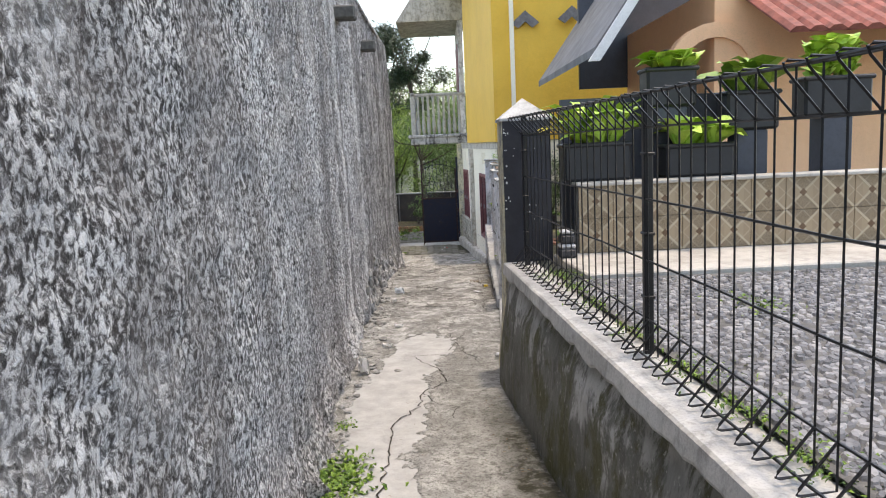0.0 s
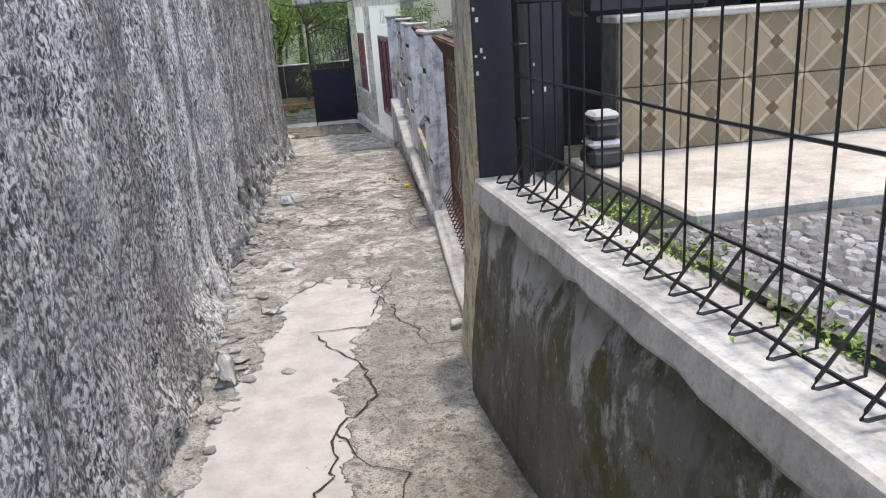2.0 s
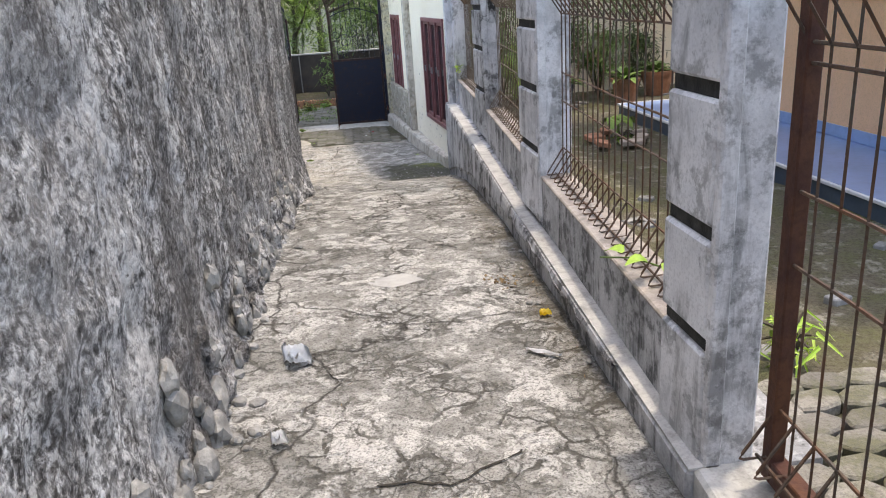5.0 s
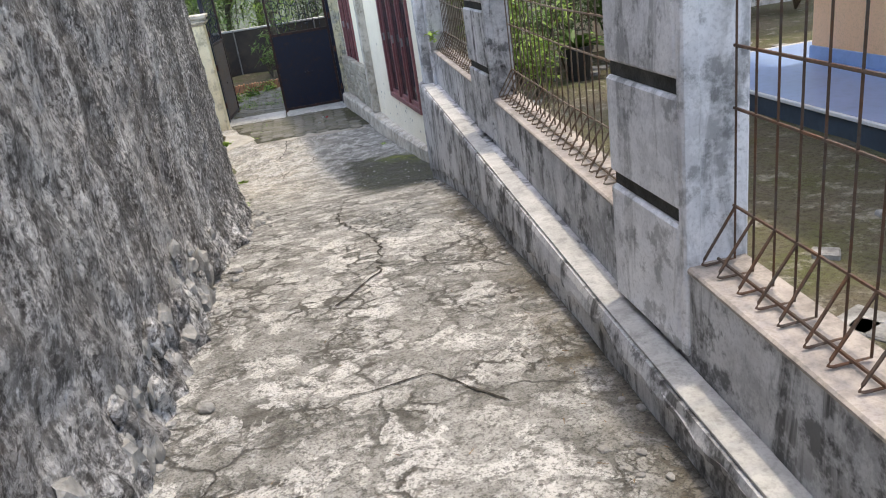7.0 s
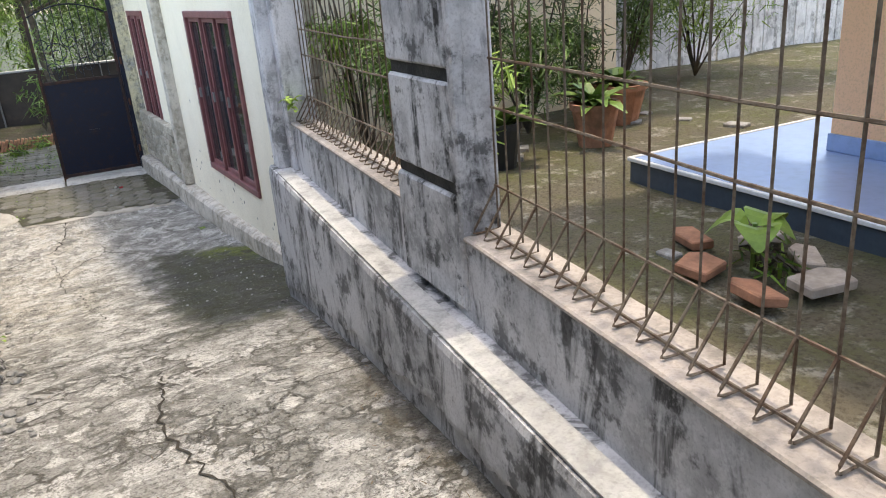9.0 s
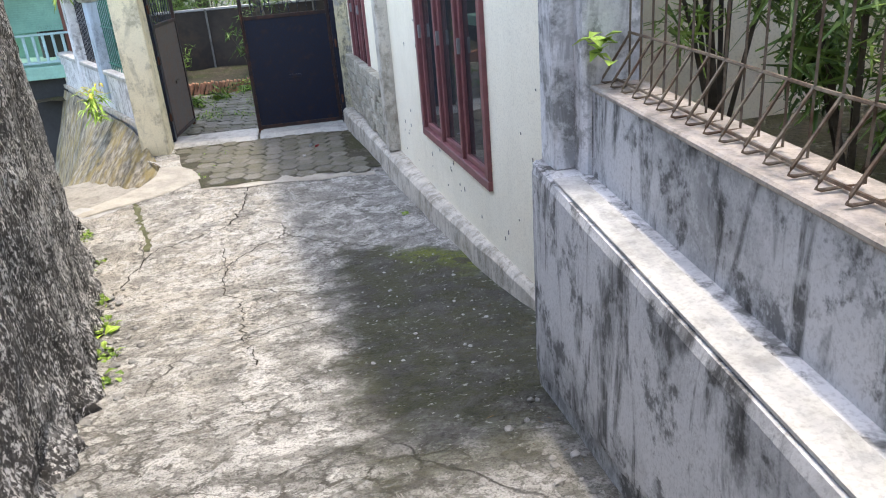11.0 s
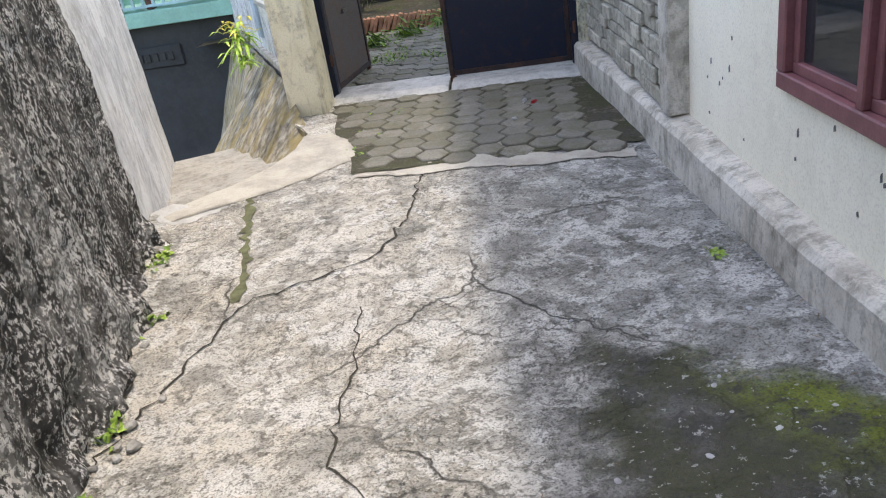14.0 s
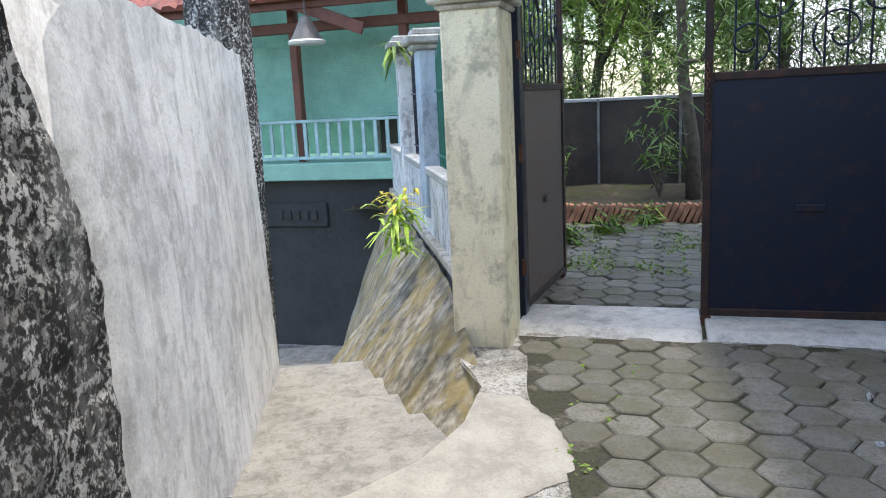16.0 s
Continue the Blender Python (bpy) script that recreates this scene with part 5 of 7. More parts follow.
def build_orange_house():
    t = thing("terrace", (3.4, 12, -.2), "blue tiled terrace with a white edge and dark riser", "terrace", kind="structure")
    part("slab", box((2.62, 8.6, -.24), (7, 14.56, -.075), 0), BLUE_DARK, t)
    part("tiles", box((2.64, 8.62, -.08), (7, 14.54, -.066), 0), BLUE, t)
    part("edge_strip", box((2.605, 8.58, -.085), (2.63, 14.575, -.062), .004), WHITE_TRIM, t)
    part("edge_strip", box((2.63, 14.55, -.085), (7, 14.575, -.062), .004), WHITE_TRIM, t)
    h = thing("orange_house", (4, 12, -.07), "apricot painted house behind the terrace with a barred window", "house", kind="structure")
    part("wall", box((3.47, 12.75, -.07), (8, 13.95, 3.4), 0), ORANGE, h)
    part("wall", box((3.47, 9.6, -.07), (8, 11.35, 3.4), 0), ORANGE, h)
    part("wall", box((3.47, 11.35, -.07), (8, 12.75, .98), 0), ORANGE, h)
    part("wall", box((3.47, 11.35, 2.3), (8, 12.75, 3.4), 0), ORANGE, h)
    part("skirting", box((3.455, 9.6, -.066), (3.47, 13.96, .03), .004), BLUE, h)
    win = part("window", box((3.44, 11.33, .96), (3.56, 12.77, 1.03), .006), WHITE_TRIM, h, "white barred window")
    for y in (11.33, 12.02, 12.70):
        part("stile", box((3.45, y, 1.03), (3.55, y + .07, 2.3), .005), WHITE_TRIM, win)
    for k in range(5):
        part("bar", box((3.46, 11.45 + .27 * k, 1.03), (3.475, 11.465 + .27 * k, 2.3)), WHITE_TRIM, win)
    for k in range(4):
        part("bar", box((3.458, 11.40, 1.12 + .14 * k), (3.472, 12.72, 1.135 + .14 * k)), WHITE_TRIM, win)
    # opaque board, coloured dark for the unlit interior behind the bars
    part("pane", box((3.58, 11.4, 1.0), (3.6, 12.7, 2.3)), ROOM_GLOOM, win)
    c = thing("porch_column", (3.0, 10.25, -.07), "slate-grey square porch column on the blue terrace", "column")
    part("shaft", box((2.93, 9.88, -.066), (3.22, 10.30, 2.7), .01), SLATE, c)
    part("base", box((2.90, 9.85, -.066), (3.25, 10.33, .02), .01), SLATE, c)
    a = thing("porch_arch", (3.3, 9.6, 2.2), "apricot plaster arch of the porch", "arch", kind="structure")
    pts = [(2.86 + .62 - .62 * math.cos(t), 2.35 + .62 * math.sin(t)) for t in (k * math.pi / 12 for k in range(13))]
    inner = [(2.86 + .62 - .44 * math.cos(t), 2.35 + .44 * math.sin(t)) for t in (k * math.pi / 12 for k in range(13))]
    part("arch", prism(pts + [(4.1, 2.0), (3.92, 2.0)] + inner[::-1] + [(3.04, 2.0), (2.86, 2.0)], 9.55, 9.75, "y"), ORANGE, a)
    r = thing("porch_roof", (3, 10, 3.2), "grey sheet porch roof with a white verge board", "roof", kind="structure")
    part("sheet", prism([(1.95, 2.62), (3.7, 5.1), (3.7, 5.2), (1.95, 2.72)], 9.4, 14.6, "y"), ROOF_GREY, r)
    part("verge_board", prism([(1.86, 2.55), (2.0, 2.55), (3.75, 5.08), (3.62, 5.08)], 9.36, 9.42, "y"), WHITE_TRIM, r)
    part("back_wall", box((2.6, 13.9, 2.5), (7, 14.0, 5), 0), SLATE, r)
    red = thing("tiled_roof", (5, 9, 2.8), "red clay tiled roof of the porch", "roof", kind="structure")
    tile = mesh_of(prism([(-.11, 0), (-.06, .045), (.02, .05), (.08, .015), (.11, 0), (.11, -.02), (-.11, -.02)], -.17, .17, "y"), "tile", ROOF_RED)
    for i in range(15):
        for j in range(5):
            ob = piece("tile", tile, (3.85 + .2 * i, 8.3 + .29 * j, 2.72 + .135 * j), red)
            ob.rotation_euler = (math.atan2(.135, .29), 0, 0)


build_ground()
build_floor()
build_left_wall()
build_white_wall()
build_stairs()
build_low_wall()
build_lower_walls()
build_pillars()
build_fences()
build_courts()
W0A, W0B, PIL = 5.48, 6.58, 4.20
build_house()
build_orange_house()


# ---- the end of the path: gate, yard, stairs side ----
def scroll(cx, cz, r, turns, start, flip, y, bm, thick=.007):
    pts = []
    for k in range(22):
        f = k / 21
        a = start + flip * f * turns * math.tau
        q = r * (1 - .82 * f)
        pts.append((cx + q * math.cos(a), y, cz + q * math.sin(a)))
    tube(pts, thick, 5, bm)


def gate_leaf(name, m, width, sheet_mat, label):
    """A steel leaf 1.41 m high with open ironwork above; local x along the leaf, z up from its foot."""
    g = thing(name, m.translation, label, "gate", "leaves of the steel gate")
    f = .045
    for lo, hi in (((0, -.02, 0), (f, .02, 2.45)), ((width - f, -.02, 0), (width, .02, 2.30)), ((f, -.02, 0), (width - f, .02, f)), ((f, -.02, 1.36), (width - f, .02, 1.36 + f))):
        part("frame_bar", box(lo, hi, .004, m=m), GATE_FRAME, g)
    part("sheet", box((f, -.006, f), (width - f, .006, 1.36), 0, m=m), sheet_mat, g, "rust-marked steel sheet")
    n = 9
    for k in range(1, n):
        x = f + (width - 2 * f) * k / n
        top = 2.40 + .12 * math.sin(math.pi * k / n)
        part("bar", tube([m @ Vector((x, 0, 1.40)), m @ Vector((x, 0, top))], .0065, 5), GATE_BLACK, g)
        part("spike", tube([m @ Vector((x, 0, top)), m @ Vector((x, 0, top + .03)), m @ Vector((x, 0, top + .10))], [.006, .016, .001], 5), GATE_BLACK, g)
    arch = [m @ Vector((f + (width - 2 * f) * k / 12, 0, 2.30 + .14 * math.sin(math.pi * k / 12))) for k in range(13)]
    part("arch_bar", tube(arch, .010, 5), GATE_BLACK, g)
    for cx, cz, r, t, s, fl in ((.20, 1.56, .13, 1.3, -1.2, 1), (.30, 1.78, .16, 1.4, 2.6, -1), (.62, 1.58, .15, 1.3, 4.0, -1), (.80, 1.76, .13, 1.3, .6, 1), (.48, 1.95, .15, 1.2, 1.2, 1), (.14, 1.90, .10, 1.2, 3.0, -1)):
        bm = bmesh.new()
        scroll(cx * width, cz, r, t, s, fl, -.012, bm)
        bm.transform(m)
        part("scroll", bm, GATE_BLACK, g)
    part("wheel", tube([m @ Vector((width - .03 if name == "gate_leaf_open" else .03, -.012, -.03)), m @ Vector((width - .03 if name == "gate_leaf_open" else .03, .022, -.03))], .034, 12), RUST_RED, g, "small rusty wheel")
    part("latch", box((width * .5 - .06, -.032, .62), (width * .5 + .10, -.018, .66), .004, m=m), sheet_mat, g)
    return g


def build_gate():
    shut = gate_leaf("gate_leaf", Matrix.Translation((-.60, 23.60, -1.445)), 1.10, GATE_BLACK, "closed black steel gate leaf with scrolled ironwork on top")
    chain = bmesh.new()
    for k in range(13):
        z = .0 - .028 * k
        ring = [(-.585 + (.010 * math.cos(t) if k % 2 else 0), 23.565 + (0 if k % 2 else .010 * math.cos(t)), z + .017 * math.sin(t)) for t in (j * math.tau / 8 for j in range(8))]
        tube(ring, .0035, 4, chain, True)
    part("chain", chain, RUST_RED, shut, "hanging rusty chain")
    turn = math.atan2(24.67 - 23.62, -1.545 + 1.66)
    gate_leaf("gate_leaf_open", Matrix.Translation((-1.655, 23.62, -1.445)) @ Matrix.Rotation(turn, 4, "Z"), 1.07, GATE_BROWN, "open brownish steel gate leaf with iron bars on top")
    for x0, x1, nm in ((-1.70, -1.635, "hinge"), (.50, .56, "stop")):
        p = thing("gate_post", (x0, 23.6, -1.5), "black steel post of the gate", "gate post", "gate posts")
        part("post", box((x0, 23.52, -1.5), (x1, 23.64, 1.2), .006), GATE_BLACK, p)
        for z in (-1.2, -.5, .1):
            part("hinge", tube([(x0 + .03 if nm == "stop" else x1, 23.515, z), (x0 + .03 if nm == "stop" else x1, 23.515, z + .10)], .014, 8), RUST_RED, p)
    for x0, x1 in ((-1.66, -.60), (-.575, .56)):
        bm = prism([(23.16, -1.56), (23.26, -1.500), (23.36, -1.462), (23.80, -1.462), (23.80, -1.60)], x0, x1, "x", .008)
        tagged(part("threshold", bm, COPING_MAT, None, "pale cement gate threshold"), category="threshold", kind="structure")
    # cream gate pillar
    g = thing("gate_pillar", (-1.79, 23.16, -1.5), "stained cream gate pillar with a moulded cap", "pillar")
    part("shaft", box((-1.955, 22.99, -1.62), (-1.635, 23.34, .345), .012), CREAM_DIRTY, g)
    for o, a, b in ((.02, .345, .375), (.055, .375, .42), (.03, .42, .455), (.07, .455, .52)):
        part("moulding", box((-1.955 - o, 22.99 - o, a), (-1.635 + o, 23.34 + o, b), .012), PLINTH_MAT, g)
    part("house_pier", box((.56, 23.50, -1.5), (.76, 23.72, 1.6), .01), OLD_YELLOW, thing("gate_pier", (.66, 23.6, -1.5), "beige plaster pier between gate and house", "pier"))


def hexagons():
    pts = [(.122 * math.cos(k * math.tau / 6), .122 * math.sin(k * math.tau / 6)) for k in range(6)]
    me = []
    for k in range(7):
        wear = random.Random(60 + k)
        me.append(mesh_of(prism([(a * f, b * f) for (a, b), f in ((q, .955 + wear.uniform(-.05, .012)) for q in pts)], -.05, .013, "z", .007), "hex_paver", PAVER))
    r5 = random.Random(21)
    near = thing("hex_paving", (-.2, 22.3, -1.5), "mossy hexagonal concrete pavers before the gate", "paving", kind="structure")
    far = thing("hex_paving", (-.8, 25.5, -1.5), "grassy hexagonal concrete pavers of the yard", "paving", kind="structure")
    for j in range(-2, 29):
        for i in range(-16, 15):
            x, y = -.2 + .183 * i, 21.2 + .2113 * j + (.1057 if i % 2 else 0)
            if y < 23.16:
                lim = -1.02 - .36 * max(0, y - 21.6) + .03 * math.sin(y * 7)
                ok = lim < x < right_x(y) - .32 and y > 21.34 - .12 * (x + .7)
                top = near
            else:
                ok = max(-2.9, -1.55 - .46 * (y - 23.3)) < x < 2.2 and 23.85 < y < 27.1
                top = far
            if ok:
                piece("hex_paver", r5.choice(me), (x + r5.uniform(-.004, .004), y + r5.uniform(-.004, .004), ground_z(x, y) + .008 + r5.uniform(-.006, .004)), top, r5.uniform(-.04, .04))
    def bed_left(v):
        return -1.08 - .56 * v + .03 * math.sin(v * 9)
    bed = sheet(30, 30, lambda u, v: (bed_left(v) + u * (right_x(21.24 + v * 1.96) - .04 - bed_left(v)), 21.24 + v * 1.96, ground_z(bed_left(v) + u * (right_x(21.24 + v * 1.96) - .04 - bed_left(v)), 21.24 + v * 1.96) + .010 + rough3(u * 9, v * 9, 0, 4, .006)))
    tagged(part("paving_bed", bed, JOINT, None, "mossy earth between the pavers", True), category="joints", kind="structure")
    def yard(u, v):
        x, y = -5 + u * 12, 23.3 + v * 14
        if x < -1.9 - .46 * (y - 23.3):
            x = -1.9 - .46 * (y - 23.3)
        return x, y, -1.505 + rough3(x, y, 0, 1.5, .012)
    tagged(part("ground_gate_yard", sheet(60, 60, yard), SOIL, None, "grassy leafy yard ground behind the gate", True), category="yard", kind="structure")
    # band of pale cement along the pavers, and the smooth lobe of cement that runs out to the stairs
    band = sheet(60, 4, lambda u, v: (-1.05 + u * 1.72, 21.16 - .15 * u + v * (.17 + .05 * math.sin(u * 31)) + .02 * math.sin(u * 17) + rough3(u * 9, v, 0, 3, .03), floor_z(-1.05 + u * 1.72, 21.16 - .15 * u + v * .17) + .008))
    tagged(part("cement_band", band, LOBE_MAT, None, "pale cement band before the pavers", True), category="cement band", kind="structure")

    def lobe(u, v):
        y = 20.80 + v * 1.50
        a = lerp(STAIR_EDGE, y) + .004
        b = lerp([(20.80, -2.10), (20.95, -1.80), (21.12, -1.55), (21.32, -1.36), (21.62, -1.10), (21.80, -1.15), (22.05, -1.26), (22.30, -1.44)], y)
        b += rough3(0, y, 1, 3, .03) + rough3(0, y, 4, 11, .03) + rough3(0, y, 7, 30, .012)
        x = a + (max(b, a + .05) - a) * u
        lip = min(1, (1 - u) / .05, v / .02, (1 - v) / .03)
        return x, y, floor_z(x, y) + .004 + .014 * max(lip, 0)
    tagged(part("cement_lobe", sheet(30, 90, lobe), LOBE_MAT, None, "smooth pale cement skin with a broken edge above the stairs", True), category="cement patch", kind="structure")


def build_side_fence():
    f = Vector((-.42, .907)).normalized()
    p0 = Vector((-1.95, 23.25))
    pts = [p0 + f * s for s in (0, 1.6, 3.2, 4.8)]
    m = Matrix(((f.x, -f.y, 0, p0.x), (f.y, f.x, 0, p0.y), (0, 0, 1, 0), (0, 0, 0, 1)))
    bm = box((0, -.16, -1.55), (4.8, 0, -.66), .012, m=m)
    tagged(part("wall_side", bm, PALE_PLASTER, None, "pale weathered low wall above the stairs"), category="low wall", kind="structure")
    tagged(part("trim_side_ledge", box((0, -.02, -1.20), (4.8, .05, -1.13), .01, m=m), PLINTH_MAT, None, "cement ledge on the low wall"), category="ledge", kind="structure")
    tagged(part("trim_side_coping", box((0, -.19, -.66), (4.8, .03, -.60), .01, m=m), COPING_MAT, None, "cement coping of the low wall"), category="coping", kind="structure")
    for s, mat, top, lab in ((1.50, BLUE_PILLAR, .36, "pale blue plaster fence pillar with a moulded cap"), (3.05, PALE_PLASTER, .44, "mossy grey fence pillar with a fern on its cap")):
        at = m @ Vector((s, -.1, -.6))
        p = thing("fence_pillar", at, lab, "pillar", "pillars above the stairs")
        part("shaft", box((s - .13, -.22, -1.0), (s + .13, .035, top - .10), .012, m=m), mat, p)
        for o, a, b in ((.03, top - .10, top - .06), (.07, top - .06, top), (.02, top, top + .05)):
            part("moulding", box((s - .13 - o, -.22 - o, a), (s + .13 + o, .05 + o, b), .012, m=m), COPING_MAT, p)
    for a, b, mat in ((.0, 1.37, GREEN_IRON), (1.63, 2.92, GATE_BLACK)):
        g = thing("iron_grille", m @ Vector((a, -.08, -.6)), "pointed iron grille between fence pillars", "grille", "iron grilles")
        k = 0
        x = a + .06
        while x < b - .03:
            top = .12 + .22 * math.sin(math.pi * (x - a) / (b - a))
            part("bar", tube([m @ Vector((x, -.08, -.62)), m @ Vector((x, -.08, top)), m @ Vector((x, -.08, top + .09))], [.008, .008, .001], 5), mat, g)
            x += .10
        for z in (-.52, -.05):
            part("rail", tube([m @ Vector((a, -.08, z)), m @ Vector((b, -.08, z))], .009, 5), mat, g)
    # battered retaining wall below, with run-down streaks
    out = Vector((-f.y, f.x)) * .055
    top = [Vector((*(p0 + f * s + out), z)) for s, z in ((-1.5, -1.75), (-.75, -1.56), (-.05, -1.30), (.6, -1.22), (1.2, -1.22), (1.8, -1.22), (2.4, -1.22), (3.2, -1.22), (4.8, -1.22))]
    low = [Vector(q) for q in ((-1.50, 21.30, -2.1), (-1.84, 21.75, -2.1), (-2.30, 22.35, -2.15), (-2.72, 23.0, -2.2), (-3.18, 23.6, -2.3), (-3.6, 24.1, -2.5), (-3.9, 24.7, -3.2), (-4.1, 25.4, -3.6), (-4.8, 27.0, -3.7))]
    n = 8

    def place(u, v):
        k = min(int(u * n), n - 1)
        w = u * n - k
        a, b = top[k].lerp(top[k + 1], w), low[k].lerp(low[k + 1], w)
        p = b.lerp(a, v ** .85)
        return p.x + rough3(p.x, p.y, p.z * .3, 5, .02), p.y + rough3(p.y, p.x, p.z * .3, 5, .02), p.z
    tagged(part("wall_retaining", sheet(56, 14, place), STREAKED, None, "battered retaining wall streaked yellow and black", True), category="retaining wall", kind="structure")


def build_green_house():
    h = thing("green_house", (-5, 28, -1), "mint green timber house over a dark basement", "house")
    part("basement", box((-9, 27.62, -3.6), (-2.9, 30, -1.0), 0), DARK_PLASTER, h, "dark painted basement wall")
    part("slab", box((-9, 27.45, -1.01), (-2.9, 30, -.80), .01), MINT, h, "mint painted floor slab edge")
    part("vent", box((-5.75, 27.585, -1.62), (-4.85, 27.625, -1.30), .02), DARK_PLASTER, h, "bricked-up vent")
    for k in range(5):
        part("vent_block", box((-5.55 + .12 * k, 27.565, -1.52), (-5.47 + .12 * k, 27.60, -1.40), .006), ROCK_BLACK, h)
    part("skirting", box((-9, 27.58, -3.42), (-3.2, 27.63, -3.2), .01), SMOKE, h)
    part("back_wall", box((-9, 29.3, -.8), (-2.9, 29.4, 1.5), 0), BLIND, h)
    k = 0
    z = -.26
    slat = mesh_of(box((-1.9, -.006, -.017), (1.9, .006, .017), .002), "blind_slat", BLIND)
    while z < .66:
        piece("blind_slat", slat, (-5.6, 28.12, z), h)
        z += .036
    for x in (-7.3, -5.22, -3.78):
        part("timber_post", box((x - .05, 27.75, -.80), (x + .05, 27.87, 1.1), .008), RED_WOOD, h)
    part("beam", box((-9, 27.72, .78), (-3.1, 27.86, .90), .008), RED_WOOD, h)
    part("fascia", box((-9, 27.3, 1.0), (-3.1, 27.36, 1.14), .008), RED_WOOD, h)
    part("gable_board", box((-1.6, -.02, -.07), (1.6, .02, .07), .006, m=Matrix.Translation((-5.6, 27.35, 1.32)) @ Matrix.Rotation(.38, 4, "Y")), RED_WOOD, h)
    rail = mesh_of(box((-.022, -.012, -.24), (.022, .012, .24), .003), "rail_slat", PALE_BLUE)
    for i in range(26):
        piece("rail_slat", rail, (-7.4 + .155 * i, 27.60, -.53), h)
    for z in (-.31, -.76):
        part("hand_rail", box((-7.6, 27.57, z), (-3.35, 27.63, z + .035), .004), PALE_BLUE, h)
    lamp = thing("lantern", (-4.75, 27.3, .75), "white hanging metal lamp under the eaves", "lamp")
    part("shade", lathe([(.05, .28), (.17, .05), (.20, 0), (.19, -.01)][::-1], (-4.78, 27.25, .62), 14), SMOKE, lamp)
    part("rim", lathe([(.21, -.03), (.22, 0), (.20, .02)], (-4.78, 27.25, .62), 16), WHITE_TRIM, lamp, "white rim")
    part("rod", tube([(-4.78, 27.25, .88), (-4.78, 27.25, 1.25)], .012, 6), SMOKE, lamp)
    roof = thing("clay_roof", (-4, 28, 1.2), "red clay tiled roof of the mint house", "roof", kind="structure")
    tile = mesh_of(prism([(-.12, 0), (-.07, .05), (.02, .055), (.09, .015), (.12, 0), (.12, -.02), (-.12, -.02)], -.18, .18, "y"), "tile", ROOF_RED)
    for i in range(26):
        for j in range(5):
            ob = piece("tile", tile, (-8.0 + .21 * i, 27.35 + .29 * j, 1.19 + .16 * j), roof)
            ob.rotation_euler = (math.atan2(.16, .29), 0, 0)


build_gate()
hexagons()
build_side_fence()
build_green_house()


# ---- behind the gate and far trees ----
def tree(at, height, crown, count, mat, label, lean=(0, 0), size=.16, thin=.07, category="tree"):
    r = random.Random(int(abs(at[0] * 91 + at[1] * 37)))
    t = thing("tree", at, label, category, "trees behind the gate")
    x, y, z = at
    trunk = [(x + lean[0] * f + r.uniform(-.05, .05), y + lean[1] * f, z + height * .75 * f) for f in (0, .2, .4, .6, .8, 1)]
    part("trunk", tube(trunk, [thin * (1 - .12 * k) for k in range(6)], 8), BARK, t, smooth=True)
    spots = []
    for k in range(9):
        f = r.uniform(.35, 1)
        b = Vector(trunk[0]).lerp(Vector(trunk[-1]), f)
        a = r.uniform(0, math.tau)
        e = b + Vector((math.cos(a) * crown * r.uniform(.5, 1), math.sin(a) * crown * r.uniform(.5, 1), height * r.uniform(.08, .3)))
        mid = b.lerp(e, .5) + Vector((0, 0, -.05 * height * r.random()))
        part("limb", tube([b, mid, e], [thin * .45, thin * .3, thin * .12], 5), BARK, t)
        spots += [(*e, crown * r.uniform(.3, .55)), (*mid, crown * r.uniform(.2, .4))]
    spots.append((trunk[-1][0], trunk[-1][1], trunk[-1][2] + crown * .3, crown * .6))
    part("crown", foliage(r, spots, count, size, 1.0, (1, 1, .75)), mat, t)


def shrub(name, at, radius, height, count, mat, label, size=.09, category="shrub", group="shrubs"):
    r = random.Random(int(abs(at[0] * 131 + at[1] * 17)))
    t = thing(name, at, label, category, group)
    spots = []
    for k in range(7):
        a = r.uniform(0, math.tau)
        e = Vector(at) + Vector((math.cos(a) * radius * r.uniform(.2, .9), math.sin(a) * radius * r.uniform(.2, .9), height * r.uniform(.35, .95)))
        part("stem", tube([at, Vector(at).lerp(e, .5) + Vector((0, 0, .06)), e], [.014, .010, .004], 4), BARK, t)
        spots += [(*e, radius * .5), (*Vector(at).lerp(e, .6), radius * .35)]
    part("leaves", foliage(r, spots, count, size, 1.0, (1, 1, .9)), mat, t)


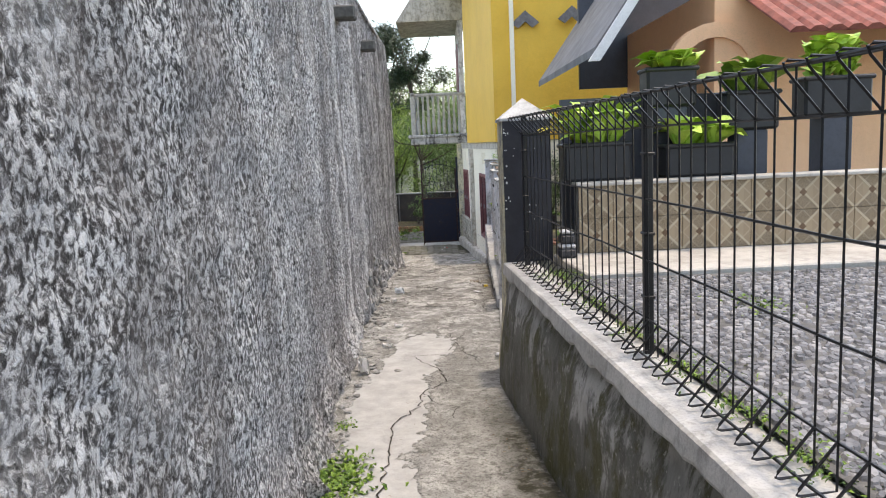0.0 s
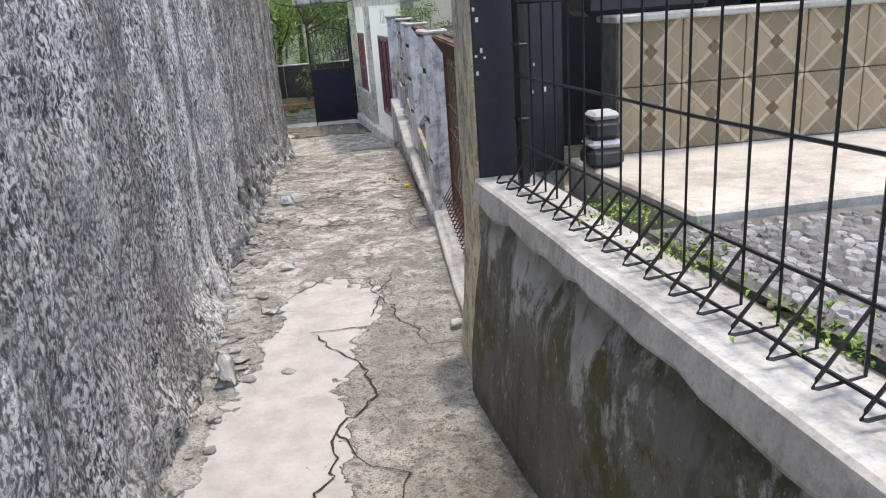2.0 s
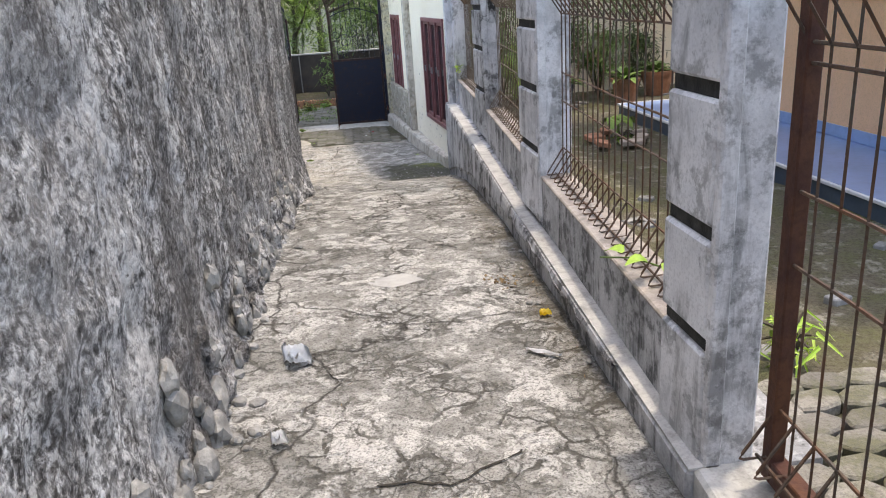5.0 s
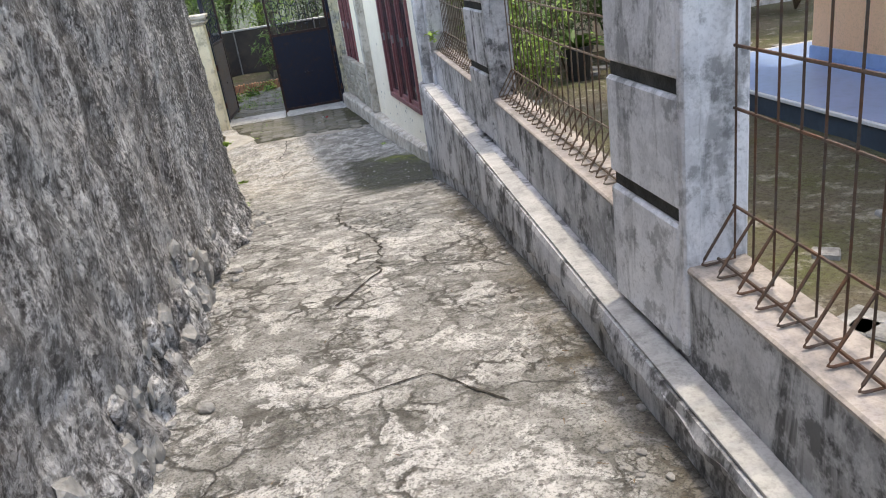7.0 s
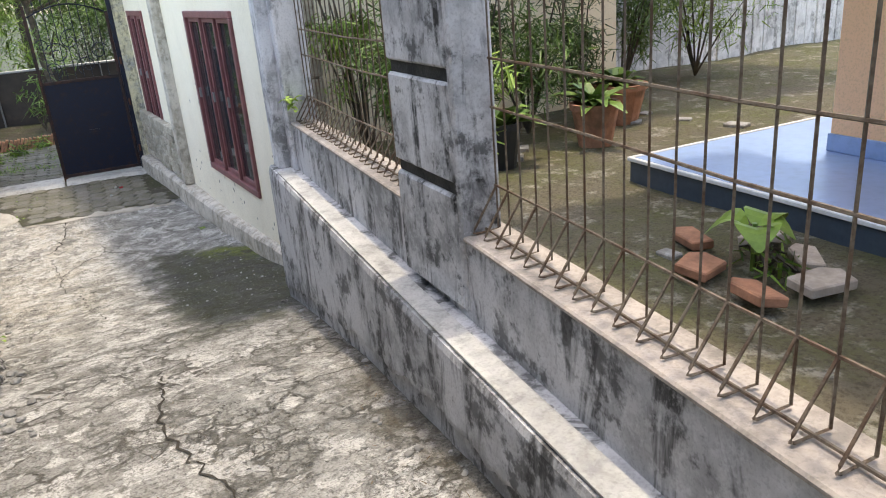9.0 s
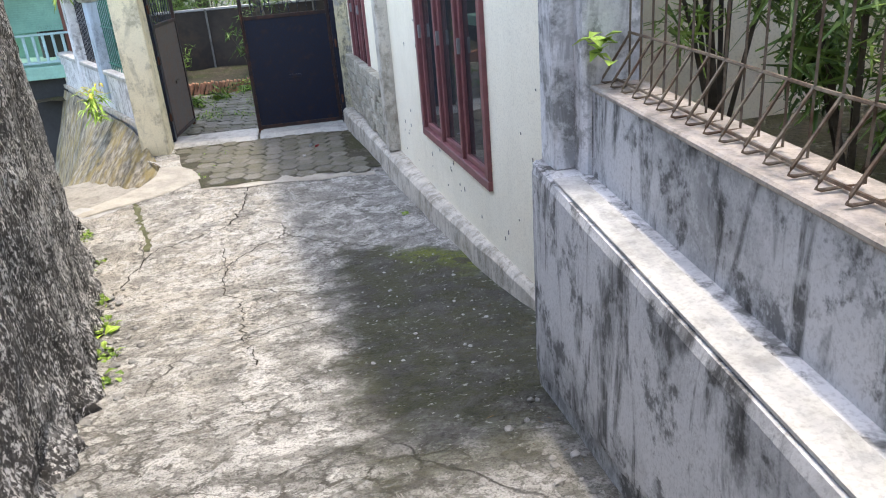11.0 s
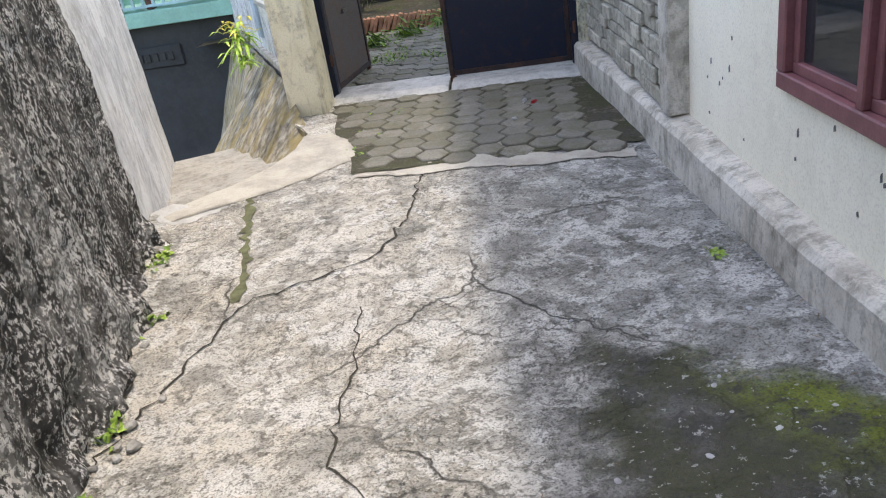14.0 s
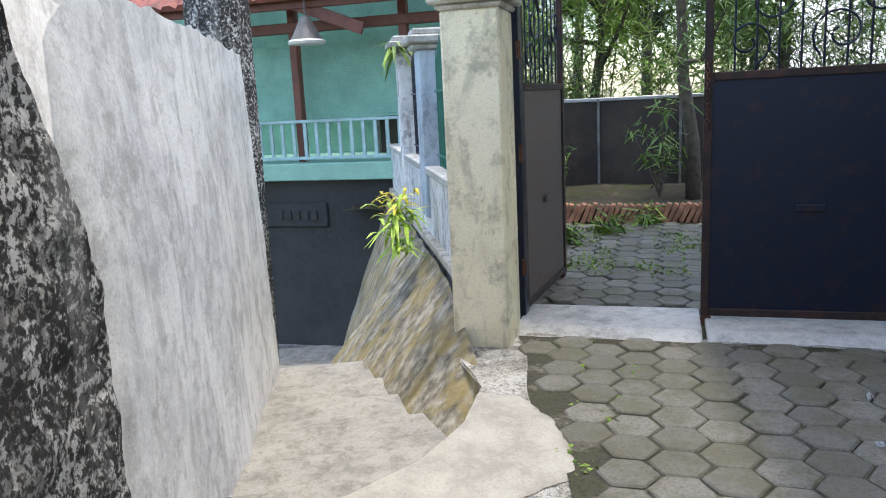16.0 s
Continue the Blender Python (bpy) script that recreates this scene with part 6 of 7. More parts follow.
def build_gate_yard():
    kerb = thing("brick_kerb", (-.5, 27.25, -1.5), "row of tilted terracotta bricks edging the bed", "kerb")
    b = mesh_of(box((-.024, -.05, -.11), (.024, .05, .11), .006), "brick", BRICK)
    r = random.Random(9)
    for k in range(88):
        ob = piece("brick", b, (-3.6 + .064 * k, 27.22 + r.uniform(-.008, .008), -1.40 + r.uniform(-.01, .01)), kerb)
        ob.rotation_euler = (r.uniform(-.08, .08), .42 + r.uniform(-.1, .1), 0)
    bed = sheet(30, 10, lambda u, v: (-4.5 + u * 10, 27.26 + v * 2.6, -1.36 + .10 * v + rough3(u * 9, v * 3, 0, 2, .05)))
    tagged(part("ground_bed", bed, SOIL, None, "raised leafy planting bed behind the brick kerb", True), category="bed", kind="structure")
    f = thing("sheet_fence", (0, 29, -1.4), "dark brown sheet fence behind the planting bed", "fence", kind="structure")
    for k in range(10):
        part("sheet", box((-4.6 + 1.0 * k, 28.96, -1.6), (-3.615 + 1.0 * k, 29.0, -.22 + rough3(k, 0, 0, 1, .02)), .004), DARK_FENCE, f)
        part("batten", box((-4.63 + 1.0 * k, 28.92, -1.5), (-4.60 + 1.0 * k, 28.96, -.2), .003), SMOKE, f)
    part("top_rail", box((-4.6, 28.93, -.235), (5.4, 29.02, -.19), .006), STEEL, f)
    tree((-.45, 27.9, -1.4), 4.6, 1.5, 3200, LEAF_MID, "slender garden tree with a dark trunk beside the fence", (-.35, .2), .13, .09)
    tree((-1.9, 31.2, -1.5), 4.8, 2.0, 6500, LEAF_LIGHT, "bright leafy tree behind the dark fence", (.2, 0), .15, .10)
    tree((.9, 31.8, -1.5), 5.2, 2.2, 6500, LEAF_MID, "leafy tree behind the dark fence", (.1, 0), .16, .11)
    tree((3.2, 33.0, -1.5), 6.0, 2.4, 6000, LEAF_LIGHT, "light green tree behind the gate", (0, 0), .17, .12)
    tree((-4.2, 33.5, -1.5), 6.2, 2.4, 6000, LEAF_DEEP, "dark green tree behind the mint house", (0, 0), .17, .12)
    tree((-1.2, 37, -1.5), 8.6, 1.7, 9000, LEAF_DARK, "tall dark tree beyond the yard", (0, 0), .22, .15)
    tree((-3.0, 40, -1.5), 11.0, 2.0, 10000, LEAF_DARK, "tall dark tree beyond the yard", (0, 0), .24, .16)
    tree((1.8, 44, -1.5), 7.5, 3.4, 4200, LEAF_MID, "broad tree in the distance", (0, 0), .26, .16)
    tree((6.5, 42, -1.5), 8.0, 3.4, 3600, LEAF_MID, "broad tree in the distance", (0, 0), .26, .16)
    tree((-9.5, 38, -1.5), 9.0, 3.2, 3600, LEAF_DEEP, "dark tree in the distance", (0, 0), .26, .16)
    shrub("sapling", (-.85, 27.75, -1.3), .34, 1.25, 170, LEAF_MID, "thin sapling with long leaflets in the bed", .15)
    shrub("shrub", (-2.2, 28.1, -1.3), .35, .7, 240, LEAF_LIGHT, "small bright shrub in the bed", .10)
    for k, (x, y, rad, hh, n, mt) in enumerate(((-2.6, 29.9, 1.0, 2.3, 2000, LEAF_MID), (-.8, 30.0, 1.0, 2.4, 2000, LEAF_LIGHT), (.9, 29.9, 1.0, 2.2, 2000, LEAF_DEEP), (2.4, 30.0, 1.0, 2.4, 2000, LEAF_MID), (-4.0, 30.2, 1.0, 2.4, 1600, LEAF_DEEP))):
        shrub("hedge_shrub", (x, y, -1.5), rad, hh, n, mt, "dense shrub behind the dark fence", .13)
    for x, y, rad, hh, n, mt in ((-1.8, 31.6, 1.5, 4.6, 3600, LEAF_LIGHT), (.4, 32.2, 1.6, 5.0, 3800, LEAF_DEEP), (2.2, 32.4, 1.6, 4.8, 3600, LEAF_MID), (-3.6, 32.6, 1.6, 5.0, 3400, LEAF_MID), (4.4, 33.0, 1.7, 5.0, 3200, LEAF_DEEP)):
        shrub("tall_shrub", (x, y, -1.5), rad, hh, n, mt, "tall dense greenery behind the dark fence", .14)
    for x, y, rad, hh, n, mt in ((-6, 52, 5, 9, 2600, LEAF_DEEP), (1, 55, 5, 10, 2600, LEAF_MID), (8, 52, 5, 9, 2600, LEAF_MID), (15, 50, 5, 9, 2000, LEAF_DEEP), (-14, 50, 5, 10, 2000, LEAF_DEEP)):
        shrub("far_grove", (x, y, -2.5), rad, hh, n, mt, "dense grove in the distance", .6, "grove", "groves in the distance")
    roof = thing("sheet_roof", (3.4, 36, 0), "pale grey sheet roof seen between the trees", "roof", kind="structure")
    part("sheet", prism([(34.0, -.1), (38, 1.6), (38, 1.66), (34.0, -.04)], 1.2, 8.5, "x"), WHITE_TRIM, roof)
    # trunk behind the whitewashed wall
    t = thing("old_tree", (-4.3, 24.6, -2), "thick grey mottled tree trunk behind the whitewashed wall", "tree")
    part("trunk", tube([(-4.30, 24.5, -2.5), (-4.24, 24.5, -.5), (-4.2, 24.5, 1.0), (-4.3, 24.55, 3.2)], [.30, .27, .25, .22], 14), ROUGHCAST, t, smooth=True)
    for k in range(3):
        shrub("grass_tuft", (-1.7 + .35 * k, 26.0 + .5 * k, -1.5), .22, .16, 90, GRASS, "loose tuft of cut grass on the pavers", .16, "grass", "grass tufts")


build_gate_yard()


# ---- yard behind the grey fence ----
def build_yard_things():
    spots = [(1.75, 15.6, .40, 1.3, 900, LEAF_MID), (2.3, 15.9, .5, 1.5, 1000, LEAF_DEEP), (2.9, 16.1, .5, 1.3, 900, LEAF_MID), (1.7, 14.9, .32, .8, 420, LEAF_LIGHT), (3.5, 16.3, .5, 1.2, 800, LEAF_DEEP), (1.65, 16.2, .4, 1.7, 700, LEAF_LIGHT),
             (4.5, 17.0, .6, 1.5, 900, LEAF_MID), (5.6, 17.2, .7, 1.7, 900, LEAF_LIGHT)]
    for x, y, r, h, n, m in spots:
        shrub("garden_shrub", (x, y, -.2), r, h, n * 2, m, "leafy garden shrub behind the mesh fence", .085)
    w = thing("board_fence", (5, 18, -.2), "weathered grey-green board fence behind the yard", "fence", kind="structure")
    r = random.Random(4)
    me = [mesh_of(box((-.085, -.012, 0), (.085, .012, 2.2 + .1 * k), .004), "board", PALE_PLASTER) for k in range(3)]
    for k in range(30):
        piece("board", r.choice(me), (4.25 + .18 * k, 18.0 + r.uniform(-.01, .01), -.3), w)
    # ring of bricks round a young plant
    ring = [(1.93, 13.30, .35), (1.90, 13.00, 1.4), (2.16, 12.93, -.1), (2.30, 13.12, .9), (2.36, 13.38, .2), (2.12, 13.55, 1.3)]
    for k, (x, y, a) in enumerate(ring):
        m = Matrix.Translation((x, y, -.155)) @ Matrix.Rotation(a, 4, "Z") @ Matrix.Rotation(rng.uniform(-.2, .2), 4, "X")
        l, w = rng.uniform(.09, .13), rng.uniform(.05, .085)
        slab = prism([(-l, -w), (l * .7, -w * 1.1), (l, w * .3), (l * .5, w), (-l * .9, w * .8)], -.018, .022, "z", .006)
        slab.transform(m)
        solid("broken_brick", slab, BRICK if k in (0, 1, 5) else PINK_SLAB, "broken brick laid round the young plant", "brick", "bricks round the plant")
    p = thing("young_plant", (2.13, 13.22, -.17), "young broad-leaved plant among bricks", "plant")
    for a, l in ((.3, .24), (2.2, .22), (4.0, .20), (5.3, .17)):
        bm = bmesh.new()
        leaf_mesh(bm, (2.13 + .03 * math.cos(a), 13.22 + .03 * math.sin(a), -.02), (math.cos(a), math.sin(a), 1.0), l, .17, .9, 0, 6)
        part("leaf", bm, LEAF_LIGHT, p)
    part("stem", tube([(2.13, 13.22, -.2), (2.13, 13.22, 0)], .010, 5), LEAF_MID, p)
    shrub("grass_tuft", (2.15, 13.2, -.2), .18, .10, 60, GRASS, "grass round the young plant", .09, "grass", "grass tufts")
    for k in range(46):
        x, y = rng.uniform(1.2, 4.2), rng.uniform(8.8, 16)
        s = rng.uniform(.03, .09)
        if x > 2.5 and y < 14.7 or abs(x - 1.7) < .15 and abs(y - 12.6) < .2:
            continue
        m = Matrix.Translation((x, y, -.20)) @ Matrix.Rotation(rng.uniform(0, 3), 4, "Z")
        solid("yard_stone", box((-s, -s * .7, -.02), (s, s * .7, .025), .006, m=m), RUBBLE, "flat grey stone on the mossy yard", "stone", "stones in the yard")
    for k, (x, y, mt, rr) in enumerate(((3.0, 15.4, BRICK, .16), (2.2, 15.3, POT_BLACK, .13), (3.6, 15.9, BRICK, .2))):
        pot = thing("plant_pot", (x, y, -.2), "round garden pot at the edge of the yard", "pot", "garden pots")
        part("pot", lathe([(rr * .7, 0), (rr, .26), (rr * 1.08, .26), (rr * 1.08, .30), (rr * .9, .30), (rr * .88, .24)], (x, y, -.2), 16), mt, pot)
        bm = bmesh.new()
        for j in range(26):
            a = rng.uniform(0, math.tau)
            leaf_mesh(bm, (x, y, .05), (math.cos(a), math.sin(a), rng.uniform(.6, 2)), rng.uniform(.25, .5), .10, .5, 0, 3)
        part("leaves", bm, LEAF_MID, pot)
    # plants between the rusty gate and the first panel
    shrub("weed", (1.25, 8.95, -.18), .16, .25, 60, LEAF_LIME, "bright weed behind the rusty gate", .08, "weed", "weeds")
    # creeper on the sill
    v = thing("creeper", (.83, 9.0, .18), "creeper with heart-shaped leaves on the sill", "creeper")
    part("stem", tube([(.95, 9.05, .2), (.80, 8.98, .22), (.70, 9.10, .24), (.66, 9.35, .16)], .004, 5), LEAF_MID, v)
    for x, y, z, a in ((.72, 9.02, .25, 3.0), (.68, 9.16, .24, 2.2), (.78, 8.92, .26, 4.0)):
        bm = bmesh.new()
        leaf_mesh(bm, (x, y, z), (math.cos(a), math.sin(a), .4), .085, .08, .5, 0, 4)
        part("leaf", bm, LEAF_LIME, v)
    v = thing("creeper", (1.12, 15.9, .2), "small leafy sprig at the end pillar", "creeper")
    bm = bmesh.new()
    for j in range(16):
        leaf_mesh(bm, (1.10 + rng.uniform(-.06, .06), 15.93 + rng.uniform(-.06, .06), .30 + rng.uniform(-.05, .06)), (rng.uniform(-1, 0), rng.uniform(-1, 1), rng.uniform(-.2, .8)), .06, .045, .3, 0, 2)
    part("leaves", bm, LEAF_LIME, v)


build_yard_things()


# ---- pots on the tiled wall ----
def build_pots():
    for x, w, top, mat, lab, kind in ((1.16, .25, 1.60, LEAF_LIME, "black planter with yellow-tipped strap leaves", "strap"), (1.78, .19, 2.14, LEAF_LIME, "tall black pot with bright round leaves", "round"),
                                      (1.92, .25, 1.56, LEAF_LIME, "black planter with fresh lime leaves", "lime"), (2.40, .20, 1.94, LEAF_LIGHT, "tall black pot with broad upright green leaves", "broad"), (3.05, .26, 2.02, LEAF_LIME, "black pot with frilly pale green leaves", "frill")):
        y = 5.72 if kind not in ("round", "frill", "broad") else 5.95
        z = 1.315 if kind not in ("round", "frill", "broad") else top - .30
        p = thing("planter", (x, y, z), lab, "planter", "planters on the tiled wall")
        part("pot", box((x - w, y - .12, z), (x + w, y + .12, top), .02), POT_BLACK, p)
        part("rim", box((x - w - .015, y - .135, top - .035), (x + w + .015, y + .135, top), .012), POT_BLACK, p)
        bm = bmesh.new()
        n, l, wd = {"strap": (40, .80, .12), "round": (44, .34, .24), "lime": (56, .50, .15), "broad": (18, .62, .30), "frill": (190, .20, .15)}[kind]
        for j in range(n):
            a = rng.uniform(0, math.tau)
            leaf_mesh(bm, (x + rng.uniform(-w, w) * .6, y + rng.uniform(-.07, .07), top - .02 + (rng.uniform(0, .26) if kind == "frill" else 0)), (math.cos(a), math.sin(a) * .8, rng.uniform(.8, 3.0)), l * rng.uniform(.6, 1.1), wd, .55, rng.uniform(-.4, .4), 4)
        part("leaves", bm, mat, p)
        if kind == "strap":
            bm = bmesh.new()
            for j in range(8):
                a = rng.uniform(2.4, 4.4)
                leaf_mesh(bm, (x - .12, y, top - .02), (math.cos(a), math.sin(a) * .6, rng.uniform(.6, 1.6)), .60, .07, .5, 0, 4)
            part("yellow_leaves", bm, LEAF_YELLOW, p, "yellowing strap leaves")
        if z > 1.4:
            part("stand", box((x - .12, y - .1, -.25), (x + .12, y + .1, z), .01), SLATE, p)
    tagged(part("wall_porch", box((1.0, 6.25, .7), (2.3, 6.33, 1.95), 0), SLATE, None, "dark grey screen behind the planters"), category="screen", kind="structure")
    for k, (z, s, m) in enumerate(((.80, .088, ROCK_BLACK), (.90, .074, ROCK_BLACK))):
        b = thing("decor_block", (.90, 5.25, z), "dark stacked garden block with a pale top", "block", "stacked blocks")
        part("body", box((.87 - s * .75, 5.32 - s * .75, z), (.87 + s * .75, 5.32 + s * .75, z + .075), .02), m, b)
        part("top", box((.87 - s * .68, 5.32 - s * .68, z + .073), (.87 + s * .68, 5.32 + s * .68, z + .10), .012), ROCK_PALE, b)


build_pots()


# ---- litter, rubble, weeds ----
def build_clutter():
    r = random.Random(31)

    def stone(x, y, s, mat, lab, flat=.4, name="rubble_stone", group="rubble along the wall"):
        bm = bmesh.new()
        bmesh.ops.create_icosphere(bm, subdivisions=2, radius=1)
        for v in bm.verts:
            k = 1 + .35 * noise.noise(v.co * 1.7 + Vector((x * 9, y * 5, 0)))
            v.co = Vector((v.co.x * s * k, v.co.y * s * .8 * k, v.co.z * s * flat * k))
        bm.transform(Matrix.Translation((x, y, ground_z(x, y) + s * flat * .5)) @ Matrix.Rotation(r.uniform(0, 3), 4, "Z"))
        solid(name, bm, mat, lab, "stone", group)
    for k in range(85):
        y = r.uniform(8.2, 13.5)
        z = ground_z(0, y) + abs(r.gauss(0, .17))
        s = r.uniform(.03, .085)
        bm = bmesh.new()
        bmesh.ops.create_icosphere(bm, subdivisions=2, radius=1)
        for v in bm.verts:
            q = 1 + .5 * noise.noise(v.co * 1.6 + Vector((y * 9, z * 5, k)))
            v.co = Vector((v.co.x * s * .5 * q, v.co.y * s * .8 * q, v.co.z * s * 1.1 * q))
        bm.transform(Matrix.Translation((left_x(y) + .02 + .05 * math.exp(-(z - ground_z(0, y)) / .15), y, z)) @ Matrix.Rotation(r.uniform(-.5, .5), 4, "X"))
        solid("embedded_stone", bm, RUBBLE if k % 3 else ROUGHCAST, "rough stone bedded in the foot of the roughcast wall", "stone", "stones in the wall foot")
    stone(-.70, 7.76, .075, RUBBLE, "flat broken slab of grey cement beside the wall", .4)
    stone(-.62, 7.05, .05, RUBBLE, "broken grey cement lump beside the wall")
    for k in range(120):
        y = r.uniform(3.4, 19.6)
        x = left_x(y) + .05 + abs(r.gauss(0, .09))
        stone(x, y, r.uniform(.010, .034), RUBBLE, "small cement crumb beside the roughcast wall", .6)
    for k in range(90):
        y = r.uniform(5.9, 8.6)
        stone(left_x(y) + .06 + abs(r.gauss(0, .10)), y, r.uniform(.010, .042), RUBBLE, "broken cement crumb beside the roughcast wall", r.uniform(.2, .45))
    for k in range(60):
        y = r.uniform(9.0, 16.3)
        x = lerp(LEDGE, y) - abs(r.gauss(0, .10)) - .02
        stone(x, y, r.uniform(.007, .02), RUBBLE, "small cement crumb beside the grey wall", .6, group="rubble along the grey wall")
    for k in range(70):
        x, y = r.uniform(.0, .95), r.uniform(16.6, 20.2)
        if x < right_x(y) - .15:
            stone(x, y, r.uniform(.006, .014), ROCK_PALE, "pale cement crumb on the damp concrete", .5, group="crumbs on damp concrete")

    def scrap(name, x, y, w, l, mat, lab, turn, lift=.012):
        g = ground_z(x, y) + .012
        c, s = math.cos(turn), math.sin(turn)

        def at(u, v):
            a, b = (u - .5) * w * (1 - .4 * v * v), (v - .5) * l
            return x + a * c - b * s, y + a * s + b * c, g + lift * (1 + math.sin(u * 5 + v * 7)) + rough3(u * 4, v * 4, x, 1.5, lift)
        bm = sheet(8, 8, at)
        bmesh.ops.solidify(bm, geom=bm.faces, thickness=.0012)
        solid(name, bm, mat, lab, "litter", "litter on the path", smooth=True)
    scrap("paper_scrap", -.70, 5.95, .09, .17, LITTER_WHITE, "crumpled white paper scrap leaning on the wall", .2, .05)
    scrap("paper_scrap", -.50, 7.55, .10, .06, LITTER_WHITE, "crumpled white wrapper on the path", .4)
    scrap("paper_scrap", -.56, 6.75, .12, .05, LITTER_WHITE, "torn white paper on the path", 2.6)
    scrap("wrapper", .44, 6.25, .13, .06, LITTER_WHITE, "white and red plastic wrapper at the gate sill", .5)
    scrap("wrapper", .47, 6.29, .07, .035, LITTER_RED, "red plastic wrapper at the gate sill", .5, .008)
    scrap("plastic_bag", -.60, 9.55, .10, .14, LITTER_BLUE, "crumpled pale blue plastic bag", .5, .03)
    scrap("wrapper", .53, 9.75, .055, .04, LITTER_YELLOW, "yellow and purple snack wrapper on the path", .3)
    scrap("wrapper", .62, 8.85, .05, .04, LITTER_BLUE, "blue plastic wrapper beside the grey wall", 1.1)
    scrap("stick", .42, 9.35, .022, .16, LITTER_WHITE, "pale wooden splinter on the path", .9, .006)
    scrap("wrapper", .12, 22.42, .09, .03, LITTER_RED, "red wrapper on the hexagonal pavers", 1.2)
    scrap("wrapper", .05, 22.5, .08, .03, LITTER_WHITE, "white wrapper on the hexagonal pavers", 1.4)
    scrap("paper_scrap", -.03, 22.0, .04, .03, LITTER_WHITE, "white scrap on the hexagonal pavers", .7)
    scrap("paper_scrap", -.62, 8.9, .05, .05, LITTER_WHITE, "white pebble-like scrap beside the wall", .7, .02)

    def tuft(x, y, n, h, mat, lab, wide=.10, z=None, w=.02):
        g = ground_z(x, y) if z is None else z
        t = thing("weed", (x, y, g), lab, "weed", "weeds")
        bm = bmesh.new()
        for j in range(n):
            a = r.uniform(0, math.tau)
            px, py = x + r.gauss(0, wide * .5), y + r.gauss(0, wide * .7)
            leaf_mesh(bm, (px, py, g), (math.cos(a), math.sin(a), r.uniform(.5, 2.5)), h * r.uniform(.5, 1.2), w, .5, r.uniform(-.5, .5), 2)
        part("leaves", bm, mat, t)
    tuft(-.63, 3.78, 420, .075, GRASS, "thick bright grass at the foot of the roughcast wall", .20)
    tuft(-.66, 4.02, 260, .06, GRASS, "tuft of bright grass at the foot of the roughcast wall", .17)
    tuft(-.70, 4.75, 60, .035, GRASS, "low moss tuft at the foot of the wall", .08)
    for y, n in ((17.2, 40), (17.7, 60), (18.3, 50), (18.8, 26), (19.6, 36), (20.25, 40)):
        tuft(left_x(y) + .06, y, n, .07, LEAF_LIGHT, "small green weeds at the foot of the roughcast wall", .09, None, .035)
    tuft(left_x(18.2) + .08, 18.15, 9, .16, LEAF_LIME, "broad-leaved weed at the foot of the wall", .04, None, .08)
    tuft(left_x(15.0) + .05, 15.0, 7, .06, LEAF_LIGHT, "small plant growing from the roughcast wall", .03, -.15, .06)
    tuft(left_x(14.9) + .05, 15.3, 6, .05, LEAF_LIGHT, "small plant growing from the roughcast wall", .03, -.55, .06)
    tuft(.80, 19.65, 22, .05, LEAF_LIGHT, "small weed at the house plinth", .04, None, .025)
    tuft(.45, 10.3, 40, .03, LEAF_DRY, "yellowed grass beside the grey wall", .09)
    for y in (1.9, 2.3, 2.75, 3.3, 3.9, 4.4, 4.8):
        tuft(lerp(COPING, y) + .24, y, 190, .035, GRASS, "low grass growing along the mesh fence", .13, .772, .010)
    tuft(1.55, 3.7, 120, .05, GRASS, "grass patch in the pebble court", .16, .775)
    tuft(2.3, 3.2, 110, .05, GRASS, "grass patch in the pebble court", .16, .775)
    for k in range(10):
        tuft(r.uniform(-1.25, -.9), r.uniform(21.6, 23.1), 14, .05, GRASS, "grass blades between the pavers", .05)
    for k in range(16):
        tuft(r.uniform(-2.2, .3), r.uniform(24.4, 27.0), 50, .11, GRASS, "cut grass lying on the yard pavers", .22)
    # fern over the stairs
    f = thing("fern", (-2.62, 24.2, -.95), "yellow-green fern hanging over the retaining wall", "fern")
    bm = bmesh.new()
    for j in range(70):
        a = r.uniform(0, math.tau)
        leaf_mesh(bm, (-2.66 + r.gauss(0, .06), 24.12 + r.gauss(0, .06), -1.05 + r.uniform(-.15, .2)), (math.cos(a), math.sin(a) - .5, r.uniform(-.4, 1.6)), r.uniform(.14, .28), .035, .6, 0, 3)
    part("fronds", bm, LEAF_LIME, f)
    bm = bmesh.new()
    for j in range(30):
        a = r.uniform(0, math.tau)
        leaf_mesh(bm, (-2.66 + r.gauss(0, .06), 24.12 + r.gauss(0, .06), -.88 + r.uniform(-.05, .15)), (math.cos(a), math.sin(a) - .5, r.uniform(.2, 1.6)), r.uniform(.12, .22), .03, .6, 0, 3)
    part("dry_fronds", bm, LEAF_YELLOW, f, "yellowed fronds")
    f = thing("fern", (-3.3, 26.0, .45), "small fern growing on the fence pillar cap", "fern")
    bm = bmesh.new()
    for j in range(30):
        a = r.uniform(0, math.tau)
        leaf_mesh(bm, (-3.22 + r.gauss(0, .05), 25.9 + r.gauss(0, .05), .40), (math.cos(a), math.sin(a), r.uniform(-.5, .9)), r.uniform(.15, .3), .035, .7, 0, 3)
    part("fronds", bm, LEAF_LIGHT, f)
    # fallen leaves
    leaves = bmesh.new()
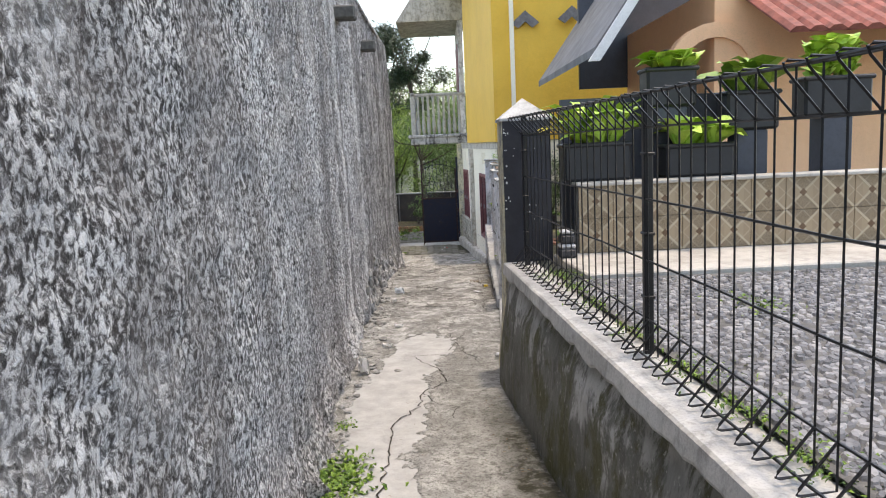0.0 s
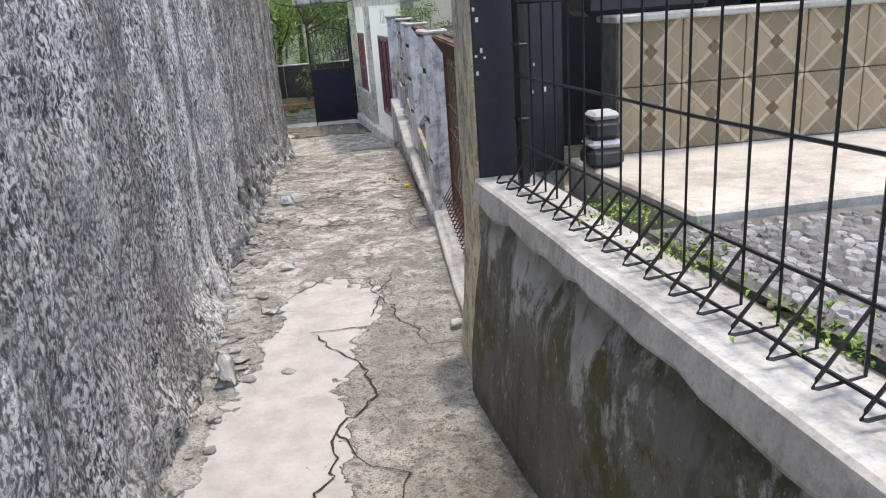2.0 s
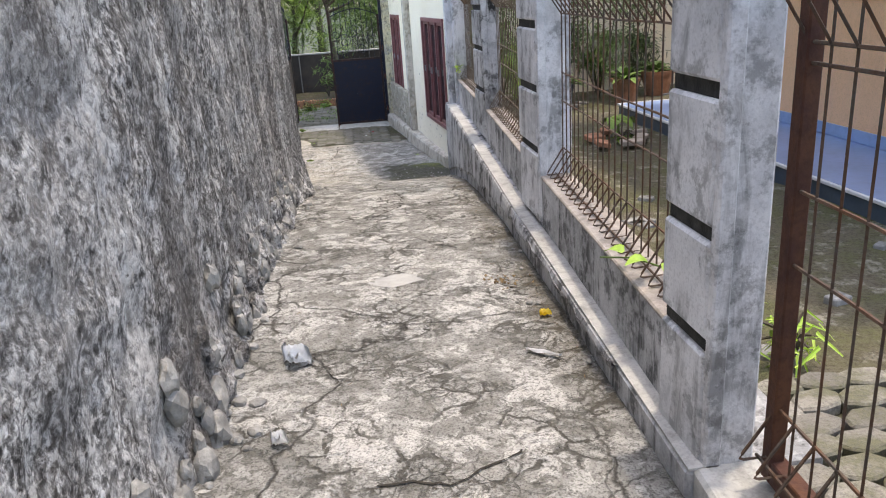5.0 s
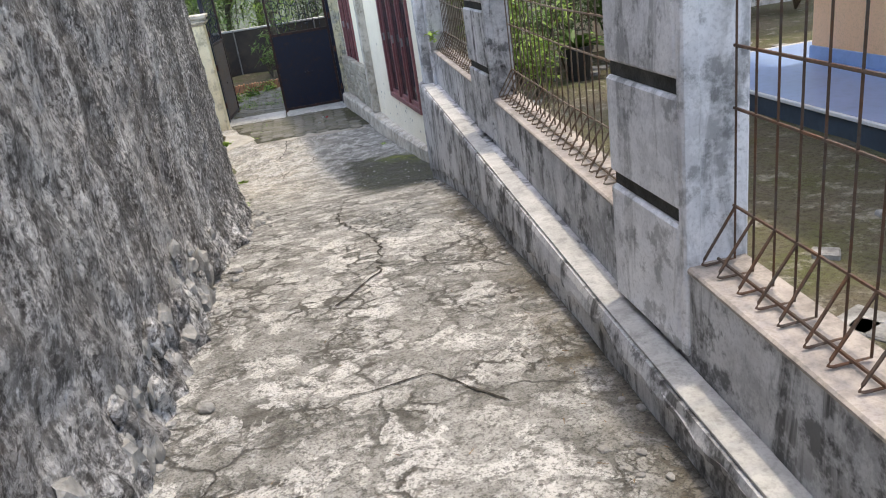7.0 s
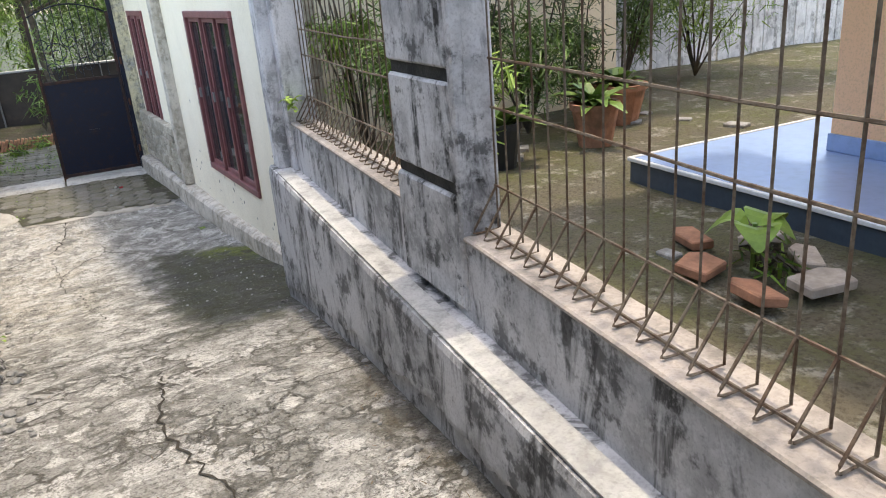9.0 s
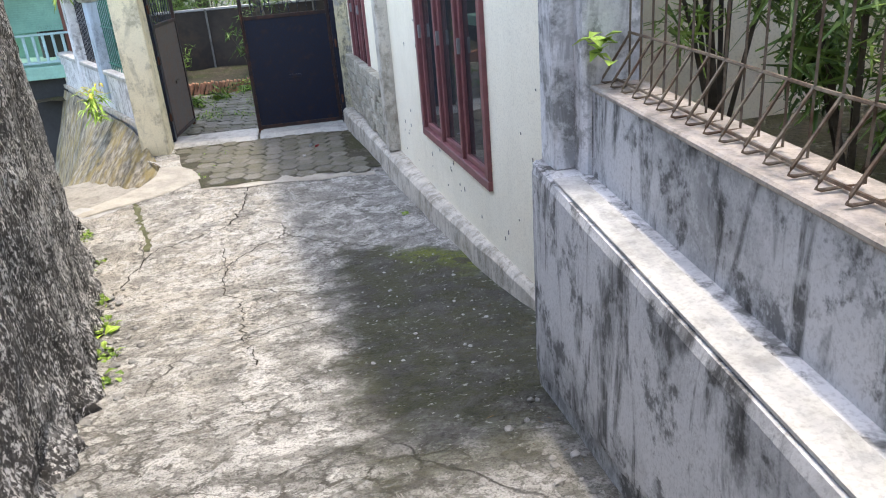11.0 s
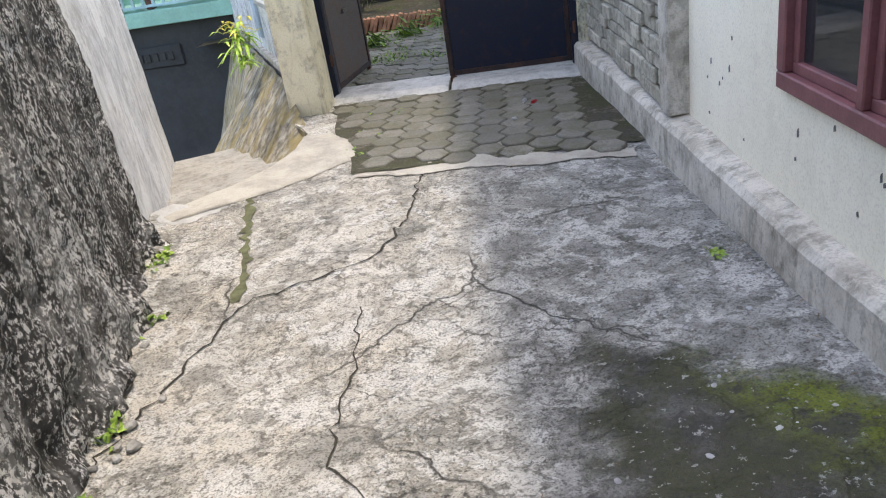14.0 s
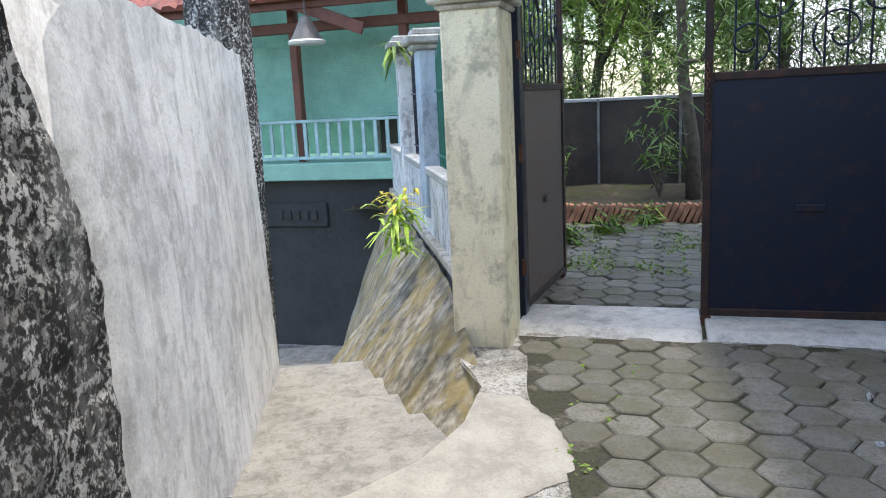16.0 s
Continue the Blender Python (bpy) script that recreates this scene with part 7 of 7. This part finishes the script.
    for k in range(420):
        y = r.choice((r.uniform(1.5, 5.2), r.uniform(9, 16), r.uniform(16.5, 23)))
        x = (right_x(y) - .10 - abs(r.gauss(0, .12))) if r.random() < .7 else r.uniform(left_x(min(y, 19)) + .15, right_x(y) - .2)
        leaf_mesh(leaves, (x, y, ground_z(x, y) + .016), (r.uniform(-1, 1), r.uniform(-1, 1), .05), r.uniform(.012, .035), .012, .1, r.uniform(-.4, .4), 1)
    solid("fallen_leaves", leaves, LEAF_DRY, "small dry leaves scattered along the path", "leaves", kind="stuff")


build_clutter()


def build_cracks():
    r = random.Random(77)
    dark = make_plain("crack_dirt", (0.035, 0.031, 0.025), 0.95, 0.3, 20)
    moss = make_plain("mossy_joint", (0.10, 0.105, 0.055), 0.95, 0.4, 18)

    def crack(points, width, mat, label):
        fine = [Vector((*points[0], 0))]
        for a, b in zip(points, points[1:]):
            n = max(2, int((Vector(b) - Vector(a)).length / .045))
            for k in range(1, n + 1):
                p = Vector((*a, 0)).lerp(Vector((*b, 0)), k / n)
                fine.append(p + Vector((r.gauss(0, .012), r.gauss(0, .012), 0)))
        bm = bmesh.new()
        rows = []
        for i, p in enumerate(fine):
            d = (fine[min(i + 1, len(fine) - 1)] - fine[max(i - 1, 0)]).normalized()
            s = Vector((-d.y, d.x, 0)) * width * r.uniform(.25, 1.0)
            rows.append([bm.verts.new((q.x, q.y, floor_z(q.x, q.y) + .0055)) for q in (p - s, p + s)])
        for a, b in zip(rows, rows[1:]):
            bm.faces.new((a[0], a[1], b[1], b[0]))
        tagged(part("path_crack", bm, mat, None, label), category="crack", kind="structure")
    for pts, w in (([(-1.52, 18.27), (-1.44, 19.11), (-1.32, 19.68), (-1.07, 19.88), (-.73, 20.07), (-.62, 20.47), (-.61, 21.1), (-.80, 21.3)], .008),
                   ([(-.73, 19.6), (-.67, 19.18), (-.66, 18.84), (-.63, 18.58), (-.49, 18.36), (-.45, 17.8), (-.30, 17.1)], .005),
                   ([(-.40, 3.2), (-.38, 4.35), (-.37, 4.73), (-.23, 5.03), (-.21, 5.36), (-.05, 5.56), (-.05, 5.86), (-.31, 6.38), (-.02, 6.39)], .007),
                   ([(-.21, 5.36), (-.08, 5.09), (.04, 5.0), (0, 4.78)], .005), ([(-.41, 7.06), (-.27, 7.23), (.02, 7.18), (.06, 6.81), (.01, 6.51)], .005),
                   ([(-.3, 8.6), (-.05, 8.55), (.2, 8.7)], .006), ([(-.2, 12.2), (.05, 12.6), (.1, 13.3), (-.1, 14.1), (-.05, 15.0)], .008), ([(.3, 11.0), (.1, 11.3), (-.2, 11.25)], .006)):
        crack(pts, w, dark, "dark crack in the concrete path")
    crack([(-1.70, 21.1), (-1.55, 20.5), (-1.42, 20.1), (-1.35, 19.76)], .035, moss, "mossy joint between concrete slabs")


build_cracks()
